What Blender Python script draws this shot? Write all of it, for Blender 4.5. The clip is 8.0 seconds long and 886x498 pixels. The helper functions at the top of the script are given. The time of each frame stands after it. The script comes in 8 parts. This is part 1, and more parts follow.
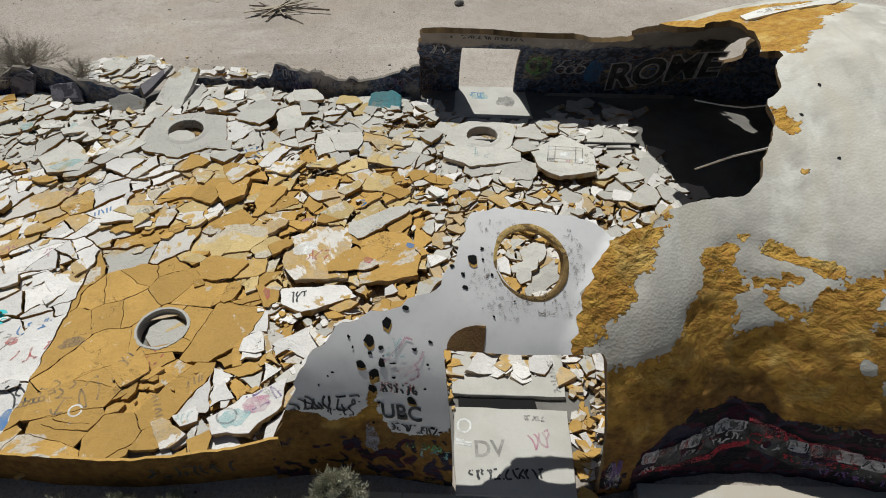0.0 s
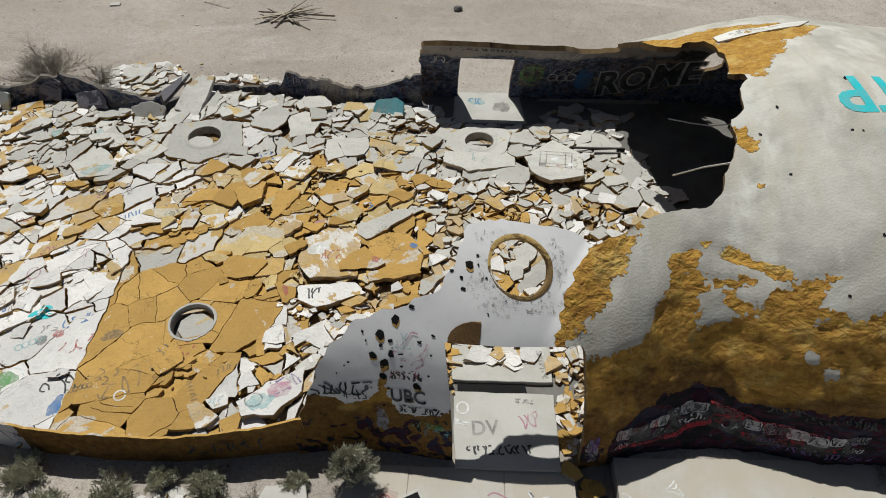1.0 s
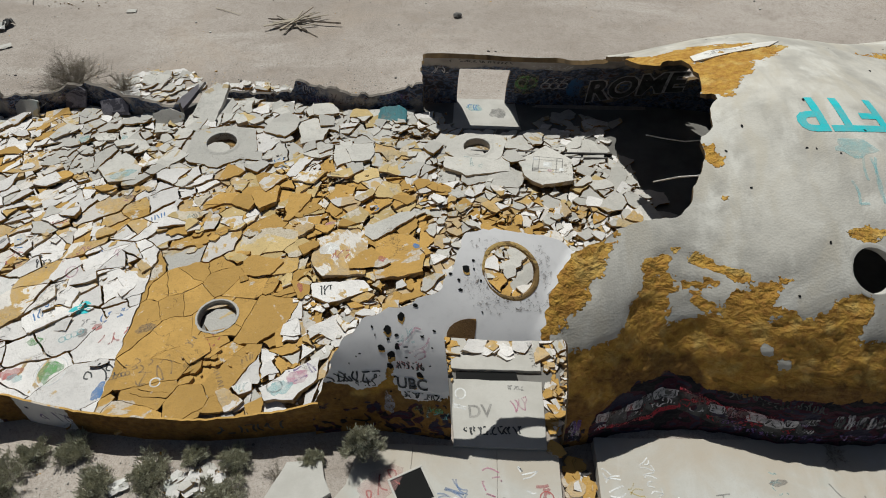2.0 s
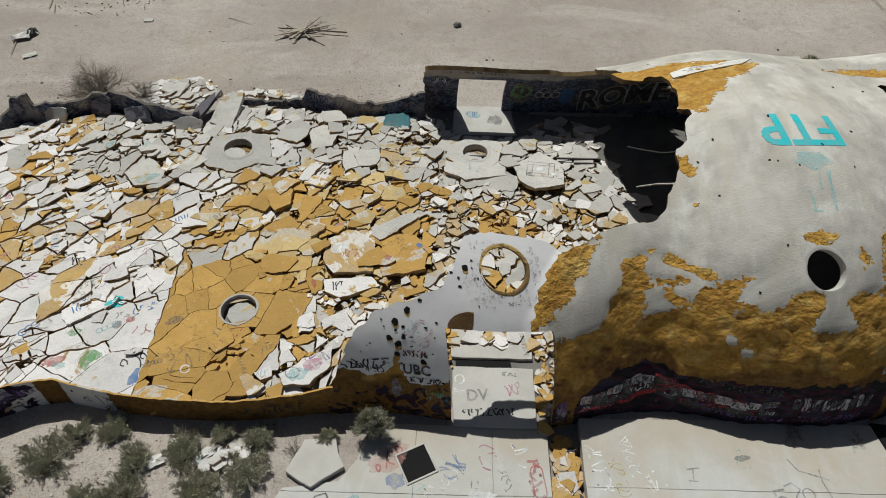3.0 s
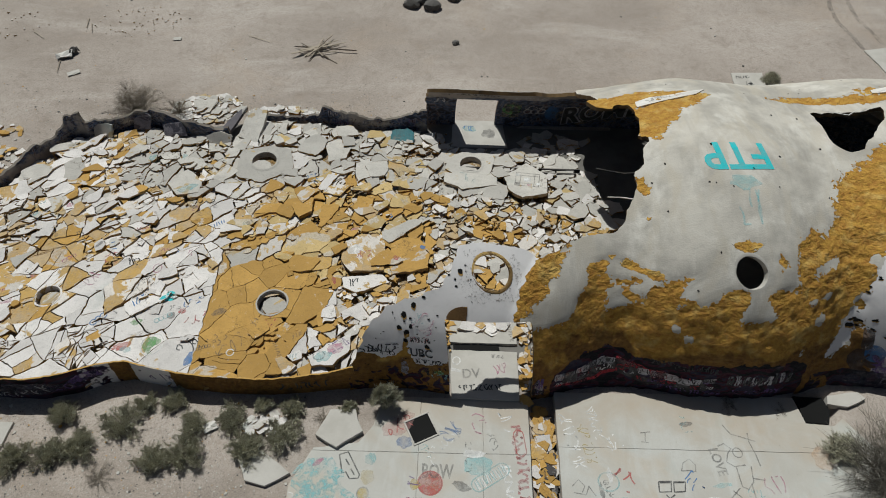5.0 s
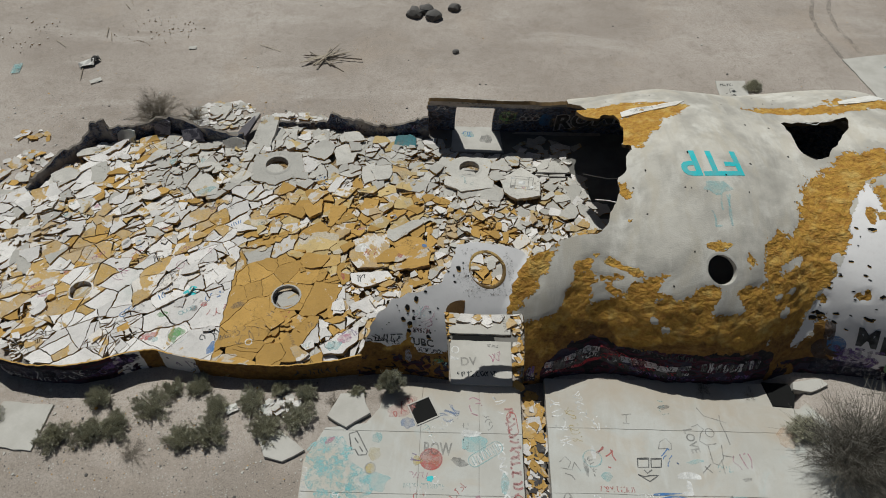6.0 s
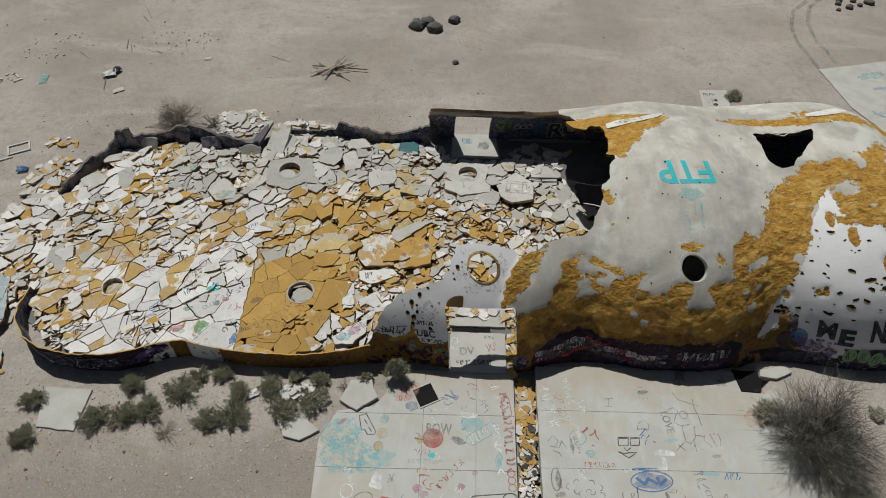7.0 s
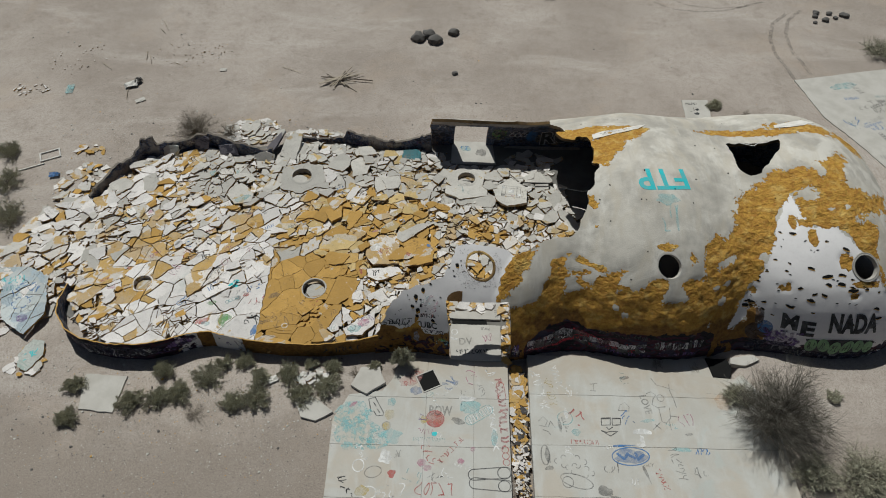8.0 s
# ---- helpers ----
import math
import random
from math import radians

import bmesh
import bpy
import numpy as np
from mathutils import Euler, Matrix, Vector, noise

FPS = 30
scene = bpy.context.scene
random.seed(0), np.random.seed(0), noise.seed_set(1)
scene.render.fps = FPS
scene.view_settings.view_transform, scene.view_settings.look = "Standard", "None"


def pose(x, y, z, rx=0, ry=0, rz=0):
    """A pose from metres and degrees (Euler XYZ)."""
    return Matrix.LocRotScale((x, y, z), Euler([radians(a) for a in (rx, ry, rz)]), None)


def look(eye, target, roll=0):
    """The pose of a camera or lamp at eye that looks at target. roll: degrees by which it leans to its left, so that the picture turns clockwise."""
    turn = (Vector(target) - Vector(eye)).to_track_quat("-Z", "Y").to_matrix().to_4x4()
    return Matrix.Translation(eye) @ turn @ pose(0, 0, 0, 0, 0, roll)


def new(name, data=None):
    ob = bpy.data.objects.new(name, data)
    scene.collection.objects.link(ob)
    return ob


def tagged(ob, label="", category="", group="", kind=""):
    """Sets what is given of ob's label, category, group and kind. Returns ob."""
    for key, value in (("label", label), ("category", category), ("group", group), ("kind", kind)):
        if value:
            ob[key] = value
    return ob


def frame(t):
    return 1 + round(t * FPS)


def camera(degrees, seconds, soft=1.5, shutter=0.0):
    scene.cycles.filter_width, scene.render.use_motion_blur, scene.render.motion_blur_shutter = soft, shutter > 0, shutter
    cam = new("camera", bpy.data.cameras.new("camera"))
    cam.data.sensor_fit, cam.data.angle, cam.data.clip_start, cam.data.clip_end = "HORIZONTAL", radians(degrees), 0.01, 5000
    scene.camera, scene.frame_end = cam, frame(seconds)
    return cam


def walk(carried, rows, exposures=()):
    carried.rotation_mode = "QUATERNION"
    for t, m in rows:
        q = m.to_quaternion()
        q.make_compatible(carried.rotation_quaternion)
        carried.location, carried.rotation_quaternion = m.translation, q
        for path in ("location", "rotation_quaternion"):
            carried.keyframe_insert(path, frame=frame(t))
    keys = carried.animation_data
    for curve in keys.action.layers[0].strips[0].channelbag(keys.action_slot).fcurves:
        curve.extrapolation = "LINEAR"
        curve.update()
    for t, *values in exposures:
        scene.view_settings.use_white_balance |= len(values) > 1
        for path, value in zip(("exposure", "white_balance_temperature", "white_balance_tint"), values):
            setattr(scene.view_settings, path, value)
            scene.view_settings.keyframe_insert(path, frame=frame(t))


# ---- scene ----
cam = camera(69.4, 8.0, soft=1.0)
PATH = [
    (0, (0.227, 0.86, 13.591), (0.188, 2.274, 12.177), 0.6),
    (0.5, (0.219, 0.395, 14.451), (0.183, 1.789, 13.017), 0.7),
    (1, (0.21, -0.118, 15.296), (0.175, 1.26, 13.846), 0.6),
    (1.5, (0.223, -0.627, 16.158), (0.187, 0.735, 14.694), 0.6),
    (2.8, (0.279, -2.007, 18.47), (0.244, -0.68, 16.974), 0.5),
    (3, (0.223, -2.299, 18.776), (0.19, -0.972, 17.28), 0.7),
    (3.5, (0.239, -2.847, 19.679), (0.206, -1.531, 18.173), 0.6),
    (4, (0.27, -3.395, 20.597), (0.236, -2.09, 19.081), 0.6),
    (4.5, (0.3, -3.975, 21.509), (0.266, -2.679, 19.986), 0.6),
    (5.8, (0.315, -5.568, 24.239), (0.282, -4.299, 22.694), 0.5),
    (6, (0.395, -5.934, 24.531), (0.358, -4.661, 22.989), 0.5),
    (6.5, (0.419, -6.702, 25.649), (0.382, -5.435, 24.102), 0.5),
    (7, (0.418, -7.554, 26.824), (0.381, -6.291, 25.273), 0.5),
    (7.5, (0.395, -8.479, 28.058), (0.359, -7.219, 26.505), 0.6),
    (8, (0.36, -9.451, 29.356), (0.327, -8.195, 27.801), 0.6),
]
walk(cam, [(t, look(eye, target, roll)) for t, eye, target, roll in PATH],
     [(0.0, -0.24, 6300, 3.0), (3.5, -0.42, 6300, 3.0), (8.0, -0.60, 6300, 3.0)])

# ---- world, sun, exposure ----
SUN_WAY = Vector((0.24, -0.50, -1.0)).normalized()      # the way the sunlight travels
SUN_STRENGTH, SKY_STRENGTH = 5.0, 0.03
world = bpy.data.worlds.new("world")
scene.world = world
world.use_nodes = True
wn = world.node_tree.nodes
sky = wn.new("ShaderNodeTexSky")
sky.sky_type, sky.sun_disc = "NISHITA", False
sky.sun_elevation = math.asin(-SUN_WAY.z)
sky.sun_rotation = math.atan2(-SUN_WAY.x, -SUN_WAY.y)
sky.dust_density = 2.0
world.node_tree.links.new(sky.outputs[0], wn["Background"].inputs[0])
wn["Background"].inputs[1].default_value = SKY_STRENGTH
sun = new("sun", bpy.data.lights.new("sun", "SUN"))
sun.data.energy, sun.data.angle, sun.data.color = SUN_STRENGTH, radians(0.53), (1.0, 0.97, 0.925)
sun.rotation_euler = SUN_WAY.to_track_quat("-Z", "Y").to_euler()
sun.location = (0, 30, 60)


# ---- materials ----
class Mat:
    """A small wrapper to write node materials in few lines."""

    def __init__(self, name, rough=0.9, spec=0.3):
        self.m = bpy.data.materials.new(name)
        self.m.use_nodes = True
        self.n, self.l = self.m.node_tree.nodes, self.m.node_tree.links
        self.b = self.n["Principled BSDF"]
        self.b.inputs["Roughness"].default_value = rough
        self.b.inputs["Specular IOR Level"].default_value = spec
        self.co = self.n.new("ShaderNodeTexCoord").outputs["Object"]

    def put(self, sock, value):
        if hasattr(value, "is_linked"):
            self.l.new(value, sock)
        elif isinstance(value, (tuple, list)):
            sock.default_value = (*value, 1.0)
        else:
            sock.default_value = value

    def noise(self, scale, detail=4.0, rough=0.55, out="Fac", co=None, distort=0.0):
        t = self.n.new("ShaderNodeTexNoise")
        t.inputs["Scale"].default_value, t.inputs["Detail"].default_value = scale, detail
        t.inputs["Roughness"].default_value, t.inputs["Distortion"].default_value = rough, distort
        self.l.new(co or self.co, t.inputs["Vector"])
        return t.outputs[out]

    def voronoi(self, scale, feature="F1", out="Distance", co=None):
        t = self.n.new("ShaderNodeTexVoronoi")
        t.feature = feature
        t.inputs["Scale"].default_value = scale
        self.l.new(co or self.co, t.inputs["Vector"])
        return t.outputs[out]

    def attr(self, name):
        t = self.n.new("ShaderNodeAttribute")
        t.attribute_name = name
        return t.outputs["Fac"]

    def ramp(self, fac, lo, hi, a=0.0, b=1.0):
        t = self.n.new("ShaderNodeMapRange")
        t.interpolation_type = "SMOOTHSTEP"
        for k, v in zip(("From Min", "From Max", "To Min", "To Max"), (lo, hi, a, b)):
            t.inputs[k].default_value = v
        self.l.new(fac, t.inputs["Value"])
        return t.outputs["Result"]

    def math(self, op, a, b=0.0):
        t = self.n.new("ShaderNodeMath")
        t.operation = op
        self.put(t.inputs[0], a), self.put(t.inputs[1], b)
        return t.outputs[0]

    def mix(self, fac, a, b):
        t = self.n.new("ShaderNodeMix")
        t.data_type = "RGBA"
        self.put(t.inputs["Factor"], fac), self.put(t.inputs["A"], a), self.put(t.inputs["B"], b)
        return t.outputs["Result"]

    def scaled(self, x, y, z, co=None):
        t = self.n.new("ShaderNodeMapping")
        t.inputs["Scale"].default_value = (x, y, z)
        self.l.new(co or self.co, t.inputs["Vector"])
        return t.outputs[0]

    def vary(self, island=True):
        """A random number for each piece: by object, or by loose part of a joined mesh."""
        if island:
            return self.n.new("ShaderNodeNewGeometry").outputs["Random Per Island"]
        return self.n.new("ShaderNodeObjectInfo").outputs["Random"]

    def world_co(self):
        return self.n.new("ShaderNodeNewGeometry").outputs["Position"]

    def done(self, colour, height=None, strength=0.5, distance=0.02):
        self.put(self.b.inputs["Base Color"], colour)
        if height is not None:
            t = self.n.new("ShaderNodeBump")
            t.inputs["Strength"].default_value, t.inputs["Distance"].default_value = strength, distance
            self.l.new(height, t.inputs["Height"])
            self.l.new(t.outputs[0], self.b.inputs["Normal"])
        return self.m


OCHRE, OCHRE_DARK, OCHRE_PALE = (0.515, 0.297, 0.054), (0.35, 0.165, 0.032), (0.63, 0.45, 0.15)
WHITE, GREY = (0.70, 0.662, 0.64), (0.515, 0.487, 0.45)


def make_sand():
    m = Mat("desert_sand", 0.95, 0.2)
    big, mid, fine = m.noise(0.07, 5), m.noise(0.6, 6, 0.62), m.noise(9.0, 6, 0.7)
    c = m.mix(m.ramp(big, 0.38, 0.62), (0.335, 0.288, 0.254), (0.45, 0.395, 0.355))
    c = m.mix(m.ramp(mid, 0.45, 0.75, 0, 0.55), c, (0.275, 0.23, 0.195))
    c = m.mix(m.ramp(m.noise(0.22, 6, 0.6, co=m.scaled(0.5, 1.6, 1), distort=0.5), 0.5, 0.68, 0, 0.55), c, (0.52, 0.47, 0.43))
    c = m.mix(m.ramp(m.noise(2.4, 6, 0.7), 0.48, 0.7, 0, 0.4), c, (0.26, 0.215, 0.18))
    c = m.mix(m.ramp(fine, 0.42, 0.7, 0, 0.5), c, (0.22, 0.18, 0.15))
    c = m.mix(m.ramp(m.noise(0.13, 6, 0.65, distort=0.6), 0.52, 0.66, 0, 0.45), c, (0.40, 0.325, 0.265))
    t = m.n.new("ShaderNodeSeparateXYZ")
    m.l.new(m.co, t.inputs[0])
    front = m.math("ADD", t.outputs[1], m.math("MULTIPLY", m.noise(0.35, 5, 0.6), 9.0))     # coarser grey gravel before the domes
    c = m.mix(m.ramp(front, 10.0, 5.5, 0, 0.82), c, m.mix(m.ramp(m.noise(18.0, 4, 0.8), 0.4, 0.65), (0.30, 0.255, 0.218), (0.19, 0.157, 0.132)))
    gravel = m.noise(28.0, 3, 0.8)
    c = m.mix(m.ramp(gravel, 0.54, 0.64, 0, 0.7), c, (0.14, 0.12, 0.105))
    c = m.mix(m.ramp(m.noise(11.0, 4, 0.75), 0.55, 0.68, 0, 0.5), c, (0.17, 0.145, 0.125))
    c = m.mix(m.ramp(gravel, 0.42, 0.34, 0, 0.4), c, (0.52, 0.47, 0.43))
    pebble = m.voronoi(6.0)
    c = m.mix(m.ramp(pebble, 0.10, 0.02, 0, 0.6), c, (0.5, 0.46, 0.42))
    return m.done(c, m.math("ADD", fine, m.ramp(pebble, 0.12, 0.0, 0, 0.5)), 0.5, 0.03)


def make_concrete(name, base, dirt, island=None):
    m = Mat(name, 0.88, 0.3)
    mid, fine = m.noise(0.9, 6, 0.6), m.noise(26.0, 5, 0.7)
    c = m.mix(m.ramp(mid, 0.35, 0.7), base, dirt)
    c = m.mix(m.ramp(fine, 0.4, 0.75, 0, 0.3), c, tuple(v * 0.72 for v in base))
    c = m.mix(m.ramp(m.noise(3.5, 8, 0.75, distort=1.2), 0.5, 0.72, 0, 0.35), c, tuple(v * 0.78 for v in base))
    if island is not None:
        c = m.mix(m.math("MULTIPLY", m.vary(island), 0.4), c, tuple(v * 0.62 for v in base))
    return m.done(c, m.math("ADD", fine, m.math("MULTIPLY", mid, 2.0)), 0.35, 0.012)


def make_piece(name, base, patch, amount, island, tint=0.0):
    """The skin of a broken slab: paint or foam, with patches where the next layer shows."""
    m = Mat(name, 0.9, 0.25)
    r = m.vary(island)
    co = m.world_co()
    mid, fine = m.noise(1.3, 6, 0.62, co=co, distort=0.6), m.noise(14.0, 5, 0.7, co=co)
    c = m.mix(m.ramp(r, 0.0, 1.0), tuple(v * 0.84 for v in base), tuple(min(0.82, v * 1.12) for v in base))
    big = m.noise(0.5, 8, 0.62, co=co, distort=0.7)
    c = m.mix(m.ramp(big, amount - 0.06, amount - 0.045), c, m.mix(m.ramp(fine, 0.35, 0.7), patch, tuple(v * 0.7 for v in patch)))
    c = m.mix(m.ramp(mid, amount, amount + 0.03), c, patch)
    c = m.mix(m.ramp(m.noise(0.3, 4, 0.5, co=co), 0.63, 0.72, 0, tint), c, (0.40, 0.47, 0.44))
    hair = m.voronoi(1.5, "DISTANCE_TO_EDGE", co=m.mix(0.45, co, m.noise(2.4, 5, 0.6, "Color", co=co)))
    c = m.mix(m.math("MULTIPLY", m.ramp(hair, 0.012, 0.004), m.ramp(m.noise(0.7, 2, 0.5, co=co), 0.58, 0.62, 0, 0.7)), c, (0.07, 0.05, 0.03))
    c = m.mix(m.ramp(m.noise(0.8, 4, 0.6, co=co), 0.4, 0.65, 0, 0.35), c, tuple(v * 0.7 for v in base))
    c = m.mix(m.ramp(m.noise(3.1, 6, 0.72, co=co), 0.52, 0.72, 0, 0.45), c, tuple(v * 0.58 for v in base))
    c = m.mix(m.ramp(m.noise(5.5, 6, 0.7, co=co, distort=0.5), 0.62, 0.70, 0, 0.45), c, tuple(min(0.8, 0.5 * p + 0.4) for p in patch))
    c = m.mix(m.ramp(fine, 0.52, 0.72, 0, 0.4), c, tuple(0.5 * v for v in base))
    c = m.mix(m.ramp(m.noise(9.0, 5, 0.7, co=co, distort=1.0), 0.58, 0.66, 0, 0.4), c, tuple(0.62 * v for v in base))
    c = m.mix(m.ramp(m.noise(46.0, 2, 0.6, co=co), 0.6, 0.7, 0, 0.45), c, (0.16, 0.12, 0.09))
    return m.done(c, m.math("ADD", fine, m.math("MULTIPLY", mid, 2.2)), 0.8, 0.03)


def make_foam(name, island):
    """Broken edges of the sprayed foam and concrete layers."""
    m = Mat(name, 0.95, 0.15)
    co = m.world_co()
    n1, n2 = m.noise(2.0, 5, 0.6, co=co), m.noise(22.0, 5, 0.7, co=co)
    c = m.mix(m.ramp(m.vary(island), 0.2, 0.8), (0.36, 0.20, 0.06), (0.55, 0.45, 0.33))
    c = m.mix(m.ramp(n1, 0.4, 0.65), c, (0.42, 0.25, 0.07))
    c = m.mix(m.ramp(n2, 0.45, 0.7, 0, 0.5), c, (0.2, 0.11, 0.04))
    return m.done(c, n2, 0.6, 0.03)


def make_shell():
    m = Mat("painted_dome_skin", 0.85, 0.3)
    band, bare, white, tag = m.noise(0.9, 4, 0.5, distort=0.4), m.attr("bare"), m.attr("white"), m.attr("tag")
    fine = m.noise(5.0, 7, 0.65)
    # weathered coating: pale, streaked, with faint panels
    coat = m.mix(m.ramp(m.noise(0.5, 6, 0.6), 0.38, 0.64), (0.535, 0.50, 0.448), (0.37, 0.345, 0.31))
    coat = m.mix(m.ramp(m.noise(1.4, 5, 0.6, co=m.scaled(1, 0.35, 0.35)), 0.5, 0.75, 0, 0.6), coat, (0.66, 0.63, 0.58))
    coat = m.mix(m.ramp(fine, 0.5, 0.8, 0, 0.35), coat, (0.34, 0.32, 0.30))
    clean = m.mix(m.ramp(fine, 0.45, 0.8, 0, 0.3), (0.80, 0.77, 0.77), (0.60, 0.57, 0.565))
    streak = m.noise(1.0, 6, 0.65, co=m.scaled(2.2, 0.25, 0.25), distort=0.3)
    coat = m.mix(m.ramp(streak, 0.5, 0.72, 0, 0.45), coat, (0.36, 0.335, 0.30))
    coat = m.mix(m.ramp(m.noise(0.45, 6, 0.62, distort=0.5), 0.5, 0.62, 0, 0.65), coat, (0.64, 0.61, 0.56))
    coat = m.mix(m.ramp(m.noise(0.8, 5, 0.6, co=m.scaled(1.6, 0.6, 0.6), distort=0.5), 0.46, 0.66, 0, 0.55), coat, (0.47, 0.42, 0.345))
    flake = m.noise(2.6, 3, 0.45, distort=0.7)
    skin = m.mix(m.ramp(m.math("ADD", white, m.math("MULTIPLY", m.math("SUBTRACT", flake, 0.5), 1.2)), 0.48, 0.54), coat, clean)
    # bare foam where the coating has come off
    foam = m.mix(m.ramp(fine, 0.3, 0.7), OCHRE, OCHRE_DARK)
    foam = m.mix(m.ramp(m.noise(1.6, 5, 0.6), 0.5, 0.7, 0, 0.6), foam, OCHRE_PALE)
    # foam turns darker brown towards the foot, partly painting the shade there
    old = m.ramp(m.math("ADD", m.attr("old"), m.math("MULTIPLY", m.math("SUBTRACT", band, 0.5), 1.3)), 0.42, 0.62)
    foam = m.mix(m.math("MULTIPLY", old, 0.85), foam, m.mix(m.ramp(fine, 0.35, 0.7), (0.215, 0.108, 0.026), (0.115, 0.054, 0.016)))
    edge = m.math("ADD", bare, m.math("MULTIPLY", m.math("SUBTRACT", band, 0.5), 1.0))
    edge = m.math("ADD", edge, m.math("MULTIPLY", m.math("SUBTRACT", flake, 0.5), 0.9))
    edge = m.math("ADD", edge, m.math("MULTIPLY", m.math("SUBTRACT", m.noise(7.5, 3, 0.5), 0.5), 0.7))
    mask = m.ramp(edge, 0.49, 0.515)
    c = m.mix(mask, skin, foam)
    # sprayed lettering bands near the foot: layer on layer of paint
    f1 = m.noise(1.6, 3, 0.5, "Color", co=m.scaled(0.7, 1, 1.6))
    a, b2 = m.noise(1.3, 2, 0.4, co=m.scaled(0.8, 1, 1.5), distort=1.5), m.voronoi(2.6, co=f1)
    spray = m.mix(m.ramp(a, 0.46, 0.48), (0.012, 0.011, 0.016), (0.05, 0.012, 0.025))
    spray = m.mix(m.ramp(a, 0.55, 0.565), spray, (0.030, 0.026, 0.05))
    spray = m.mix(m.ramp(b2, 0.16, 0.12), spray, (0.085, 0.07, 0.095))
    tmask = m.ramp(m.math("ADD", tag, m.math("ADD", m.math("MULTIPLY", m.math("SUBTRACT", band, 0.5), 0.9), m.math("MULTIPLY", m.math("SUBTRACT", flake, 0.5), 0.9))), 0.47, 0.53)
    c = m.mix(tmask, c, spray)
    wrinkle = m.noise(2.1, 6, 0.55, co=m.scaled(1.0, 1.25, 1.25), distort=0.3)
    lumps = m.math("MULTIPLY", m.math("ADD", m.math("MULTIPLY", wrinkle, 1.3), m.math("MULTIPLY", m.noise(7.0, 5, 0.6), 0.35)), mask)
    skinb = m.math("MULTIPLY", m.math("MULTIPLY", m.voronoi(17.0), 0.03), m.math("SUBTRACT", 1.0, m.ramp(white, 0.4, 0.6)))
    h = m.math("ADD", m.math("MULTIPLY", lumps, 1.0), m.math("ADD", skinb, m.math("MULTIPLY", mask, -0.12)))
    return m.done(c, h, 0.8, 0.24)


def make_inner():
    m = Mat("sprayed_inner_concrete", 0.9, 0.3)
    n, f = m.noise(0.7, 6, 0.6), m.noise(12.0, 5, 0.7)
    c = m.mix(m.ramp(n, 0.35, 0.7), (0.34, 0.31, 0.29), (0.22, 0.195, 0.185))
    a = m.noise(3.0, 4, 0.6, co=m.scaled(0.9, 1, 1.2), distort=1.6)
    low = m.attr("tag")
    spray = m.mix(m.ramp(a, 0.45, 0.48), (0.045, 0.044, 0.055), (0.075, 0.105, 0.18))
    spray = m.mix(m.ramp(a, 0.54, 0.56), spray, (0.21, 0.20, 0.225))
    spray = m.mix(m.ramp(a, 0.6, 0.62), spray, (0.07, 0.04, 0.04))
    c = m.mix(m.ramp(m.math("ADD", low, m.math("MULTIPLY", m.math("SUBTRACT", n, 0.5), 0.8)), 0.45, 0.55), c, spray)
    return m.done(c, f, 0.4, 0.02)


def make_paint(name, colour, cover=0.85, worn=0.3):
    """Spray paint, thin, faded and patchy: the ground shows through where it has worn."""
    m = Mat(name, 0.75, 0.25)
    n, f = m.noise(2.6, 6, 0.68, distort=0.4), m.noise(30.0, 4, 0.7)
    c = m.mix(m.ramp(n, 0.35, 0.7, 0, 0.55), colour, tuple(0.6 * v + 0.2 for v in colour))
    wear = m.math("MULTIPLY", m.ramp(n, 0.66, 0.36, worn, 1.0), m.ramp(f, 0.72, 0.45, 0.25 + 0.7 * worn, 1.0))
    m.l.new(m.math("MULTIPLY", wear, cover), m.b.inputs["Alpha"])
    return m.done(c, f, 0.2, 0.005)


def make_splash(name, colour, fine=1.0):
    """Thrown paint: many separate spots."""
    m = Mat(name, 0.75, 0.25)
    n, f = m.noise(3.6 * fine, 7, 0.75, distort=0.6), m.noise(14.0 * fine, 5, 0.7)
    m.l.new(m.math("MULTIPLY", m.ramp(n, 0.41 if fine < 2 else 0.53, 0.62), m.ramp(f, 0.36, 0.6, 0.15, 0.7)), m.b.inputs["Alpha"])
    return m.done(m.mix(m.noise(1.0), colour, tuple(0.5 * v + (0.25 if fine < 2 else 0.08) for v in colour)))


def make_plant(name, a, b):
    m = Mat(name, 0.8, 0.2)
    c = m.mix(m.vary(True), a, b)
    c = m.mix(m.ramp(m.noise(3.0, 3), 0.4, 0.7, 0, 0.5), c, tuple(v * 0.55 for v in a))
    return m.done(c)


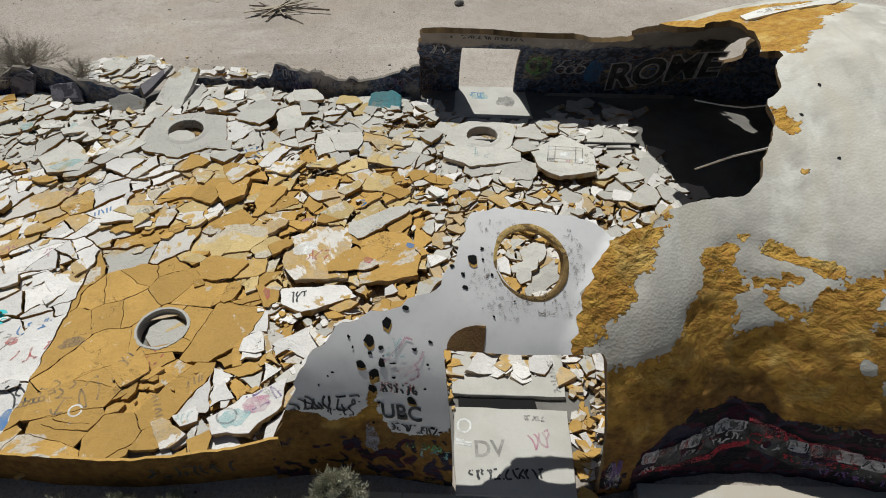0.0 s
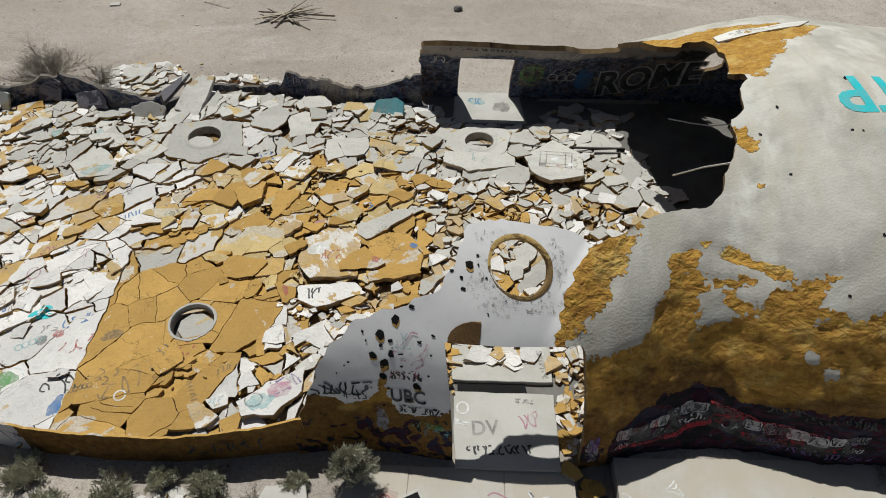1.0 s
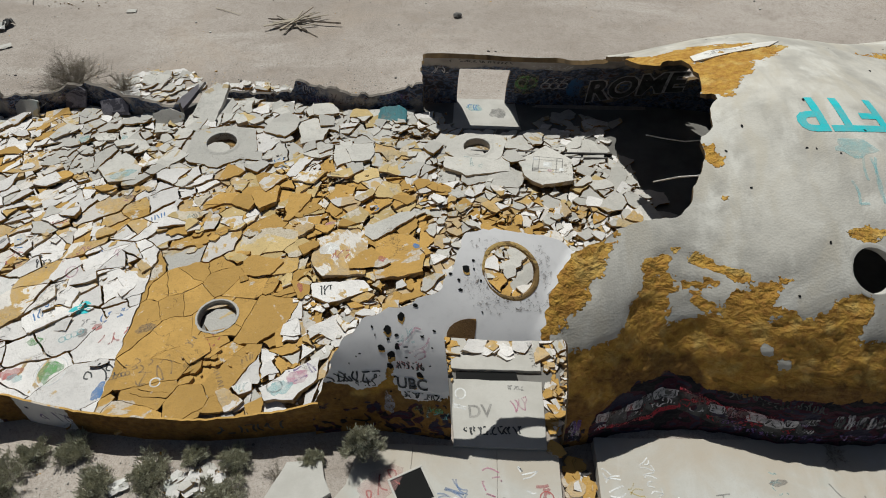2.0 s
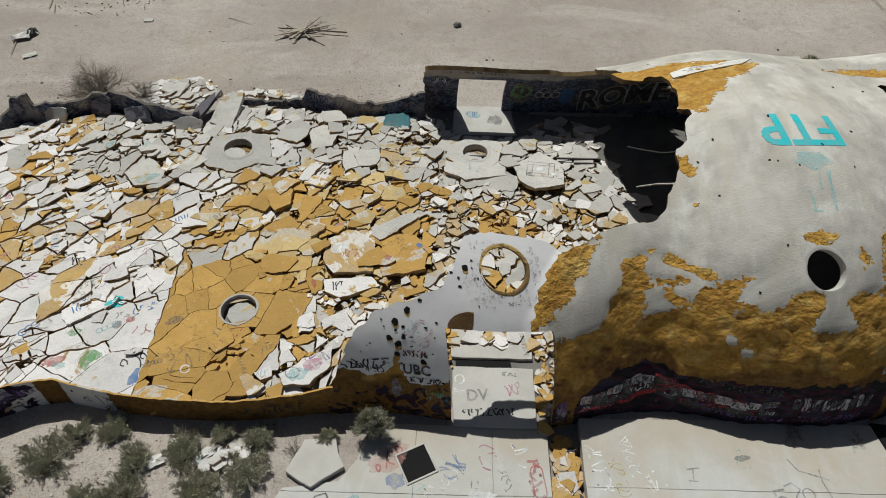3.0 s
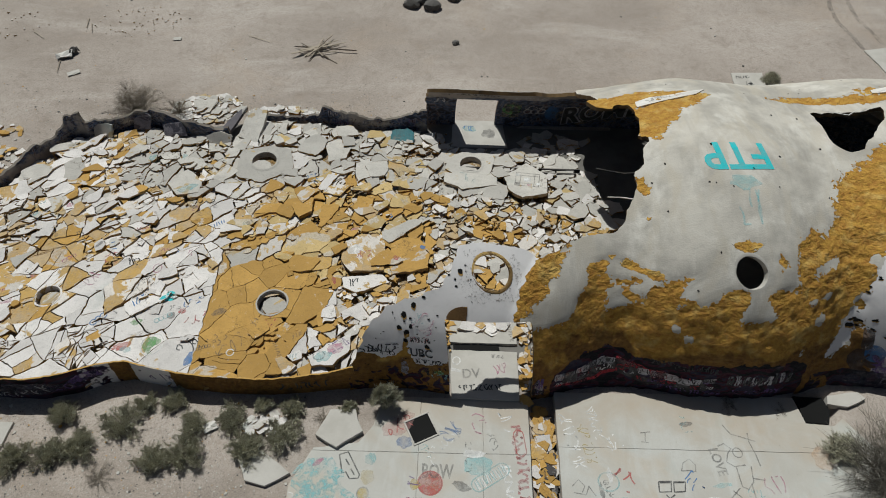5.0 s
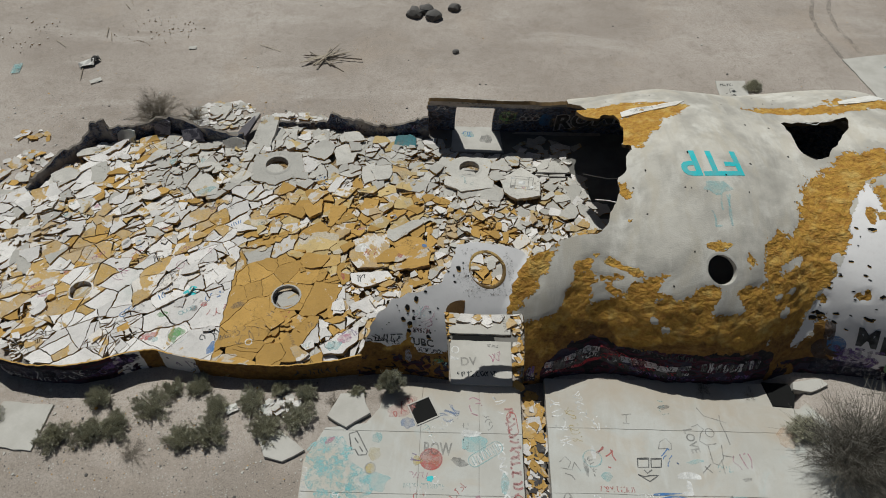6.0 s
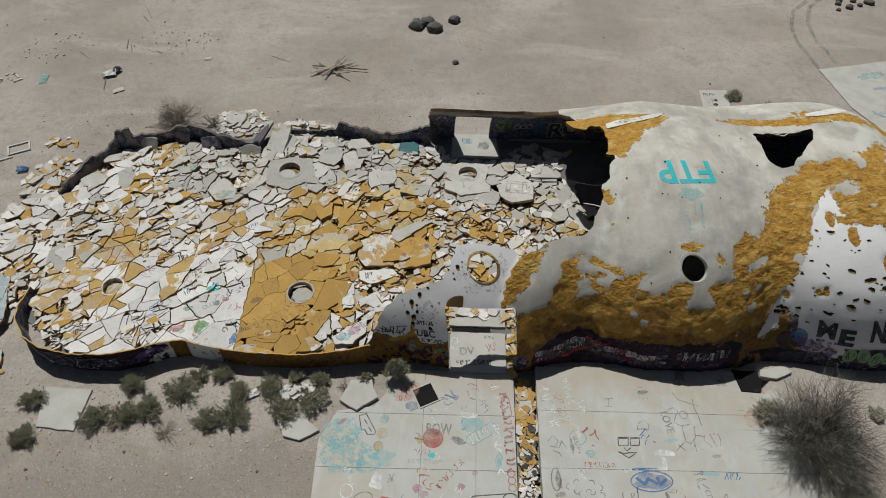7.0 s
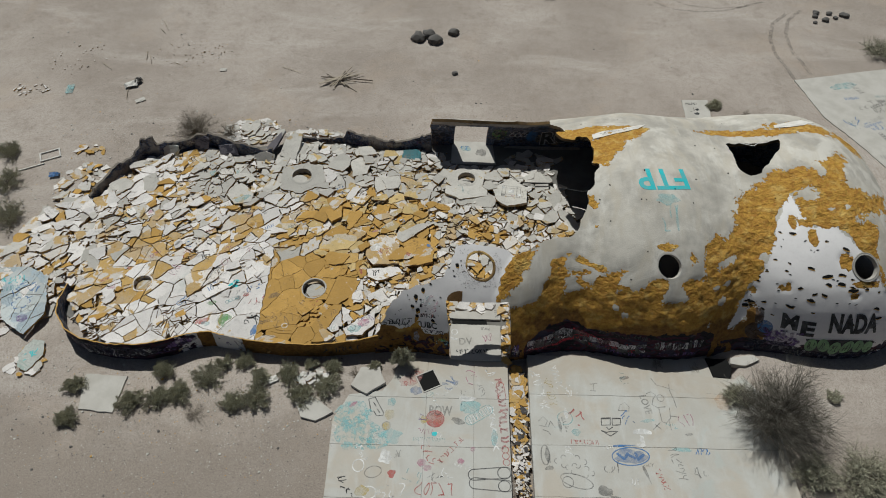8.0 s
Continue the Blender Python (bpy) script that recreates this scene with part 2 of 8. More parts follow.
def make_paving():
    """Old concrete under the sky: beige drifts, pale washed streaks, faded overspray and grime."""
    m = Mat("slab_concrete", 0.88, 0.3)
    mid, fine = m.noise(0.7, 6, 0.6, distort=0.5), m.noise(26.0, 5, 0.7)
    c = m.mix(m.ramp(mid, 0.35, 0.68), (0.49, 0.48, 0.452), (0.44, 0.42, 0.386))
    c = m.mix(m.ramp(m.noise(0.33, 6, 0.6, distort=0.8), 0.48, 0.62, 0, 0.65), c, (0.465, 0.405, 0.335))
    c = m.mix(m.ramp(m.noise(0.6, 5, 0.6, co=m.scaled(2.0, 0.5, 1.0), distort=0.5), 0.52, 0.68, 0, 0.5), c, (0.54, 0.54, 0.525))
    c = m.mix(m.ramp(m.noise(0.45, 4, 0.6, distort=1.1), 0.58, 0.68, 0, 0.35), c, (0.42, 0.48, 0.475))
    t = m.n.new("ShaderNodeSeparateXYZ")
    m.l.new(m.co, t.inputs[0])
    drift = m.math("ADD", t.outputs[1], m.math("MULTIPLY", m.noise(0.5, 6, 0.65, distort=0.8), 6.0))          # sand blown in along the wall
    c = m.mix(m.ramp(drift, 7.6, 10.5, 0, 0.8), c, (0.42, 0.355, 0.285))
    c = m.mix(m.ramp(fine, 0.42, 0.75, 0, 0.3), c, (0.36, 0.34, 0.31))
    c = m.mix(m.ramp(m.noise(3.5, 8, 0.75, distort=1.2), 0.5, 0.72, 0, 0.35), c, (0.40, 0.375, 0.335))
    c = m.mix(m.ramp(m.noise(9.0, 6, 0.7), 0.66, 0.74, 0, 0.5), c, (0.27, 0.24, 0.21))
    return m.done(c, m.math("ADD", fine, m.math("MULTIPLY", mid, 2.0)), 0.35, 0.012)


M_SAND = make_sand()
M_SLAB = make_paving()
M_FLOOR = make_concrete("floor_concrete", (0.18, 0.17, 0.158), (0.13, 0.12, 0.11))
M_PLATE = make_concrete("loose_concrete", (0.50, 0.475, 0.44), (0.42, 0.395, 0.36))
PIECE = {}
for island in (False, True):
    k = "_joined" if island else ""
    PIECE["white", island] = make_piece("white_slab_skin" + k, WHITE, (0.52, 0.345, 0.125), 0.685, island, 0.5)
    PIECE["grey", island] = make_piece("grey_slab_skin" + k, GREY, (0.50, 0.37, 0.19), 0.65, island, 0.6)
    PIECE["ochre", island] = make_piece("ochre_foam_skin" + k, (0.485, 0.29, 0.085), (0.60, 0.54, 0.47), 0.665, island)
    PIECE["pale", island] = make_piece("pale_ochre_slab_skin" + k, (0.54, 0.40, 0.19), (0.60, 0.53, 0.44), 0.6, island)
    PIECE["peeled", island] = make_piece("peeled_slab_skin" + k, (0.66, 0.61, 0.565), (0.52, 0.335, 0.115), 0.54, island)
    PIECE["black_litter", island] = make_piece("black_litter_skin" + k, (0.06, 0.055, 0.055), (0.2, 0.19, 0.18), 0.62, island)
    PIECE["foam", island] = make_foam("foam_edge" + k, island)
M_SHELL, M_INNER = make_shell(), make_inner()
M_RIM = make_concrete("weathered_foam_rim", (0.20, 0.13, 0.06), (0.11, 0.075, 0.045))
M_BROKEN = make_concrete("broken_grey_edge", (0.19, 0.165, 0.14), (0.10, 0.085, 0.075))


def make_bed():
    m = Mat("crumbled_foam", 0.95, 0.15)
    warp = m.mix(0.35, m.co, m.noise(5.0, 4, 0.6, "Color"))
    n1, n2 = m.noise(1.1, 5, 0.6), m.voronoi(7.0, out="Color", co=warp)
    v = m.voronoi(7.0, co=warp)
    c = m.mix(m.ramp(n1, 0.38, 0.62), (0.40, 0.27, 0.11), (0.46, 0.38, 0.28))
    t = m.n.new("ShaderNodeSeparateColor")
    m.l.new(n2, t.inputs[0])
    c = m.mix(m.ramp(t.outputs[0], 0.55, 0.7, 0, 0.85), c, (0.58, 0.52, 0.45))
    c = m.mix(m.ramp(t.outputs[1], 0.6, 0.75, 0, 0.8), c, (0.30, 0.17, 0.05))
    # shade in the dips between crumbs, painted into the colour
    c = m.mix(m.ramp(v, 0.3, 0.7, 0, 0.55), c, (0.16, 0.11, 0.06))
    return m.done(c, m.math("SUBTRACT", 1.0, v), 1.0, 0.09)


M_BED = make_bed()
# near-black that paints the shade in pits, gaps and torn holes
M_PIT_SHADE = make_concrete("pit_shade_black", (0.004, 0.004, 0.004), (0.006, 0.006, 0.006))
M_WOOD = make_concrete("grey_wood", (0.42, 0.36, 0.285), (0.27, 0.225, 0.18))
M_STONE = make_concrete("dark_stone", (0.13, 0.12, 0.115), (0.08, 0.075, 0.07))
M_LEAF = make_plant("creosote_leaf", (0.38, 0.365, 0.27), (0.56, 0.54, 0.42))
M_DRY = make_plant("dry_twig", (0.19, 0.16, 0.125), (0.31, 0.27, 0.22))
M_GREY_TWIG = make_plant("grey_twig", (0.12, 0.107, 0.088), (0.25, 0.228, 0.195))
M_TWIG = make_plant("dark_twig", (0.10, 0.085, 0.065), (0.19, 0.165, 0.13))
INK = {
    "cyan": make_paint("cyan_spray", (0.04, 0.52, 0.56), 1.0, 0.85), "black": make_paint("black_spray", (0.02, 0.02, 0.022), 1.0, 0.85),
    "white": make_paint("white_spray", (0.75, 0.74, 0.73), 0.95, 0.55), "red": make_paint("red_spray", (0.46, 0.11, 0.10), 0.75, 0.45), "dull_red": make_paint("dull_red_spray", (0.16, 0.02, 0.03), 0.9, 0.0),
    "blue": make_paint("blue_spray", (0.06, 0.18, 0.42), 0.9, 0.6), "green": make_paint("green_spray", (0.14, 0.33, 0.12)),
    "pink": make_paint("pink_spray", (0.50, 0.20, 0.30), 0.6), "grey": make_paint("grey_spray", (0.12, 0.115, 0.115), 0.5, 0.35),
    "pale_cyan": make_paint("faded_cyan_spray", (0.26, 0.50, 0.52), 0.5), "yellow": make_paint("yellow_spray", (0.55, 0.42, 0.12), 0.6),
    "band_white": make_paint("pale_band_spray", (0.38, 0.36, 0.40), 0.9, 0.0), "faint_cyan": make_paint("faint_cyan_spray", (0.28, 0.62, 0.66), 0.4, 0.4),
    "rut": make_paint("loose_dark_sand", (0.17, 0.145, 0.125), 0.42, 0.0), "splash": make_splash("cyan_splashes", (0.16, 0.56, 0.60)), "specks": make_splash("brown_specks", (0.10, 0.055, 0.025), 3.0),
    "dark_grey": make_paint("dark_grey_spray", (0.07, 0.07, 0.072), 0.85, 0.5), "tan": make_paint("tan_spray", (0.34, 0.27, 0.19), 0.75, 0.3), "bright_red": make_paint("bright_red_spray", (0.42, 0.03, 0.05), 0.9, 0.3), "pale_spray": make_paint("pale_letter_spray", (0.62, 0.60, 0.64), 0.92, 0.45),
    "bold_red": make_paint("thick_red_spray", (0.42, 0.10, 0.11), 0.55, 0.4), "pale_red": make_paint("faded_red_spray", (0.55, 0.30, 0.28), 0.35, 0.4), "faded_blue": make_paint("faded_blue_spray", (0.13, 0.22, 0.42), 0.5, 0.4),
    "pale_yellow": make_paint("faded_yellow_spray", (0.56, 0.48, 0.28), 0.4, 0.4), "navy": make_paint("navy_spray", (0.022, 0.022, 0.05), 0.9, 0.5), "peach": make_paint("peach_stain", (0.62, 0.38, 0.22), 0.35, 0.3),
    "rust": make_paint("rust_brown_spray", (0.075, 0.04, 0.025), 0.95, 0.7),
    "light_green": make_paint("pale_green_spray", (0.30, 0.50, 0.26), 0.95, 0.7), "violet": make_paint("violet_spray", (0.17, 0.10, 0.28)),
}


# ---- small tools ----
def part(name, bm, material, parent=None, label="", smooth=False):
    me = bpy.data.meshes.new(name)
    bm.to_mesh(me)
    bm.free()
    for mat in (material if isinstance(material, (list, tuple)) else [material]):
        me.materials.append(mat)
    if smooth:
        for p in me.polygons:
            p.use_smooth = True
    ob = new(name, me)
    ob.parent = parent
    if label:
        tagged(ob, label)
    return ob


def mesh_part(name, verts, faces, materials, parent=None, label="", index=None, smooth=False):
    me = bpy.data.meshes.new(name)
    me.from_pydata(verts, [], faces)
    for mat in (materials if isinstance(materials, (list, tuple)) else [materials]):
        me.materials.append(mat)
    if index is not None:
        me.polygons.foreach_set("material_index", index)
    if smooth:
        me.polygons.foreach_set("use_smooth", [True] * len(faces))
    me.update()
    ob = new(name, me)
    ob.parent = parent
    if label:
        tagged(ob, label)
    return ob


def empty(name, place, label, category, group="", kind=""):
    ob = new(name)
    ob.location = place
    ob.empty_display_size = 0.3
    return tagged(ob, label, category, group, kind)


def table(x, rows):
    return float(np.interp(x, [r[0] for r in rows], [r[1] for r in rows]))


def fbm(x, y, z=0.0, octaves=4):
    return noise.fractal(Vector((x, y, z)), 1.0, 2.0, octaves)


def slab_bm(outline, z0, z1, ragged=0.0, step=0.35):
    """A flat slab with a ragged outline and worn top edges."""
    pts = []
    n = len(outline)
    for i in range(n):
        a, b = Vector(outline[i]), Vector(outline[(i + 1) % n])
        k = max(1, int((b - a).length / step)) if ragged else 1
        for j in range(k):
            p = a.lerp(b, j / k)
            if ragged:
                p += Vector((fbm(p.x * 1.7, p.y * 1.7, 3.1), fbm(p.x * 1.7, p.y * 1.7, 8.7))) * ragged
            pts.append(p)
    c = sum(pts, Vector((0, 0))) / len(pts)
    bm = bmesh.new()
    low = [bm.verts.new((p.x, p.y, z0)) for p in pts]
    mid = [bm.verts.new((p.x, p.y, z1 - 0.015)) for p in pts]
    top = [bm.verts.new((*(p + (c - p).normalized() * 0.015), z1)) for p in pts]
    for i in range(len(pts)):
        j = (i + 1) % len(pts)
        bm.faces.new((low[i], low[j], mid[j], mid[i]))
        bm.faces.new((mid[i], mid[j], top[j], top[i]))
    bm.faces.new(top)
    bm.faces.new(low[::-1])
    bmesh.ops.recalc_face_normals(bm, faces=bm.faces)
    return bm


# ---- ground ----
def ground_height(x, y):
    h = 0.05 * fbm(x * 0.12, y * 0.12, 0.4) + 0.018 * fbm(x * 0.9, y * 0.9, 1.7, 3)
    if -10 < x < 16 and 9 < y < 22.9:                         # under the floor of the domes
        return -0.12
    if 3.2 < x < 4.6 and -12 < y < 7.6:                       # the trench between the two slabs
        h -= 0.5 * min(1.0, (x - 3.2) / 0.15, (4.6 - x) / 0.15)
    h -= 1.3 * min(1.0, 2.0 * max(0.0, 1.0 - math.hypot((x - 14.2) / 0.9, (y - 7.0) / 0.9)))   # a pit at the broken slab corner
    inside = min(1.0, max(0.0, (x + 23.5) / 1.0), max(0.0, (27.0 - x) / 1.0), max(0.0, (y - 7.6) / 0.5), max(0.0, (22.0 - y) / 0.5))
    return h * (1 - inside) - 0.06 * inside


def build_ground():
    def axis(lo, hi, step):
        far = [70, 95, 130, 180, 260, 400, 650, 1000, 1600]
        return [lo - f for f in far[::-1]] + list(np.arange(lo, hi + step / 2, step)) + [hi + f for f in far]
    xs, ys = axis(-44.0, 48.0, 0.4), axis(-14.0, 60.0, 0.4)
    verts = [(x, y, ground_height(x, y)) for y in ys for x in xs]
    n = len(xs)
    faces = [(j * n + i, j * n + i + 1, (j + 1) * n + i + 1, (j + 1) * n + i) for j in range(len(ys) - 1) for i in range(n - 1)]
    ob = mesh_part("ground", verts, faces, M_SAND, smooth=True)
    tagged(ob, "pale grey-brown desert sand, flat and littered", "ground", kind="structure")


build_ground()

# ---- the dome building ----
SKEW = 0.22
DOME_Y = [(-6, 15.4), (2, 15.9), (11, 16.25), (20, 16.7), (30, 17.1)]
DOME_FAR = [(-6, 6.8), (4, 6.8), (8, 6.65), (12.5, 6.25), (16.5, 5.65), (21, 5.95), (30, 5.95)]
DRAWN_IN = [(0, 0), (10, 0.32), (20, 0.5), (35, 0.62), (50, 0.4), (70, 0)]      # by degrees: how far the flank is drawn in between two domes
FAR_FOOT = [(1, 0.66), (8, 0.66), (12, 0.9), (14.5, 0.9), (18, 0)]
U_END = 26.3
S_DEG = 0.135                                                 # metres of skin for one degree of arc


def section(u):
    """Middle line, near and far half-width and height of the row of domes at u."""
    c = math.cos((u - 2.2) / 9.2 * math.pi) ** 2
    near = far = 1.0
    if u > 21.2:
        k = min(1.0, (u - 21.2) / 5.2)
        near, far = max(0.0, 1 - k ** 3) ** (1 / 3), max(0.0, 1 - k * k) ** 0.5
    return table(u, DOME_Y), (8.35 + 0.55 * c) * near, table(u, DOME_FAR) * far, (6.5 + 0.3 * c) * far


def valley(u):
    return math.exp(-((u - 6.4) / 1.6) ** 2) + math.exp(-((u - 15.6) / 1.6) ** 2)


# close to where the camera stands midway along its path
SIGHT_FROM = Vector((0.0, -3.5, 20.5))


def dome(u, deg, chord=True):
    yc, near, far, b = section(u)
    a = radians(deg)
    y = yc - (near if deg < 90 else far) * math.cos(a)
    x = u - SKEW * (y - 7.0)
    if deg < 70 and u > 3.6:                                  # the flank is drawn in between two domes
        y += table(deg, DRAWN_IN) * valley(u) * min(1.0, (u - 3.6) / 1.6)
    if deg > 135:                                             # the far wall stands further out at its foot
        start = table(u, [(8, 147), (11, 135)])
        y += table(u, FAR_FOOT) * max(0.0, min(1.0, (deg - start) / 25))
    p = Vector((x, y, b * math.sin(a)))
    # pushed along camera sight lines to fit the view, most between domes and behind
    sight_push = 0.22 + 0.8 * math.sin((u - 11.8) / 9.2 * math.pi) ** 2 + 1.25 * max(0.0, min(1.0, (deg - 77) / 16)) + 0.9 * max(0.0, min(1.0, (9.6 - u) / 2)) * max(0.0, min(1.0, (deg - 90) / 8))
    sight_push *= max(0.0, min(1.0, (u - 3.6) / 1.6)) * max(0.0, min(1.0, (deg - 35) / 45)) * max(0.0, min(1.0, (150 - deg) / (22 + 30 * max(0.0, min(1.0, (11 - u) / 2.5)))))
    sight_push -= 0.22 * math.exp(-((deg - 45) / 22) ** 2) * max(0.0, min(1.0, (u - 3.8) / 1.5))      # bulges back to the camera so the flank's shading fits the view
    p = p + (p - SIGHT_FROM).normalized() * sight_push
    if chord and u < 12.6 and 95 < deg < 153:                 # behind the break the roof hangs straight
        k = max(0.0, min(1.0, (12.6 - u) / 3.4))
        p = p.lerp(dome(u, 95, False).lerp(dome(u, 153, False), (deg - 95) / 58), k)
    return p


def dome_normal(u, deg):
    e = 0.05
    n = (dome(u + e, deg) - dome(u - e, deg)).cross(dome(u, deg + 0.4) - dome(u, deg - 0.4))
    n.normalize()
    return n if n.z > -0.2 else -n


# the fallen part: its outline on the skin (u, degrees), from the near foot over the top to the far foot
FALLEN = [(-3.55, -3), (-3.45, 9), (-3.07, 17.3), (-2.44, 27.2), (-1.42, 34.3), (-0.5, 36.4), (0.44, 40.6), (0.93, 46.3), (1.2, 50.6),
          (2.2, 51.2), (3.08, 50.5), (4.04, 47.0), (4.7, 48.5), (5.5, 49.0), (6.1, 49.8), (6.65, 50.8), (7.05, 50.6), (7.45, 54.2), (7.6, 57.5), (8.05, 62.3), (8.15, 65.2), (8.25, 69.1),
          (8.72, 72.6), (8.93, 76.0), (9.3, 79.2), (8.78, 80.1), (9.0, 82.5), (9.2, 86.3), (9.25, 92.6), (8.75, 91.9), (7.95, 91.2), (7.4, 94.5), (7.75, 98), (8.4, 103), (8.7, 118), (8.85, 136), (9.3, 148), (9.66, 155.4), (8.9, 156.5), (6.94, 151.8),
          (4.6, 150.4), (3.2, 151.2), (2.05, 153.2), (2.0, 183), (-12, 183), (-12, -3)]
ROOF_HOLE = [(16.2, 89.5), (17.15, 88.7), (18.3, 88.5), (19.2, 89.8), (18.9, 85.8), (18.35, 82.0), (17.85, 79.2), (17.4, 75.8), (16.8, 75.2), (16.4, 77.2), (16.3, 81.0), (16.3, 86.0)]
FAR_HOLE = [(12.95, 161.5), (13.2, 156.5), (13.45, 151.0), (13.8, 153.5), (14.0, 163.5), (13.4, 167.0)]
ROUND_HOLES = [(2.23, 43.6, 0.66), (11.52, 43.5, 0.60), (21.25, 42.6, 0.62)]


def polygon_distance(p, poly):
    """Signed distance from a point to an outline, positive outside."""
    best, inside = 1e9, False
    x, y = p
    for (x0, y0), (x1, y1) in zip(poly, poly[1:] + poly[:1]):
        dx, dy = x1 - x0, y1 - y0
        k = max(0.0, min(1.0, ((x - x0) * dx + (y - y0) * dy) / (dx * dx + dy * dy + 1e-12)))
        best = min(best, math.hypot(x - x0 - k * dx, y - y0 - k * dy))
        if (y0 > y) != (y1 > y) and x < (x1 - x0) * (y - y0) / (y1 - y0) + x0:
            inside = not inside
    return -best if inside else best


def in_metres(poly):
    return [(u, d * S_DEG) for u, d in poly]


def on_skin(u, deg):
    """Where a mark of the even row comes to lie once the flank is drawn in between two domes."""
    if deg >= 70 or u <= 3.6:
        return deg
    return deg - 6.8 * table(deg, DRAWN_IN) * valley(u) * min(1.0, (u - 3.6) / 1.6)


def painted(poly):
    return [(u, on_skin(u, d) * S_DEG) for u, d in poly]


FALLEN_M, ROOF_HOLE_M, FAR_HOLE_M = in_metres(FALLEN), in_metres(ROOF_HOLE), in_metres(FAR_HOLE)

def kept(u, deg):
    """Positive where the skin still stands."""
    q = (u, deg * S_DEG)
    rag = 0.13 * fbm(u * 1.9, deg * 0.26, 2.2) + 0.05 * fbm(u * 6, deg * 0.8, 5.0)
    d = polygon_distance(q, FALLEN_M) + rag
    if u > 14:
        d = min(d, polygon_distance(q, ROOF_HOLE_M) + rag * 0.8)
    if deg > 130:
        d = min(d, polygon_distance(q, FAR_HOLE_M) + rag)
        p = dome(u, deg)
        d = min(d, max(3.63 - u, u - 5.8, p.z - 2.25))        # far doorway
    if deg < 60:
        p = dome(u, deg)
        d = min(d, max(0.33 - u, u - 3.47, p.z - 3.42))       # near doorway
        for cu, cd, r in ROUND_HOLES:
            d = min(d, math.hypot(u - cu, (deg - cd) * S_DEG) - r)
    return d


SHEET_EDGE = [(0, 3.4), (30.9, 2.69), (32.6, 2.82), (40.7, 3.3), (47, 4.04), (52, 4.6)]


def foam_layer(u, deg):
    """1 where the foam still lies on the thin wall, 0 where it has come away."""
    if deg > 55:
        return 1.0
    e = table(deg, SHEET_EDGE) + 0.1 * fbm(deg * 0.4, 3.3)
    return min(1.0, max(0.0, (u - e) / 0.12 + 0.5))


# (u, degrees, radius along, radius up, strength) of places with bare foam; negative keeps the coating
BARE_SPOTS = []


def bare_spot(*row):
    BARE_SPOTS.append((row[0], on_skin(row[0], row[1]), *row[2:]))


bare_spot(5.9, 43.8, 0.16, 1.6, 0.8)
bare_spot(6.4, 45.0, 0.3, 1.2, 0.8)
bare_spot(6.75, 46.3, 0.2, 0.9, 0.7)
bare_spot(7.3, 44.6, 0.3, 1.7, 0.8)
bare_spot(7.75, 43.2, 0.3, 0.8, 0.7)
bare_spot(8.2, 41.8, 0.36, 0.9, 0.8)
bare_spot(8.85, 39.7, 0.3, 1.3, 0.7)
bare_spot(9.4, 41.8, 0.22, 0.9, 0.6)
bare_spot(7.3, 39.4, 0.3, 1.0, 0.7)
bare_spot(7.2, 36.5, 0.34, 1.6, 0.6)
bare_spot(6.1, 43.0, 0.3, 2.0, 0.35)
bare_spot(6.85, 39.5, 0.22, 1.3, 0.5)
bare_spot(7.6, 40.3, 0.26, 1.1, 0.5)
bare_spot(7.5, 35.6, 0.2, 1.0, 0.5)
bare_spot(8.6, 103, 1.3, 6, 0.7)
bare_spot(9.8, 104, 1.0, 4, 0.5)
bare_spot(11.7, 50.3, 0.6, 1.3, 0.75)
bare_spot(8.42, 65.2, 0.28, 3.2, 0.8)
bare_spot(8.35, 56.6, 0.24, 1.2, 0.7)
bare_spot(13.9, 46, 0.4, 5, 0.4)
bare_spot(14.2, 50, 0.3, 4, 0.5)
bare_spot(12.75, 46, 0.22, 1.8, 0.55)
bare_spot(15.4, 98.5, 0.9, 2.0, 0.45)
bare_spot(16.6, 97.0, 1.0, 2.6, 0.7)
bare_spot(18.2, 95.0, 1.6, 3.2, 0.85)
bare_spot(20.2, 101, 1.5, 5, 0.75)
bare_spot(21.6, 98, 1.2, 5, 0.8)
bare_spot(23.2, 91, 0.8, 6, 0.8)
bare_spot(11.2, 101, 1.6, 4, 0.4)
bare_spot(9.3, 24, 0.18, 1.6, -0.9)
bare_spot(8.8, 27, 0.2, 1.4, -0.95)
bare_spot(13.5, 18.5, 0.22, 1.5, -0.9)
bare_spot(9.6, 90, 0.6, 2.0, -0.35)
LOW_ZONE = [(2.6, -4), (2.6, 27.5), (3.5, 27.8), (4.0, 28.0), (4.8, 29.2), (5.15, 32.0), (5.25, 35.5), (5.6, 38.8), (5.75, 41.0), (6.1, 40.5), (6.35, 43.5), (6.4, 42.0), (6.65, 42.0), (6.6, 38.2), (6.4, 37.0), (6.4, 34.5), (6.2, 33.0), (6.35, 31.2), (6.95, 33.0), (7.35, 33.0), (7.75, 33.8), (7.9, 36.5), (8.2, 39.2), (8.65, 38.8), (9.2, 40.5), (9.05, 37.5), (8.9, 32.8), (9.2, 33.5),
            (9.4, 36.2), (9.7, 33.0), (10.65, 39.0), (11.2, 39.8), (11.35, 37.0), (10.9, 30.2), (12.4, 30.5), (12.05, 37.0), (12.85, 39.2), (13.3, 40.2), (14.9, 28), (16.6, 26), (17.4, 12), (17.6, -4)]
STRIP_ZONE = [(5.2, 49.5), (4.85, 45.8), (4.75, 43.2), (4.5, 41.2), (4.15, 37.5), (3.75, 36.0), (3.4, 34.5), (3.6, 32.0), (2.6, 31.0), (2.6, 50), (4.4, 50)]
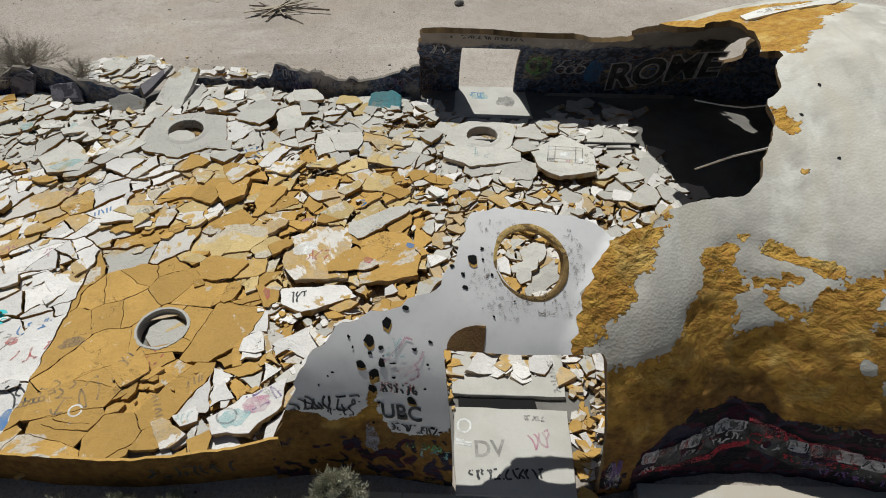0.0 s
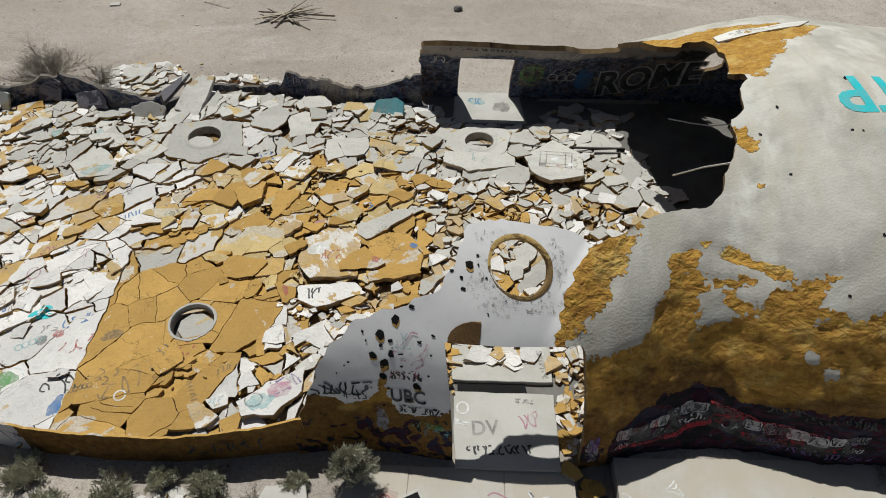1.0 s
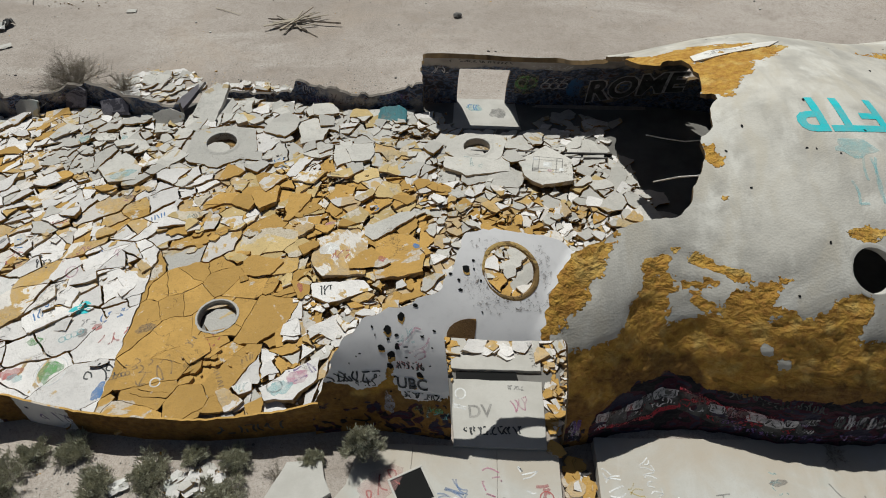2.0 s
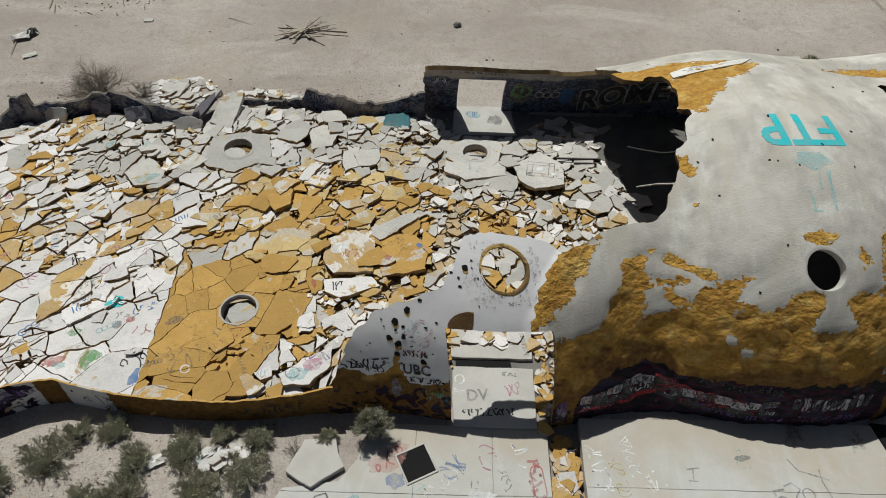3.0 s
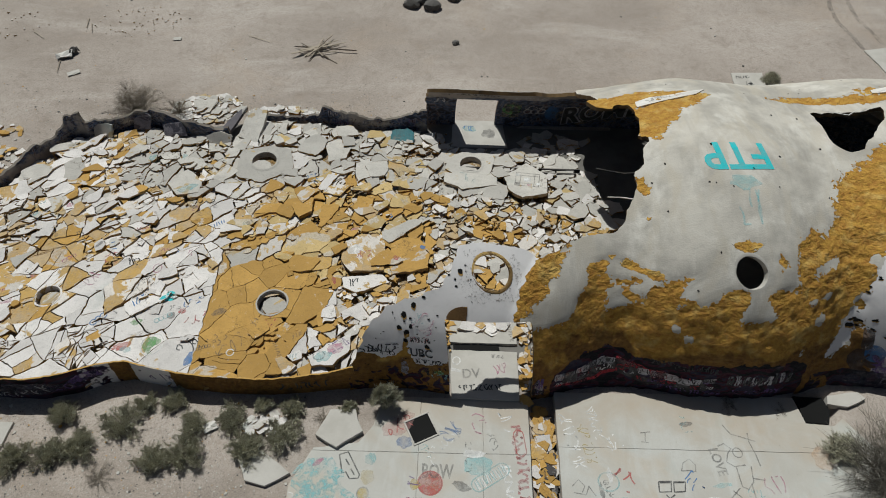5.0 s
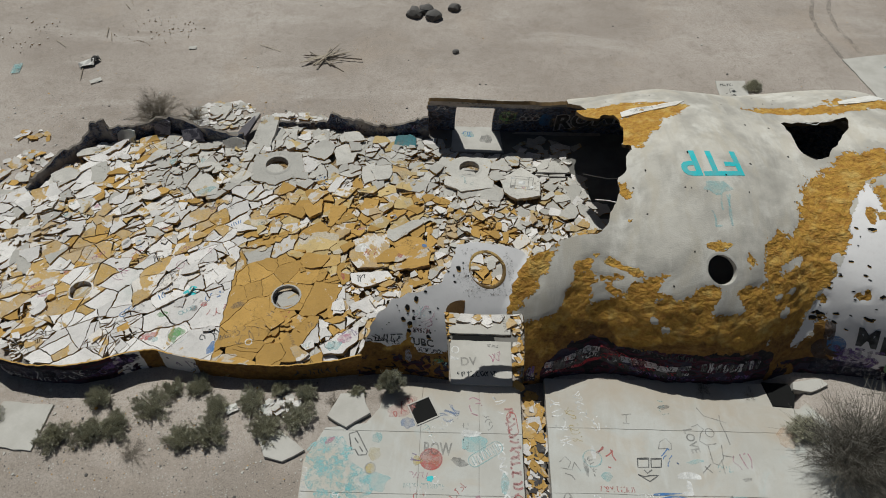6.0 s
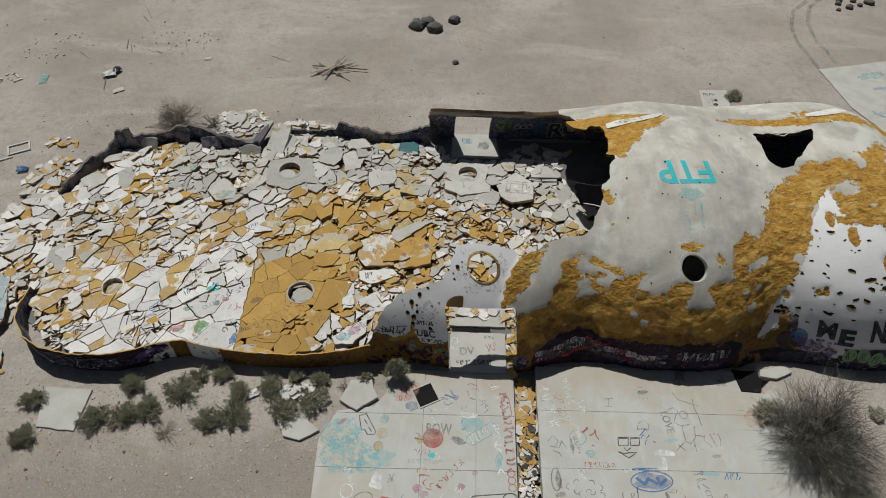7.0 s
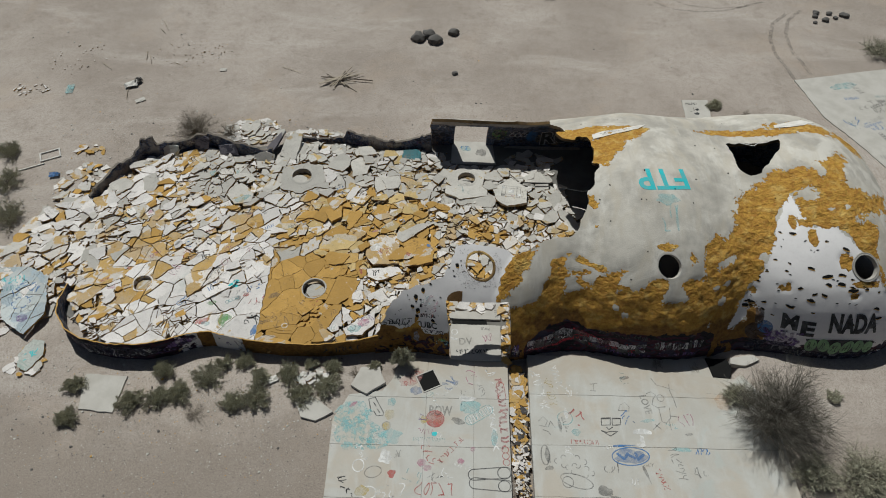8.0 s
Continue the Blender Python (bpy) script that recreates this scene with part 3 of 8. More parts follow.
TOP_ZONE = [(8.6, 80.8), (9.7, 80.0), (10.15, 83.0), (10.75, 86.2), (10.85, 89.2), (11.75, 90.5), (12.5, 98.0), (12.0, 101), (10, 100), (8.6, 99), (7.2, 98), (7.4, 92), (9.0, 86.5)]
WHITE_ZONE = [(17.4, -3), (17.2, 3.5), (16.6, 10.2), (16.3, 17.5), (16.4, 22.5), (16.1, 24.8), (15.75, 24.6), (15.7, 20.2), (15.3, 17.2), (14.5, 13.0), (15.15, 24.5), (15.6, 31.8), (16.2, 39.0), (16.6, 43.0), (17.0, 48.5), (17.35, 57.8), (17.85, 64.2), (18.5, 68.2), (18.65, 62.5), (19.1, 56.8), (20.2, 56.8), (20.9, 51.2), (21.4, 45.5), (22.3, 33.5), (26, 30), (26, -3)]
ARCH_ZONE = [(17.35, 75.0), (18.4, 77.0), (19.6, 78.0), (20.7, 80.2), (21.75, 84.2), (22.2, 83.2), (21.55, 76.8), (21.55, 70.5), (22.6, 68.8), (23.95, 70.5), (23.45, 64.0), (22.4, 61.2), (21.2, 58.8), (22.2, 57.8), (22.0, 49.2), (22.4, 30), (19, 26), (14.0, 12), (13.3, 24), (13.55, 30), (13.15, 40.2), (13.55, 49.2), (14.15, 54.0), (14.6, 51.2), (15.3, 57.8), (15.8, 67.0)]
WHITE_ZONE_M, ARCH_ZONE_M = painted(WHITE_ZONE), painted(ARCH_ZONE)
BARE_ZONES = [painted(LOW_ZONE), painted(STRIP_ZONE), in_metres(TOP_ZONE)]
# islands of coating left on the bare arch (u, degrees, radius along, radius up)
ISLANDS = [(u, on_skin(u, d), a, b) for u, d, a, b in [(13.9, 34.5, 0.2, 1.6), (14.1, 28.5, 0.3, 2.4), (14.5, 36, 0.22, 1.8), (14.3, 43, 0.35, 2.5), (14.9, 45, 0.3, 2.0), (16.5, 45.5, 0.2, 1.8), (19.3, 68.2, 0.62, 3.0), (20.5, 76.6, 0.32, 2.6), (21.1, 63.4, 0.35, 0.9), (20.2, 62.6, 0.3, 0.8)]]
# places where the clean white sheet is torn off again
TORN = [(u, on_skin(u, d), a, b) for u, d, a, b in [(18.15, 57.8, 0.24, 3.4), (18.75, 57.8, 0.42, 1.6), (18.95, 53.3, 0.26, 3.6), (20.3, 44.5, 0.38, 3.4), (21.2, 36.4, 0.7, 1.7), (22.15, 41.5, 0.3, 5), (15.95, 33, 0.22, 2), (17.3, 33.8, 0.2, 1.4), (20.55, 32.0, 0.3, 1.2), (17.6, 34.5, 0.14, 2.0)]]


THIN_FOOT = [(-3.6, 19.5), (-2.7, 18.0), (-1.9, 16.5), (-1.35, 17.5), (-0.9, 14.0), (0.0, 14.5), (0.4, 16.5)]   # top of the brown foam left at the foot of the thin wall
SPRAY_TOP = [(4.1, 7.0), (4.8, 11.6), (5.6, 13.0), (6.4, 14.0), (7.1, 13.4), (7.9, 12.0), (8.7, 12.4), (9.3, 12.2), (10.6, 13.6), (12.1, 14.2), (13.7, 12), (14.8, 4)]


def skin_fields(u, deg):
    """How bare, how clean-white and how sprayed the skin is."""
    q = (u, deg * S_DEG)
    bare = 0.12 if deg < 60 else 0.0
    for zone_m, (u0, u1, d0, d1) in zip(BARE_ZONES, ((2, 18, -4, 50), (2, 6.5, 28, 56), (6.5, 14, 74, 108))):
        if u0 < u < u1 and d0 < deg < d1:
            bare = max(bare, min(0.95, 0.5 - polygon_distance(q, zone_m) / 0.55))
    for cu, cd, ru, rd, s in BARE_SPOTS:
        d2 = ((u - cu) / ru) ** 2 + ((deg - cd) / rd) ** 2
        if d2 < 6:
            bare += s * math.exp(-d2)
    if u > 12 and deg < 95:
        bare = max(bare, min(0.95, 0.5 - polygon_distance((u, deg * S_DEG), ARCH_ZONE_M) / 0.8))
        for cu, cd, ru, rd in ISLANDS:
            bare -= 0.8 * math.exp(-(((u - cu) / ru) ** 2 + ((deg - cd) / rd) ** 2))
    bare = max(0.0, min(1.0, bare))
    wz = max(0.0, min(1.0, 0.5 - polygon_distance((u, deg * S_DEG), WHITE_ZONE_M) / 0.5)) if u > 12 else 0.0
    if wz > 0.0:
        bare = bare * (1 - wz) + 0.05 * wz
        for cu, cd, ru, rd in TORN:
            bare = max(bare, 0.95 * math.exp(-(((u - cu) / ru) ** 2 + ((deg - cd) / rd) ** 2) ** 2))
        if 8 < deg < 30 and u < 17.2:
            bare = max(bare, 0.55 * math.exp(-((u - 15.9) / 0.5) ** 2 - ((deg - 19) / 8) ** 2))
    thin = 1.0 - foam_layer(u, deg)
    if thin > 0.5:
        wz = 1.0
        bare = -0.05 + 0.94 * max(0.0, min(1.0, (table(u, THIN_FOOT) + 1.5 - deg) / 3.0))
        bare += 0.75 * math.exp(-((u + 1.2) / 0.26) ** 2 - ((deg - 19) / 6.5) ** 4)
        bare += 0.45 * math.exp(-((u - 1.25) / 0.3) ** 2 - ((deg - 39.0) / 1.6) ** 2)
        bare = min(1.0, bare)
    elif 28 < deg < 50 and u - table(deg, SHEET_EDGE) < 0.3:   # the foam breaks off in a clean line
        bare = 1.15
    tag = 0.0
    if 3.9 < u < 14.2 and deg < 26:
        tag = 0.9 - max(0.0, deg - table(u, SPRAY_TOP)) * 0.2
        tag *= min(1.0, (u - 3.9) / 0.5, (14.2 - u) / 0.5)
    if 17.2 <= u and deg < 12:
        tag = 0.62 - max(0.0, deg - 3) * 0.05
    if 14.2 <= u < 17.2 and deg < 7:
        tag = 0.6
    if u < 0.6 and deg < 14:
        tag = 0.42
    if 3.4 < u < 4.1 and deg < 9:
        tag = 0.6
    # brown foot tone, in part painted shade, fading out up the flank
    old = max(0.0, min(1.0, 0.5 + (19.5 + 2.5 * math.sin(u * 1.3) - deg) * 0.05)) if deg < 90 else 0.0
    return bare, wz, max(0.0, tag), old


def outer(u, deg, bare, wz):
    """The outer skin with the foam's thickness and its lumps."""
    p, n = dome(u, deg), dome_normal(u, deg)
    lay = foam_layer(u, deg)
    d = 0.13 * lay
    if wz > 0.5 and lay > 0.5:
        d -= 0.05
    rough = max(0.0, min(1.0, (bare - 0.35) * 3)) * lay
    d += rough * (0.07 * fbm(u * 1.0, deg * 0.14, 7.0) + 0.05 * fbm(u * 2.6, deg * 0.36, 1.0)) - 0.04 * rough
    d += 0.03 * fbm(u * 0.5, deg * 0.08, 4.0)
    return p + n * d, n


def build_shell(parent):
    us = [-4.0 + 0.15 * i for i in range(int((U_END + 4.0) / 0.15))] + [U_END]
    ds = [-2.5 + 1.125 * i for i in range(165)]
    nu, nd = len(us), len(ds)
    keep = [[kept(u, d) for d in ds] for u in us]
    verts, faces, index, cache = [], [], [], {}
    fields, rims, rim_ids = {}, [], {}

    def grid_vertex(u, d, key):
        if key not in cache:
            f = skin_fields(u, d)
            p, n = outer(u, d, f[0], f[1])
            cache[key] = len(verts) // 2
            verts.append(p)
            verts.append(dome(u, d) - n * 0.05)
            fields[cache[key]] = f
        return cache[key]

    def cross(i0, j0, i1, j1):
        a, b = keep[i0][j0], keep[i1][j1]
        k = a / (a - b)
        key = ("e", *sorted(((i0, j0), (i1, j1))))
        return grid_vertex(us[i0] + (us[i1] - us[i0]) * k, ds[j0] + (ds[j1] - ds[j0]) * k, key), key

    for i in range(nu - 1):
        for j in range(nd - 1):
            ring = [(i, j), (i + 1, j), (i + 1, j + 1), (i, j + 1)]
            vals = [keep[a][b] for a, b in ring]
            if max(vals) <= 0:
                continue
            poly, cut = [], []
            for k in range(4):
                (a, b), (c, d) = ring[k], ring[(k + 1) % 4]
                if vals[k] > 0:
                    poly.append(grid_vertex(us[a], ds[b], (a, b)))
                if (vals[k] > 0) != (vals[(k + 1) % 4] > 0):
                    v, key = cross(a, b, c, d)
                    poly.append(v)
                    cut.append((v, vals[k] > 0))
            clean = []
            for v in poly:
                if v not in clean:
                    clean.append(v)
            if len(clean) < 3:
                continue
            faces.append([2 * v for v in clean])
            index.append(0)
            faces.append([2 * v + 1 for v in clean[::-1]])
            index.append(1)
            for k in range(0, len(cut), 2):
                if len(cut) >= 2 and k + 1 < len(cut):
                    a, b = cut[k], cut[k + 1]
                    if not a[1]:
                        a, b = b, a
                    if a[0] != b[0]:
                        rims.append((a[0], b[0]))
    for a, b in rims:                                         # the broken edge has its own vertices, so that it stays crisp
        for v in (a, b):
            if v not in rim_ids:
                rim_ids[v] = len(verts)
                verts += [verts[2 * v].copy(), verts[2 * v + 1].copy()]
        faces.append([rim_ids[a], rim_ids[a] + 1, rim_ids[b] + 1, rim_ids[b]])
        index.append(2)
    ob = mesh_part("shell", verts, faces, [M_SHELL, M_INNER, M_RIM], parent, "peeling pale coating over bare ochre foam", index)
    ob.location = -parent.location
    me = ob.data
    me.polygons.foreach_set("use_smooth", [k < 2 for k in index])
    bare, white, tag, old = [], [], [], []
    for v in range(len(verts) // 2):
        f = fields.get(v, (0.0, 0.0, 0.0, 0.0))
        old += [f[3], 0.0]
        p = verts[2 * v + 1]
        bare += [f[0], 0.0]
        white += [f[1], 0.0]
        tag += [f[2], max(0.0, min(0.9, 1.1 - max(0.0, p.z - 1.3) * 0.55)) if p.y > 15 else 0.0]
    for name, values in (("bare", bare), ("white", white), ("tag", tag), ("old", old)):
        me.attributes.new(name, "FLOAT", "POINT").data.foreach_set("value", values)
    return ob


building = empty("dome_building", (10, 15, 0), "half-collapsed row of foam-coated concrete domes with peeling white paint", "building")
build_shell(building)

# low walls that are left of the fallen domes: plan line and height of the broken top
NEAR_WALL = [(-20.95, 10.6, 0.5), (-20.75, 9.2, 0.9), (-20.3, 8.2, 1.2), (-19.4, 7.2, 1.35), (-18.3, 6.6, 1.4), (-16.8, 6.35, 1.4), (-15.2, 6.35, 1.4), (-14.0, 6.65, 1.42), (-13.0, 7.1, 1.35),
             (-12.0, 7.3, 1.3), (-11.0, 7.1, 1.25), (-9.6, 6.9, 1.2), (-8.0, 6.8, 1.2), (-6.4, 6.82, 1.2), (-5.2, 6.95, 1.25), (-4.3, 7.1, 1.3), (-3.3, 7.25, 1.55)]
FAR_WALL = [(-22.3, 17.2, 0.45), (-21.9, 18.6, 0.6), (-21.2, 20.0, 0.8), (-20.4, 21.4, 0.95), (-20.3, 21.6, 1.25), (-19.4, 21.7, 1.25), (-19.3, 21.5, 0.95), (-18.3, 21.9, 1.0), (-17.0, 22.5, 1.2), (-16.0, 22.6, 1.2),
            (-14.9, 22.3, 0.95), (-14.0, 21.95, 0.78), (-12.8, 21.7, 0.8), (-11.7, 21.65, 0.82)]
FAR_WALL_2 = [(-11.0, 23.3, 0.3), (-9.2, 23.35, 0.35), (-7.4, 23.4, 0.4), (-7.05, 23.4, 0.6), (-7.0, 23.4, 0.92), (-5.7, 23.0, 1.0), (-4.6, 22.8, 0.9), (-3.9, 22.7, 0.8), (-3.2, 22.8, 0.85), (-2.3, 22.9, 1.15), (-1.3, 22.8, 1.3)]


def build_low_wall(name, rows, inward, parent, label, thick=0.075, ochre=True):
    """A stub of wall along a plan line; inward: the side on which the domes' floor lies (+1 or -1 across the line)."""
    line = [Vector(r) for r in rows]
    dist = [0.0]
    for a, b in zip(line, line[1:]):
        dist.append(dist[-1] + (b.xy - a.xy).length)
    n = int(dist[-1] / 0.16)
    levels = (0.0, 0.2, 0.4, 0.6, 0.8, 1.0)
    verts, faces, index, bare, white, tag = [], [], [], [], [], []
    for i in range(n + 1):
        s = dist[-1] * i / n
        x, y, h = (float(np.interp(s, dist, [v[k] for v in line])) for k in range(3))
        s1 = min(dist[-1], s + 0.6)
        s0 = max(0.0, s - 0.6)
        d = Vector([float(np.interp(s1, dist, [v[k] for v in line]) - np.interp(s0, dist, [v[k] for v in line])) for k in range(2)]).normalized()
        side = Vector((-d.y, d.x)) * inward
        h += (0.06 if ochre else 0.14) * fbm(s * 1.1, 5.0 + rows[0][0]) + 0.05 * fbm(s * 4, 1.0 + rows[0][0])
        if not ochre:                                         # steps where panels have broken off
            h += 0.3 * math.floor(2.2 * fbm(s * 0.55, 7.0 + rows[0][0], 1.0)) / 2.0 + 0.12
        for q in levels:
            z = -0.12 + (h + 0.12) * q
            lean = 0.012 * max(0.0, z) ** 2 + 0.035 * fbm(s * 0.8, z * 1.2, 2.0)
            for o in (0.0, thick * (1.0 - 0.25 * q)):
                p = Vector((x, y)) + side * (lean + o)
                verts.append((p.x, p.y, z))
                b = 0.0 if x < -10.3 else 0.9
                if x < -10.3 and abs(x + 12.2) < 0.35:
                    b = 0.9
                bare.append(b if o == 0 else 0.3)
                white.append(0.8)
                tag.append((0.95 if x < -13.6 else 0.5 if x < -12.4 else 0.3 if x < -10.3 else 0.05) if o == 0 else 0.55)
    m = len(levels) * 2
    for i in range(n):
        a, b = i * m, (i + 1) * m
        for k in range(len(levels) - 1):
            faces.append((a + 2 * k, b + 2 * k, b + 2 * k + 2, a + 2 * k + 2)), index.append(0)
            faces.append((a + 2 * k + 1, a + 2 * k + 3, b + 2 * k + 3, b + 2 * k + 1)), index.append(1)
        faces.append((a + m - 2, b + m - 2, b + m - 1, a + m - 1)), index.append(2)
    for a in (0, n * m):
        for k in range(len(levels) - 1):
            faces.append((a + 2 * k, a + 2 * k + 2, a + 2 * k + 3, a + 2 * k + 1)), index.append(2)
    ob = mesh_part(name, verts, faces, [M_SHELL, M_INNER, PIECE["ochre", True] if ochre else M_BROKEN], parent, label, index)
    ob.location = -parent.location
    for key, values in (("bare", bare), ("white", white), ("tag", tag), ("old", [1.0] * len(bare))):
        ob.data.attributes.new(key, "FLOAT", "POINT").data.foreach_set("value", values)
    bm = bmesh.new()
    bm.from_mesh(ob.data)
    bmesh.ops.recalc_face_normals(bm, faces=bm.faces)
    bm.to_mesh(ob.data)
    bm.free()
    return ob


build_low_wall("wall_stub", NEAR_WALL, 1, building, "low broken wall with a torn ochre foam rim")
build_low_wall("wall_stub", FAR_WALL, -1, building, "low broken wall covered in dark graffiti", 0.22, False)
build_low_wall("wall_stub", FAR_WALL_2, -1, building, "low broken wall covered in dark graffiti", 0.22, False)

# floor inside
FLOOR = [(-21.5, 9.5), (-18, 7.2), (-12, 7.6), (-4, 7.5), (3, 7.6), (6.5, 8.4), (11, 7.8), (16, 8.6), (21, 8.2), (23.5, 11), (22, 18), (17, 23.0), (9, 23.6), (1, 23.6), (-4, 23.0), (-11, 23.0), (-19, 21.5), (-22, 16)]
tagged(part("floor", slab_bm(FLOOR, -0.2, 0.02), M_FLOOR), "dusty grey concrete floor strewn with rubble", "floor", kind="structure")

# ---- concrete slabs in front ----
def area_of(poly):
    return abs(sum(p[0] * q[1] - p[1] * q[0] for p, q in zip(poly, poly[1:] + poly[:1]))) / 2


def middle(poly):
    return sum(p[0] for p in poly) / len(poly), sum(p[1] for p in poly) / len(poly)


def cut(poly, c, way):
    """The two parts of a convex outline on both sides of a line through c."""
    parts = ([], [])
    nx, ny = -way[1], way[0]
    for p, q in zip(poly, poly[1:] + poly[:1]):
        a, b = (p[0] - c[0]) * nx + (p[1] - c[1]) * ny, (q[0] - c[0]) * nx + (q[1] - c[1]) * ny
        parts[0 if a <= 0 else 1].append(p)
        if a * b < 0:
            k = a / (a - b)
            x = (p[0] + (q[0] - p[0]) * k, p[1] + (q[1] - p[1]) * k)
            parts[0].append(x), parts[1].append(x)
    return parts


SLAB_A = [(-4.8, -9), (3.32, -9), (3.32, 6.9), (-2.2, 6.9), (-2.5, 5.7), (-3.0, 5.0), (-4.6, 4.75), (-5.25, 3.4)]
SLAB_B = [(4.35, -9), (16.4, -9), (16.3, 3.0), (15.9, 5.6), (15.2, 6.6), (14.8, 6.3), (13.75, 6.35), (13.55, 7.4), (9, 7.4), (5, 7.3), (4.35, 7.3)]


def split_at(polys, c, way, gap):
    """Outlines cut along a joint line, with a narrow gap."""
    out = []
    nx, ny = -way[1] * gap, way[0] * gap
    for poly in polys:
        for side, k in zip(cut(poly, (c[0] - nx, c[1] - ny), way)[:1] + cut(poly, (c[0] + nx, c[1] + ny), way)[1:], (0, 1)):
            if len(side) >= 3 and area_of(side) > 0.3:
                out.append(side)
    return out


for outline, name, joints, rows in ((SLAB_A, "pavement_1", (-0.75, 1.6), (4.72, 2.25, -0.2, -2.7)), (SLAB_B, "pavement_2", (), (5.05, 2.45, 0.05, -2.5))):
    root = empty(name, (outline[0][0], outline[0][1], 0), "wide grey concrete paving covered in graffiti", "pavement", "slabs before the domes", "structure")
    polys = [outline]
    for y in rows:
        polys = split_at(polys, (0, y), (1.0, 0.012), 0.0035)
    for x in joints:
        polys = split_at(polys, (x, 0), (0.0, 1.0), 0.002)
    for poly in polys:
        ob = part("panel", slab_bm(poly, -0.3, 0.07, 0.02), M_SLAB, root)
        ob.location = -root.location
SILL = [(0.38, 6.85), (3.0, 6.85), (3.0, 9.0), (0.3, 9.0)]
STEP = [(0.25, 9.35), (3.0, 9.35), (3.0, 11.0), (0.2, 11.0)]
for outline in (SILL, STEP):
    ob = part("door_slab", slab_bm(outline, -0.15, 0.16, 0.03), M_PLATE)
    tagged(ob, "smooth pale concrete slab in a doorway; the far one paints sunlit floor", "slab", "slabs in the doorway")
# paler stretch of floor added where sun falls in through the far doorway
tagged(part("door_slab", slab_bm([(0.0, 21.5), (3.0, 21.5), (2.75, 23.7), (0.05, 23.7)], -0.15, 0.045, 0.02), M_PLATE), "smooth pale concrete slab in a doorway; the far one paints sunlit floor", "slab", "slabs in the doorway")
FAR_SLABS = [([(16.6, 28.8), (18.5, 28.9), (18.3, 26.9), (16.5, 26.7)], "small grey slab beside the dome"), ([(25.6, 31.6), (33, 33.3), (36, 28), (34, 20), (29.5, 20.5), (27.6, 25), (26.4, 27.3)], "broad pale graffiti-covered concrete slab")]
for outline, label in FAR_SLABS:
    ob = part("concrete_slab", slab_bm(outline, -0.2, 0.08, 0.05), M_PLATE)
    tagged(ob, label, "slab", "slabs behind the domes")
# the hollow's darkness is a flat black slab laid in the notch
tagged(part("pit", slab_bm([(13.78, 6.4), (14.62, 6.36), (14.85, 6.95), (14.7, 7.45), (13.6, 7.5)], -0.2, 0.05, 0.03), M_PIT_SHADE), "black hollow under the broken corner of the paving", "pit", kind="structure")
LOOSE = [([(-18.05, 5.4), (-17.7, 3.45), (-15.95, 3.35), (-15.9, 5.3)], 0.1), ([(-7.2, 4.2), (-6.8, 3.45), (-6.05, 3.25), (-5.25, 3.8), (-6.4, 4.55)], 0.14),
         ([(-4.55, 5.2), (-3.75, 4.72), (-2.85, 5.4), (-3.24, 6.27), (-4.16, 6.2)], 0.22)]
for outline, top in LOOSE:
    ob = part("slab_fragment", slab_bm(outline, -0.1, top, 0.06), M_PLATE)
    tagged(ob, "thin pale slab of broken concrete lying on sand", "slab fragment", "slabs lying in front")

# ---- rubble ----
PANEL = [(-9.78, 6.8), (-7.3, 6.8), (-6.5, 7.6), (-5.98, 8.43), (-5.55, 9.52), (-4.85, 11.2), (-5.15, 12.3), (-6.4, 12.5), (-7.7, 13.3), (-9.98, 13.1), (-9.98, 9.5)]   # the whole ochre panel
WHITE_SLABS = [(-20.6, 11.8), (-20.2, 6.4), (-9.8, 6.4), (-9.98, 9.5), (-9.98, 13.1), (-10.9, 15.4), (-13.4, 15.2), (-14.9, 13.7), (-16.3, 12.9), (-18.0, 12.3)]
OCHRE_SLABS = [(-10.0, 13.0), (-9.9, 15.4), (-8.6, 17.6), (-4.9, 18.2), (-2.2, 17.6), (-0.7, 15.7), (-0.6, 12.6), (-2.6, 12.2), (-5.0, 12.0)]
POCKET = [(-5.9, 12.0), (-2.4, 12.2), (-1.5, 10.5), (-2.9, 7.0), (-7.0, 6.6), (-5.7, 8.5), (-5.2, 9.6), (-4.6, 11.2)]
GREY_EDGE = [(-16.5, 19.3), (-15.4, 17.9), (-12.1, 16.9), (-9.8, 17.7), (-7.9, 18.0), (-4.9, 18.5), (-1.1, 17.6), (2.0, 17.0), (5.0, 16.4), (8.0, 15.5)]
PEELED_SPOTS = [(-17.3, 13.5, 1.35), (-19.2, 11.3, 0.95), (-17.3, 10.4, 1.0), (-15.2, 13.0, 0.7), (-13.2, 13.8, 0.7), (-12.0, 15.3, 0.8)]
CRUMBLED = [(-20.7, 9.4, -18.8, 9.6, 0.26), (-19.2, 8.35, -18.1, 7.9, 0.3), (-14.2, 8.9, -13.7, 8.4, 0.2), (-15.3, 8.35, -14.6, 8.2, 0.1), (-13.0, 11.5, -12.4, 11.35, 0.18), (-14.7, 12.6, -14.4, 13.6, 0.12)]      # broken bands between the white slabs: two ends and a half width
SLANT = 0.72                                                  # the way of the long cracks


def crumbled(x, y):
    """Whether a place lies in one of the broken bands."""
    p = Vector((x, y))
    for ax, ay, bx, by, wide in CRUMBLED:
        a, d = Vector((ax, ay)), Vector((bx - ax, by - ay))
        f = max(0.0, min(1.0, (p - a).dot(d) / d.length_squared))
        if (p - a - d * f).length < wide * (1.0 + 0.9 * fbm(x * 1.7, y * 1.7, 5.0)):
            return True
    return False


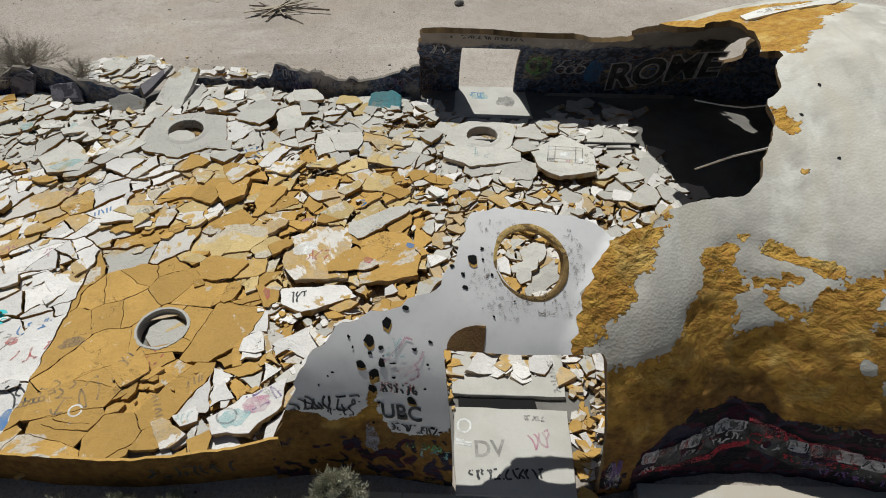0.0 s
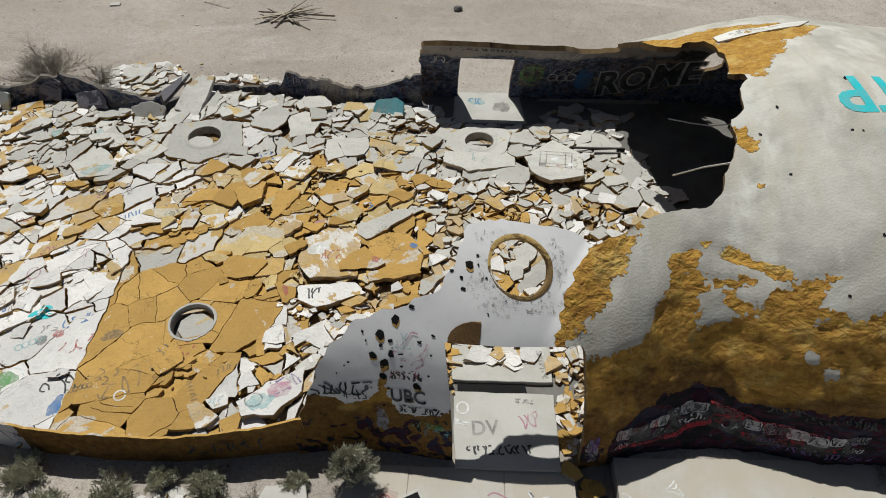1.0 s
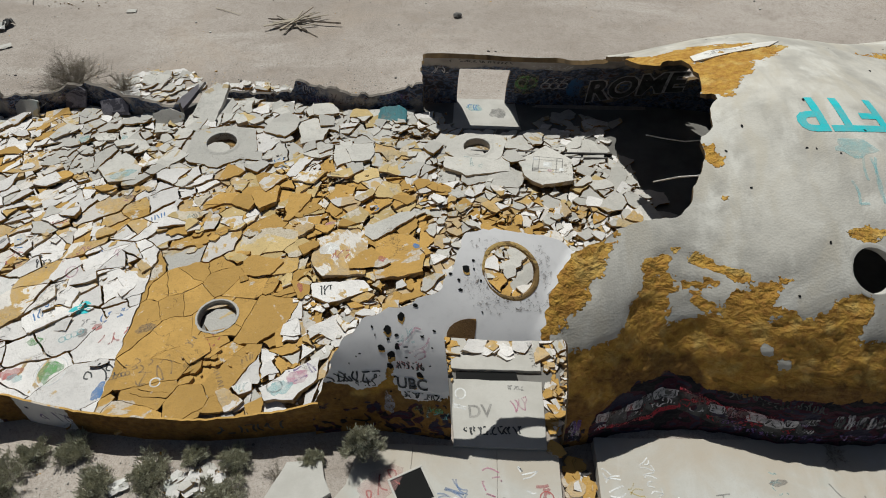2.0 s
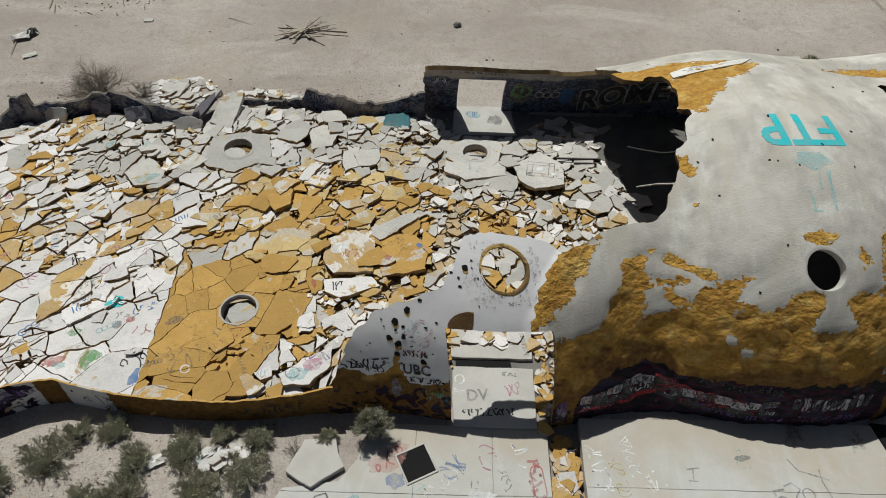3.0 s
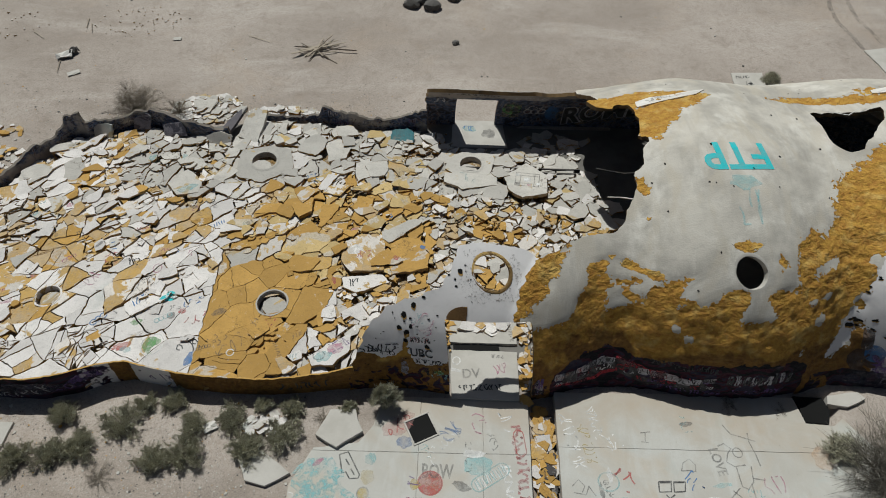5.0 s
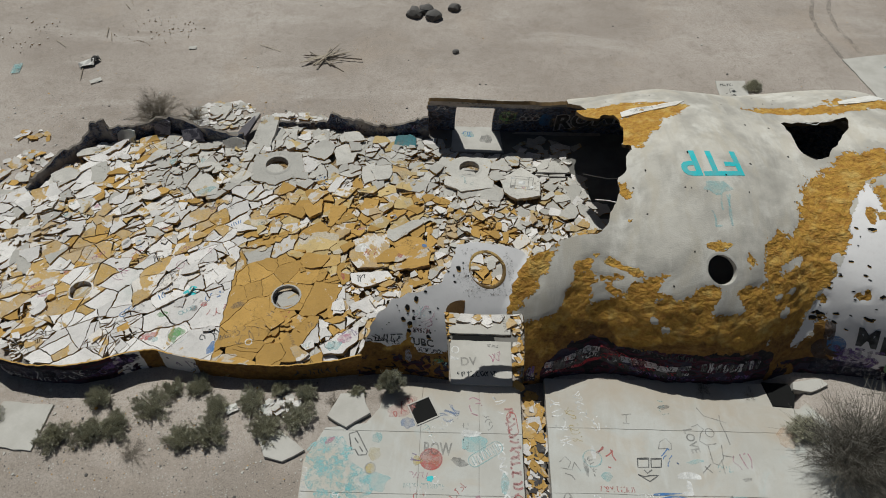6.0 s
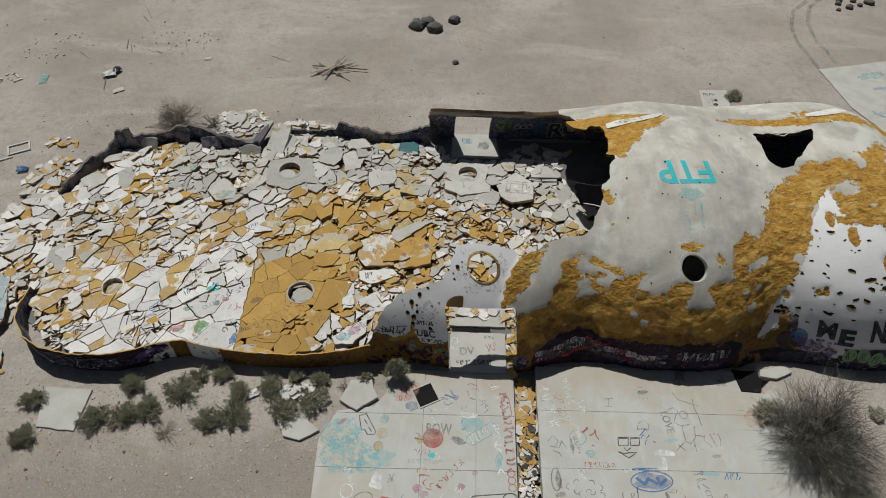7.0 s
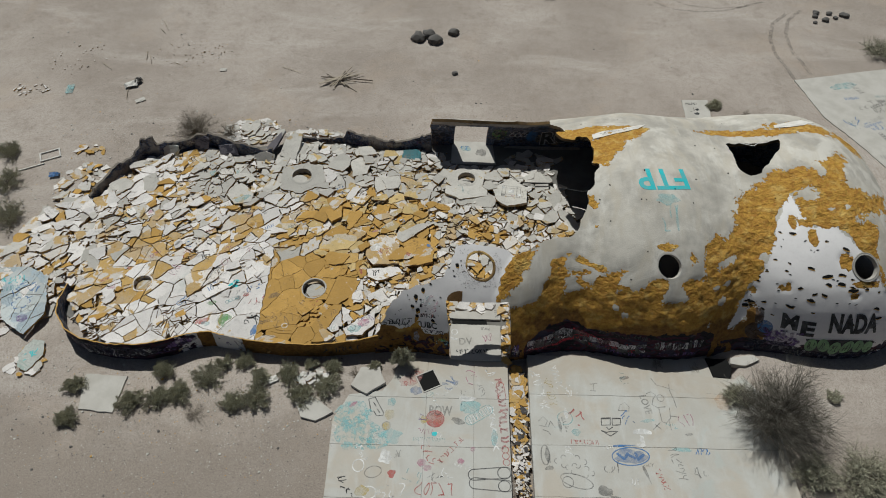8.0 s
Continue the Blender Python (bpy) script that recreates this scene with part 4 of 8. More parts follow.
def zone(x, y):
    """At a place of the heap: size of the pieces, stretch along the cracks, gap, tilt, the mix of skins, the share of hollows."""
    n = fbm(x * 0.35, y * 0.35, 9.0)
    hue = fbm(x * 0.55 + 0.25 * y, y * 0.55, 21.0)
    if polygon_distance((x, y), PANEL) < 0.0:
        return 1.4 + 0.9 * n, 1.35, 0.006, 0.9, ("ochre",), 0.0
    if crumbled(x, y):
        return 0.42 + 0.2 * n, 1.4, 0.04, 9, ("white", "white", "peeled", "ochre"), 0.2
    if any(math.hypot(x - a, y - b) < r * (1 + 0.4 * n) for a, b, r in PEELED_SPOTS):
        return 1.3, 1.4, 0.014, 2.0, ("peeled", "peeled", "ochre"), 0.02
    if polygon_distance((x, y), WHITE_SLABS) < 0.0:
        if x < -18.2 or -12.9 < x < -11.4 and y > 10.2:        # slivers and small plates beside the large ones
            return 0.95 + 0.5 * n, 2.0, 0.02, 3.5, ("white",) * 5 + ("peeled", "peeled"), 0.05
        return (1.85 if y < 11.5 else 1.25) + 0.8 * n, 1.5, 0.016, 1.9, ("white",) * 7 + ("peeled",), 0.02
    if polygon_distance((x, y), POCKET) < 0.0:
        return 0.6 + 0.2 * n, 1.3, 0.03, 8, ("white", "white", "grey", "peeled", "ochre"), 0.16
    if -16.5 < x and y > table(x, GREY_EDGE) + 0.5 * n:
        return 0.86 + 0.5 * n, 1.15, 0.026, 5, ("peeled", "pale", "grey", "grey") if hue > 0.42 else ("grey",) * 9 + ("white",), 0.09
    if polygon_distance((x, y), OCHRE_SLABS) < 0.0:
        return 0.9 + 0.5 * n, 1.3, 0.022, 4, ("peeled", "grey", "white") if hue > 0.36 else ("ochre", "ochre", "ochre", "pale", "pale", "peeled"), 0.09
    if x >= -2.5:
        return 0.47 + 0.18 * n, 1.2, 0.03, 9, ("ochre", "ochre", "peeled") if hue > 0.05 else ("peeled", "white", "grey", "grey"), 0.15
    if x < -18.5:
        return 0.8 + 0.35 * n, 1.35, 0.03, 7, ("ochre", "ochre", "peeled") if hue > 0.4 else ("white", "white", "grey", "peeled"), 0.15
    return 0.72 + 0.35 * n, 1.5, 0.025, 5, ("ochre", "ochre", "peeled") if hue > 0.3 else ("white", "white", "peeled", "white", "grey"), 0.1


RUBBLE = [(-26.3, 9.0), (-24.0, 8.0), (-22.0, 8.6), (-20.7, 10.5), (-20.2, 9.0), (-19.0, 7.5), (-16, 6.75), (-13, 7.4), (-10, 7.2), (-6, 7.2), (-3.6, 7.5), (-2.9, 8.4), (0.3, 9.2), (0.3, 11.1), (3.1, 11.1), (3.2, 7.6), (4.0, 8.2),
          (5.0, 10.0), (8.2, 13.2), (8.3, 16.4), (7.6, 18.8), (6.6, 20.3), (3.4, 21.5), (2.9, 21.2), (0.0, 21.2), (-0.5, 22.3), (-2.3, 22.5), (-4, 22.3), (-7, 22.9), (-10.8, 23.0), (-11.6, 21.3), (-14, 21.6), (-16.2, 22.2), (-18.3, 21.5), (-20.2, 21.1), (-21.6, 18.6), (-22.1, 17.4), (-24, 18.0), (-25.2, 15.5), (-26.6, 12)]


def bed(x, y):
    """Height of the heap under the pieces."""
    d = -polygon_distance((x, y), RUBBLE)
    h = 0.22 + 0.12 * fbm(x * 0.4, y * 0.4, 3.0) + 0.05 * fbm(x * 1.6, y * 1.6, 6.0)
    if x < -21.0:
        h *= 0.75
    if x > 4.5 and y > 19.3:
        h *= 0.5
    return max(-0.1, min(1.0, d / 0.8) * h)


def build_bed(parent):
    xs, ys = np.arange(-26.8, 8.0, 0.22), np.arange(6.4, 23.4, 0.22)
    verts, faces, ids = [], [], {}
    for i, x in enumerate(xs):
        for j, y in enumerate(ys):
            d = polygon_distance((x, y), RUBBLE)
            if d < 0.25:
                ids[i, j] = len(verts)
                verts.append((x, y, bed(x, y) + 0.05 * fbm(x * 4, y * 4, 1.0) - 0.12))
    for (i, j), a in ids.items():
        q = [ids.get(k) for k in ((i + 1, j), (i + 1, j + 1), (i, j + 1))]
        if None not in q:
            faces.append((a, *q))
    ob = mesh_part("dust_bed", verts, faces, M_BED, parent, "crumbled foam and dust under the slabs")
    ob.location = -parent.location


def shatter(poly, r, size_at, depth=0):
    """Breaks an outline into shards by straight cracks, the longer ones along the slant."""
    c = middle(poly)
    size, stretch = size_at(*c)
    al = [p[0] * math.cos(SLANT) + p[1] * math.sin(SLANT) for p in poly]
    ac = [p[1] * math.cos(SLANT) - p[0] * math.sin(SLANT) for p in poly]
    if depth > 9 or area_of(poly) < size * size * r.choice((0.25, 0.5, 0.8, 1.2, 2.0)):
        return [poly]
    loose = 0.25 if stretch > 1.45 else 0.5
    along = (max(ac) - min(ac)) * stretch * r.uniform(0.8, 1.25) > max(al) - min(al)
    t = SLANT + (0.0 if along else 1.5708) + r.gauss(0, loose)
    at = (c[0] + r.uniform(-0.22, 0.22) * size, c[1] + r.uniform(-0.22, 0.22) * size)
    out = []
    for side in cut(poly, at, (math.cos(t), math.sin(t))):
        if len(side) >= 3 and area_of(side) > 0.006:
            out += shatter(side, r, size_at, depth + 1)
    return out


def clip(poly, c, n):
    """The part of a convex outline on the near side of a line through c with normal n."""
    out = []
    for p, q in zip(poly, poly[1:] + poly[:1]):
        a, b = (p[0] - c[0]) * n[0] + (p[1] - c[1]) * n[1], (q[0] - c[0]) * n[0] + (q[1] - c[1]) * n[1]
        if a <= 0:
            out.append(p)
        if a * b < 0:
            k = a / (a - b)
            out.append((p[0] + (q[0] - p[0]) * k, p[1] + (q[1] - p[1]) * k))
    return out


def mosaic(box, r, tries):
    """Breaks the whole floor into fitting shards: cells round random points, longer along the slant where the zone asks it."""
    x0, y0, x1, y1 = box
    pts, size, way = [], [], []
    cs, sn = math.cos(SLANT), math.sin(SLANT)
    grid = np.zeros((tries, 2))
    n = 0
    for k in range(tries):
        x, y = r.uniform(x0, x1), r.uniform(y0, y1)
        if polygon_distance((x, y), RUBBLE) > 0.7:
            continue
        z = zone(x, y)
        s = z[0] * r.choice((0.9, 1.2, 1.5, 1.8, 2.1))
        if n:
            d = grid[:n] - (x, y)
            al, ac = (d[:, 0] * cs + d[:, 1] * sn) / z[1], (d[:, 1] * cs - d[:, 0] * sn) * z[1] ** 0.5
            if (al * al + ac * ac).min() < (0.78 * s) ** 2:
                continue
        grid[n] = x, y
        n += 1
        pts.append((x, y)), size.append(s), way.append(z[1])
    cells = []
    for i, (x, y) in enumerate(pts):
        reach = 3.2 * max(size[i], 0.9) * way[i]
        size_now, way_now = zone(x, y)[0] * 0.92, way[i]
        d = grid[:n] - (x, y)
        near = [int(j) for j in np.argsort((d * d).sum(1))[1:46] if (d[j] ** 2).sum() < (2 * reach) ** 2]
        poly = [(x - reach, y - reach), (x + reach, y - reach), (x + reach, y + reach), (x - reach, y + reach)]
        for j in near:
            k = (way[i] + way[j]) / 2
            dx, dy = pts[j][0] - x, pts[j][1] - y
            al, ac = (dx * cs + dy * sn) / k ** 2, (dy * cs - dx * sn) * k
            f = size[i] / (size[i] + size[j])
            f = 0.5 + 0.6 * (f - 0.5)
            poly = clip(poly, (x + dx * f, y + dy * f), (al * cs - ac * sn, al * sn + ac * cs))
            if len(poly) < 3:
                break
        if len(poly) >= 3 and area_of(poly) > 0.01:
            shards = [poly]
            if y < 13.2 and abs(x + 9.9) < 3.0:               # the straight old joint along the panel
                shards = [q for q in cut(poly, (-9.93, 10.0), (-0.02, 1.0)) if len(q) > 2]
            for a, b, rad, w, skin in RINGS:                  # no shard reaches round a window
                if polygon_distance((a, b), poly) < 0.05:
                    shards = [q for p in shards for q in cut(p, (a, b), (0.5, 0.9)) if len(q) > 2]
                    shards = [q for p in shards for q in cut(p, (a, b), (0.9, -0.4)) if len(q) > 2]
            for a, b, rad in CHIPS:
                if polygon_distance((a, b), poly) < 0.05:
                    shards = [q for p in shards for q in cut(p, (a, b), (1.0, -0.1)) if len(q) > 2]
            for q in shards:
                cells += [p for p in shatter(q, r, lambda u, v: (size_now * (1.5 if zone(x, y)[3] < 1 else 1.0), way_now))]
    return cells


def crumple(x, y):
    """The uneven run of the cracks; calm beside the round windows."""
    p = Vector((fbm(x * 0.9, y * 0.9, 4.4), fbm(x * 0.9, y * 0.9, 14.4))) * 0.08
    p += Vector((fbm(x * 2.7, y * 2.7, 6.4), fbm(x * 2.7, y * 2.7, 16.4))) * 0.07
    near = min(math.hypot(x - a, y - b) / rad for a, b, rad, w, skin in RINGS)
    return p * max(0.0, min(1.0, (near - 1.0) / 0.8))


def plate_outline(poly, gap, holes):
    """A cell's outline along uneven cracks, drawn in by the gap and kept off the round windows."""
    pts = []
    for p, q in zip(poly, poly[1:] + poly[:1]):
        m = max(1, int(math.hypot(q[0] - p[0], q[1] - p[1]) / 0.13))
        for k in range(m):
            v = Vector((p[0] + (q[0] - p[0]) * k / m, p[1] + (q[1] - p[1]) * k / m))
            pts.append(v + crumple(v.x, v.y))
    out = []
    n = len(pts)
    for k in range(n):
        t = pts[(k + 1) % n] - pts[k - 1]
        if t.length < 1e-4:
            continue
        out.append(pts[k] + Vector((-t.y, t.x)).normalized() * gap)
    for a, b, rad in holes:
        c = Vector((a, b))
        if min((p - c).length for p in out) > rad:
            continue
        pushed = [(c + (p - c).normalized() * rad, True) if (p - c).length < rad else (p, False) for p in out]
        out = []
        for (p, inside), (q, next_inside) in zip(pushed, pushed[1:] + pushed[:1]):
            out.append(p)
            if inside and next_inside:                        # follow the round edge
                t0, t1 = math.atan2(p.y - b, p.x - a), math.atan2(q.y - b, q.x - a)
                turn = (t1 - t0 + math.pi) % (2 * math.pi) - math.pi
                m = int(abs(turn) / 0.2)
                out += [c + Vector((math.cos(t0 + turn * i / (m + 1)), math.sin(t0 + turn * i / (m + 1)))) * rad for i in range(1, m + 1)]
    return out


def plate_mesh(pts, c, z, thick, tilt, turn, r):
    """One broken slab: top with a worn lip, uneven sides, underside."""
    m = len(pts)
    c = Vector(c)
    rot = Euler((radians(tilt) * math.cos(turn), radians(tilt) * math.sin(turn), 0)).to_matrix()
    bow = r.uniform(-0.02, 0.03)
    verts = []
    for ring in range(3):
        for k, p in enumerate(pts):
            d = p - c
            l = max(0.05, d.length)
            if ring == 0:
                q, h = d * (1 - min(0.3, 0.006 / l)), -bow * l * l
            elif ring == 1:
                q, h = d, -0.008 - bow * l * l + 0.005 * math.sin(k * 2.7)
            else:
                q, h = d * (1 - min(0.3, r.uniform(-0.03, 0.07) / l)), -thick * r.uniform(0.85, 1.1) - bow * l * l
            w = rot @ Vector((q.x, q.y, h))
            verts.append(Vector((c.x + w.x, c.y + w.y, z + w.z)))
    faces, index = [list(range(m)), list(range(3 * m - 1, 2 * m - 1, -1))], [0, 1]
    for k in range(m):
        j = (k + 1) % m
        faces.append([k, m + k, m + j, j]), index.append(0)
        faces.append([m + k, 2 * m + k, 2 * m + j, m + j]), index.append(1)
    return verts, faces, index


def piece_mesh(poly, centre, z, thick, tilt, turn, gap, r):
    """A small loose shard of any outline."""
    return plate_mesh(plate_outline(poly, gap, ()), centre, z, thick, tilt, turn, r)


def chunk(x, y, size, r, way=0.6):
    """Outline of a loose angular shard."""
    m = r.randint(4, 6)
    t0, turn, stretch = r.uniform(0, 6.28), r.gauss(way, 0.6), r.uniform(0.45, 0.9)
    poly = []
    for q in range(m):
        t = t0 + 6.283 * (q + r.uniform(-0.28, 0.28)) / m
        px, py = size * math.cos(t), size * stretch * math.sin(t)
        poly.append((x + px * math.cos(turn) - py * math.sin(turn), y + px * math.sin(turn) + py * math.cos(turn)))
    return poly


# round windows in the fallen slabs: place, outer and inner radius of the collar, skin
RINGS = [(-7.3, 10.87, 0.69, 0.61, "ochre"), (-16.87, 10.85, 0.58, 0.5, "peeled"), (-9.45, 19.55, 0.9, 0.6, "grey"), (1.05, 19.72, 0.8, 0.54, "grey")]

CHIPS = [(-9.24, 8.0, 0.15), (-9.0, 8.12, 0.12), (-7.8, 9.12, 0.1), (-7.5, 9.12, 0.1)]                 # small holes broken through the slabs

# large panels that came down whole: outline, skin, height, tilt
PLATES = [([(-2.54, 14.87), (-1.36, 14.8), (-0.73, 13.99), (-0.77, 12.89), (-1.38, 12.69), (-2.44, 12.54)], "ochre", 0.44, 4), ([(-4.69, 14.4), (-3.88, 15.01), (-2.83, 14.86), (-2.75, 12.75), (-4.2, 12.65), (-4.78, 13.28)], "peeled", 0.43, 3),
          ([(-4.51, 12.4), (-2.79, 12.6), (-2.46, 12.12), (-3.79, 11.5), (-4.36, 11.65)], "white", 0.42, 6), ([(2.67, 18.82), (3.81, 20.0), (4.87, 18.91), (4.74, 17.6), (3.56, 17.26), (2.96, 17.74)], "grey", 0.55, 6),
          ([(-13.84, 17.7), (-13.2, 18.84), (-12.19, 18.0), (-12.19, 17.12), (-13.18, 16.9)], "grey", 0.46, 5), ([(-6.65, 20.99), (-5.92, 21.6), (-5.15, 20.81), (-5.36, 19.85), (-6.13, 19.6)], "grey", 0.46, 4),
          ([(-7.53, 16.47), (-7.21, 17.32), (-6.55, 17.01), (-6.41, 16.1), (-6.95, 15.68)], "ochre", 0.5, 6), ([(-0.3, 19.0), (2.4, 19.2), (2.3, 18.2), (0.6, 17.8), (-0.2, 18.3)], "grey", 0.5, 4),
          ([(-5.36, 8.24), (-4.69, 8.94), (-3.72, 9.45), (-3.69, 8.68), (-4.32, 8.0), (-5.04, 7.83)], "white", 0.46, 4), ([(-6.24, 8.35), (-5.75, 8.67), (-5.59, 8.16), (-5.93, 8.01)], "white", 0.42, 5)]


def build_rubble():
    heap = empty("rubble_heap", (-8, 14, 0), "fallen roof slabs, white, grey and ochre, spread over the floor", "rubble")
    build_bed(heap)
    r = random.Random(11)
    whole, rest = [], {}
    flat = [(a, b, rad * 0.93) for a, b, rad, w, s in RINGS if s != "grey"] + CHIPS
    slabs = [(a, b, rad * 1.35) for a, b, rad, w, s in RINGS if s == "grey"]
    for poly in mosaic((-26.9, 6.4, 8.0, 23.4), r, 16000):
        cx, cy = middle(poly)
        size, stretch, gap, tilt, skins, hollow = zone(cx, cy)
        calm = size > 1.1 and tilt < 2.5
        lost = fbm(cx * 0.75, cy * 0.75, 31.0) > 0.75 - 2.2 * hollow and r.random() < 0.75
        if (lost and not calm) or any(math.hypot(cx - a, cy - b) < q for a, b, q in slabs):
            continue
        if any(polygon_distance((cx, cy), q) < 0.05 for q, sk, z, t in PLATES):
            continue
        edge = polygon_distance((cx, cy), RUBBLE)
        if edge > -0.05 and (cx < -20.5 or cx > 3 or edge > 0.3):
            continue
        proud = not calm and r.random() < 0.22                  # some plates have slid over their neighbours
        pts = plate_outline(poly, (-0.07 if proud else gap * r.uniform(0.4, 2.2)), flat)
        held = []
        for p in pts:                                         # pieces stay behind the wall stubs
            for q in range(14):
                if polygon_distance(p, RUBBLE) < (0.0 if p.y < 9.5 or p.y > 20.5 else 0.35):
                    break
                p = p + (Vector((cx, cy)) - p) * 0.12
            held.append(p)
        if len(held) < 4:
            continue
        c = sum(held, Vector((0, 0))) / len(held)
        area = area_of([tuple(p) for p in held])
        if calm:
            z, lean, thick = 0.38 + 0.07 * fbm(c.x * 0.3, c.y * 0.3, 2.0) + r.uniform(-0.02, 0.035), r.uniform(0, tilt), r.uniform(0.1, 0.16)
            if skins == ("ochre",):
                z = 0.395 + 0.03 * fbm(c.x * 0.3, c.y * 0.3, 2.0) + r.uniform(-0.006, 0.006)
        else:
            z = bed(c.x, c.y) + r.uniform(0.06, 0.24) + (0.08 if proud else 0.0)
            lean, thick = (2.0 if proud else 0.0) + r.uniform(0, tilt) * min(1.0, 0.8 / math.sqrt(area + 0.01)), r.uniform(0.07, 0.17)
        item = (*plate_mesh(held, c, z, thick, lean, r.uniform(0, 6.28), r), r.choice(skins))
        if area > 0.3 and -17.8 < c.x < 4.6 and len(whole) < 280:
            whole.append((*item, (c.x, c.y, z)))
        else:
            rest.setdefault(item[3], []).append(item[:3])
    # broken bits: many in the hollows, few on the plates
    for k in range(17000):
        x, y = r.uniform(-26.6, 7.6), r.uniform(6.6, 23.0)
        size, stretch, gap, tilt, skins, hollow = zone(x, y)
        deep = fbm(x * 0.75, y * 0.75, 31.0) > 0.62 - 2.2 * hollow
        odds = 0.02 if size > 1.1 and tilt < 2 else 0.85 if deep else 0.4
        if r.random() > odds or polygon_distance((x, y), RUBBLE) > -0.2:
            continue
        if any(math.hypot(x - a, y - b) < rad * 1.5 for a, b, rad, w, s in RINGS) or any(polygon_distance((x, y), q) < 0.05 for q, sk, z, t in PLATES):
            continue
        s = r.choice((0.05, 0.06, 0.08, 0.1, 0.14, 0.19, 0.3)) * r.uniform(0.8, 1.25)
        z = bed(x, y) + (r.uniform(-0.05, 0.14) if deep else r.uniform(-0.02, 0.2))
        v = piece_mesh(chunk(x, y, s, r), (x, y), z, r.uniform(0.06, 0.14), r.uniform(2, 28 if deep else 14), r.uniform(0, 6.28), 0.0, r)
        rest.setdefault(r.choice((*skins, "ochre", "peeled", "white") if deep else skins), []).append(v)
    for poly, skin, z, tilt in PLATES:
        pts = plate_outline(poly, 0.0, ())
        c = sum(pts, Vector((0, 0))) / len(pts)
        whole.append((*plate_mesh(pts, c, z, 0.2, tilt, r.uniform(2.6, 3.6), r), skin, (c.x, c.y, z)))
    for v, f, ix, skin, c in whole:
        ob = mesh_part("slab_piece", [p - Vector(c) for p in v], f, [PIECE[skin, False], PIECE["foam", False]], heap, "", ix)
        ob.location = Vector(c) - heap.location
    for skin, items in rest.items():
        verts, faces, index = [], [], []
        for v, f, ix in items:
            o = len(verts)
            verts += v
            faces += [[o + q for q in face] for face in f]
            index += ix
        ob = mesh_part("debris", [p - heap.location for p in verts], faces, [PIECE[skin, True], PIECE["foam", True]], heap, "", index)
        tagged(ob, kind="stuff")
    for a, b, rad, w, skin in RINGS:
        verts, faces, index = [], [], []
        m = 48
        sides = [(1.05 * k + r.uniform(-0.3, 0.3), r.uniform(0.9, 1.25)) for k in range(6)]
        far = skin == "grey"
        z = 0.45 if far else 0.405
        for k in range(m):
            t = 6.2832 * k / m
            c, s = math.cos(t), math.sin(t)
            wide = rad * (1 + 0.04 * fbm(c * 3, s * 3, a))
            if far:
                wide = rad * 1.3 * min(q / max(0.3, math.cos(t - w0)) for w0, q in sides) * (1 + 0.05 * fbm(c * 5, s * 5, a))
            rim = 0.03 if far else 0.006
            for q, h in ((wide, -0.18), (wide, 0.0 if far else -0.004), (w * 1.3 if far else wide * 0.97, 0.0), (w * (1.12 + 0.07 * fbm(c * 4, s * 4, b)), rim), (w * 1.02, rim), (w, rim - 0.03), (w * 0.98, -0.3)):
                verts.append((q * c, q * s, h))
        for k in range(m):
            i, j = k * 7, (k + 1) % m * 7
            for q in range(6):
                faces.append((i + q, j + q, j + q + 1, i + q + 1))
                index.append(1 if q == 0 else 0 if q in (1, 2) and far else 2)
        ob = mesh_part("window_ring_slab", verts, faces, [PIECE[skin, False], PIECE["foam", False], PIECE["grey" if skin != "peeled" else "white", False]], heap, "fallen slab with a round window opening", index)
        ob.location = Vector((a, b, z)) - heap.location
        if far:
            ob.rotation_euler = (radians(r.uniform(-3, 3)), radians(r.uniform(-3, 3)), 0)
        dx = -0.12 if far else 0.08
        v, f, ix = piece_mesh([(a + dx + w * 0.85 * math.cos(q * 0.7), b - (0.3 if far else 0.05) + w * 0.8 * math.sin(q * 0.7)) for q in range(9)], (a + dx, b - 0.1), z - (0.1 if far else 0.2), 0.1, 5, 1.2, 0.0, r)
        mesh_part("slab_piece", [p - heap.location for p in v], f, [PIECE["grey", False], PIECE["foam", False]], heap, "", ix)


build_rubble()


# ---- plants ----
def twig(verts, faces, a, b, w0, w1):
    d = (b - a).normalized()
    s = d.orthogonal().normalized()
    t = d.cross(s)
    o = len(verts)
    for p, w in ((a, w0), (b, w1)):
        for k in range(3):
            verts.append(p + (s * math.cos(2.094 * k) + t * math.sin(2.094 * k)) * w)
    for k in range(3):
        j = (k + 1) % 3
        faces.append((o + k, o + j, o + 3 + j, o + 3 + k))


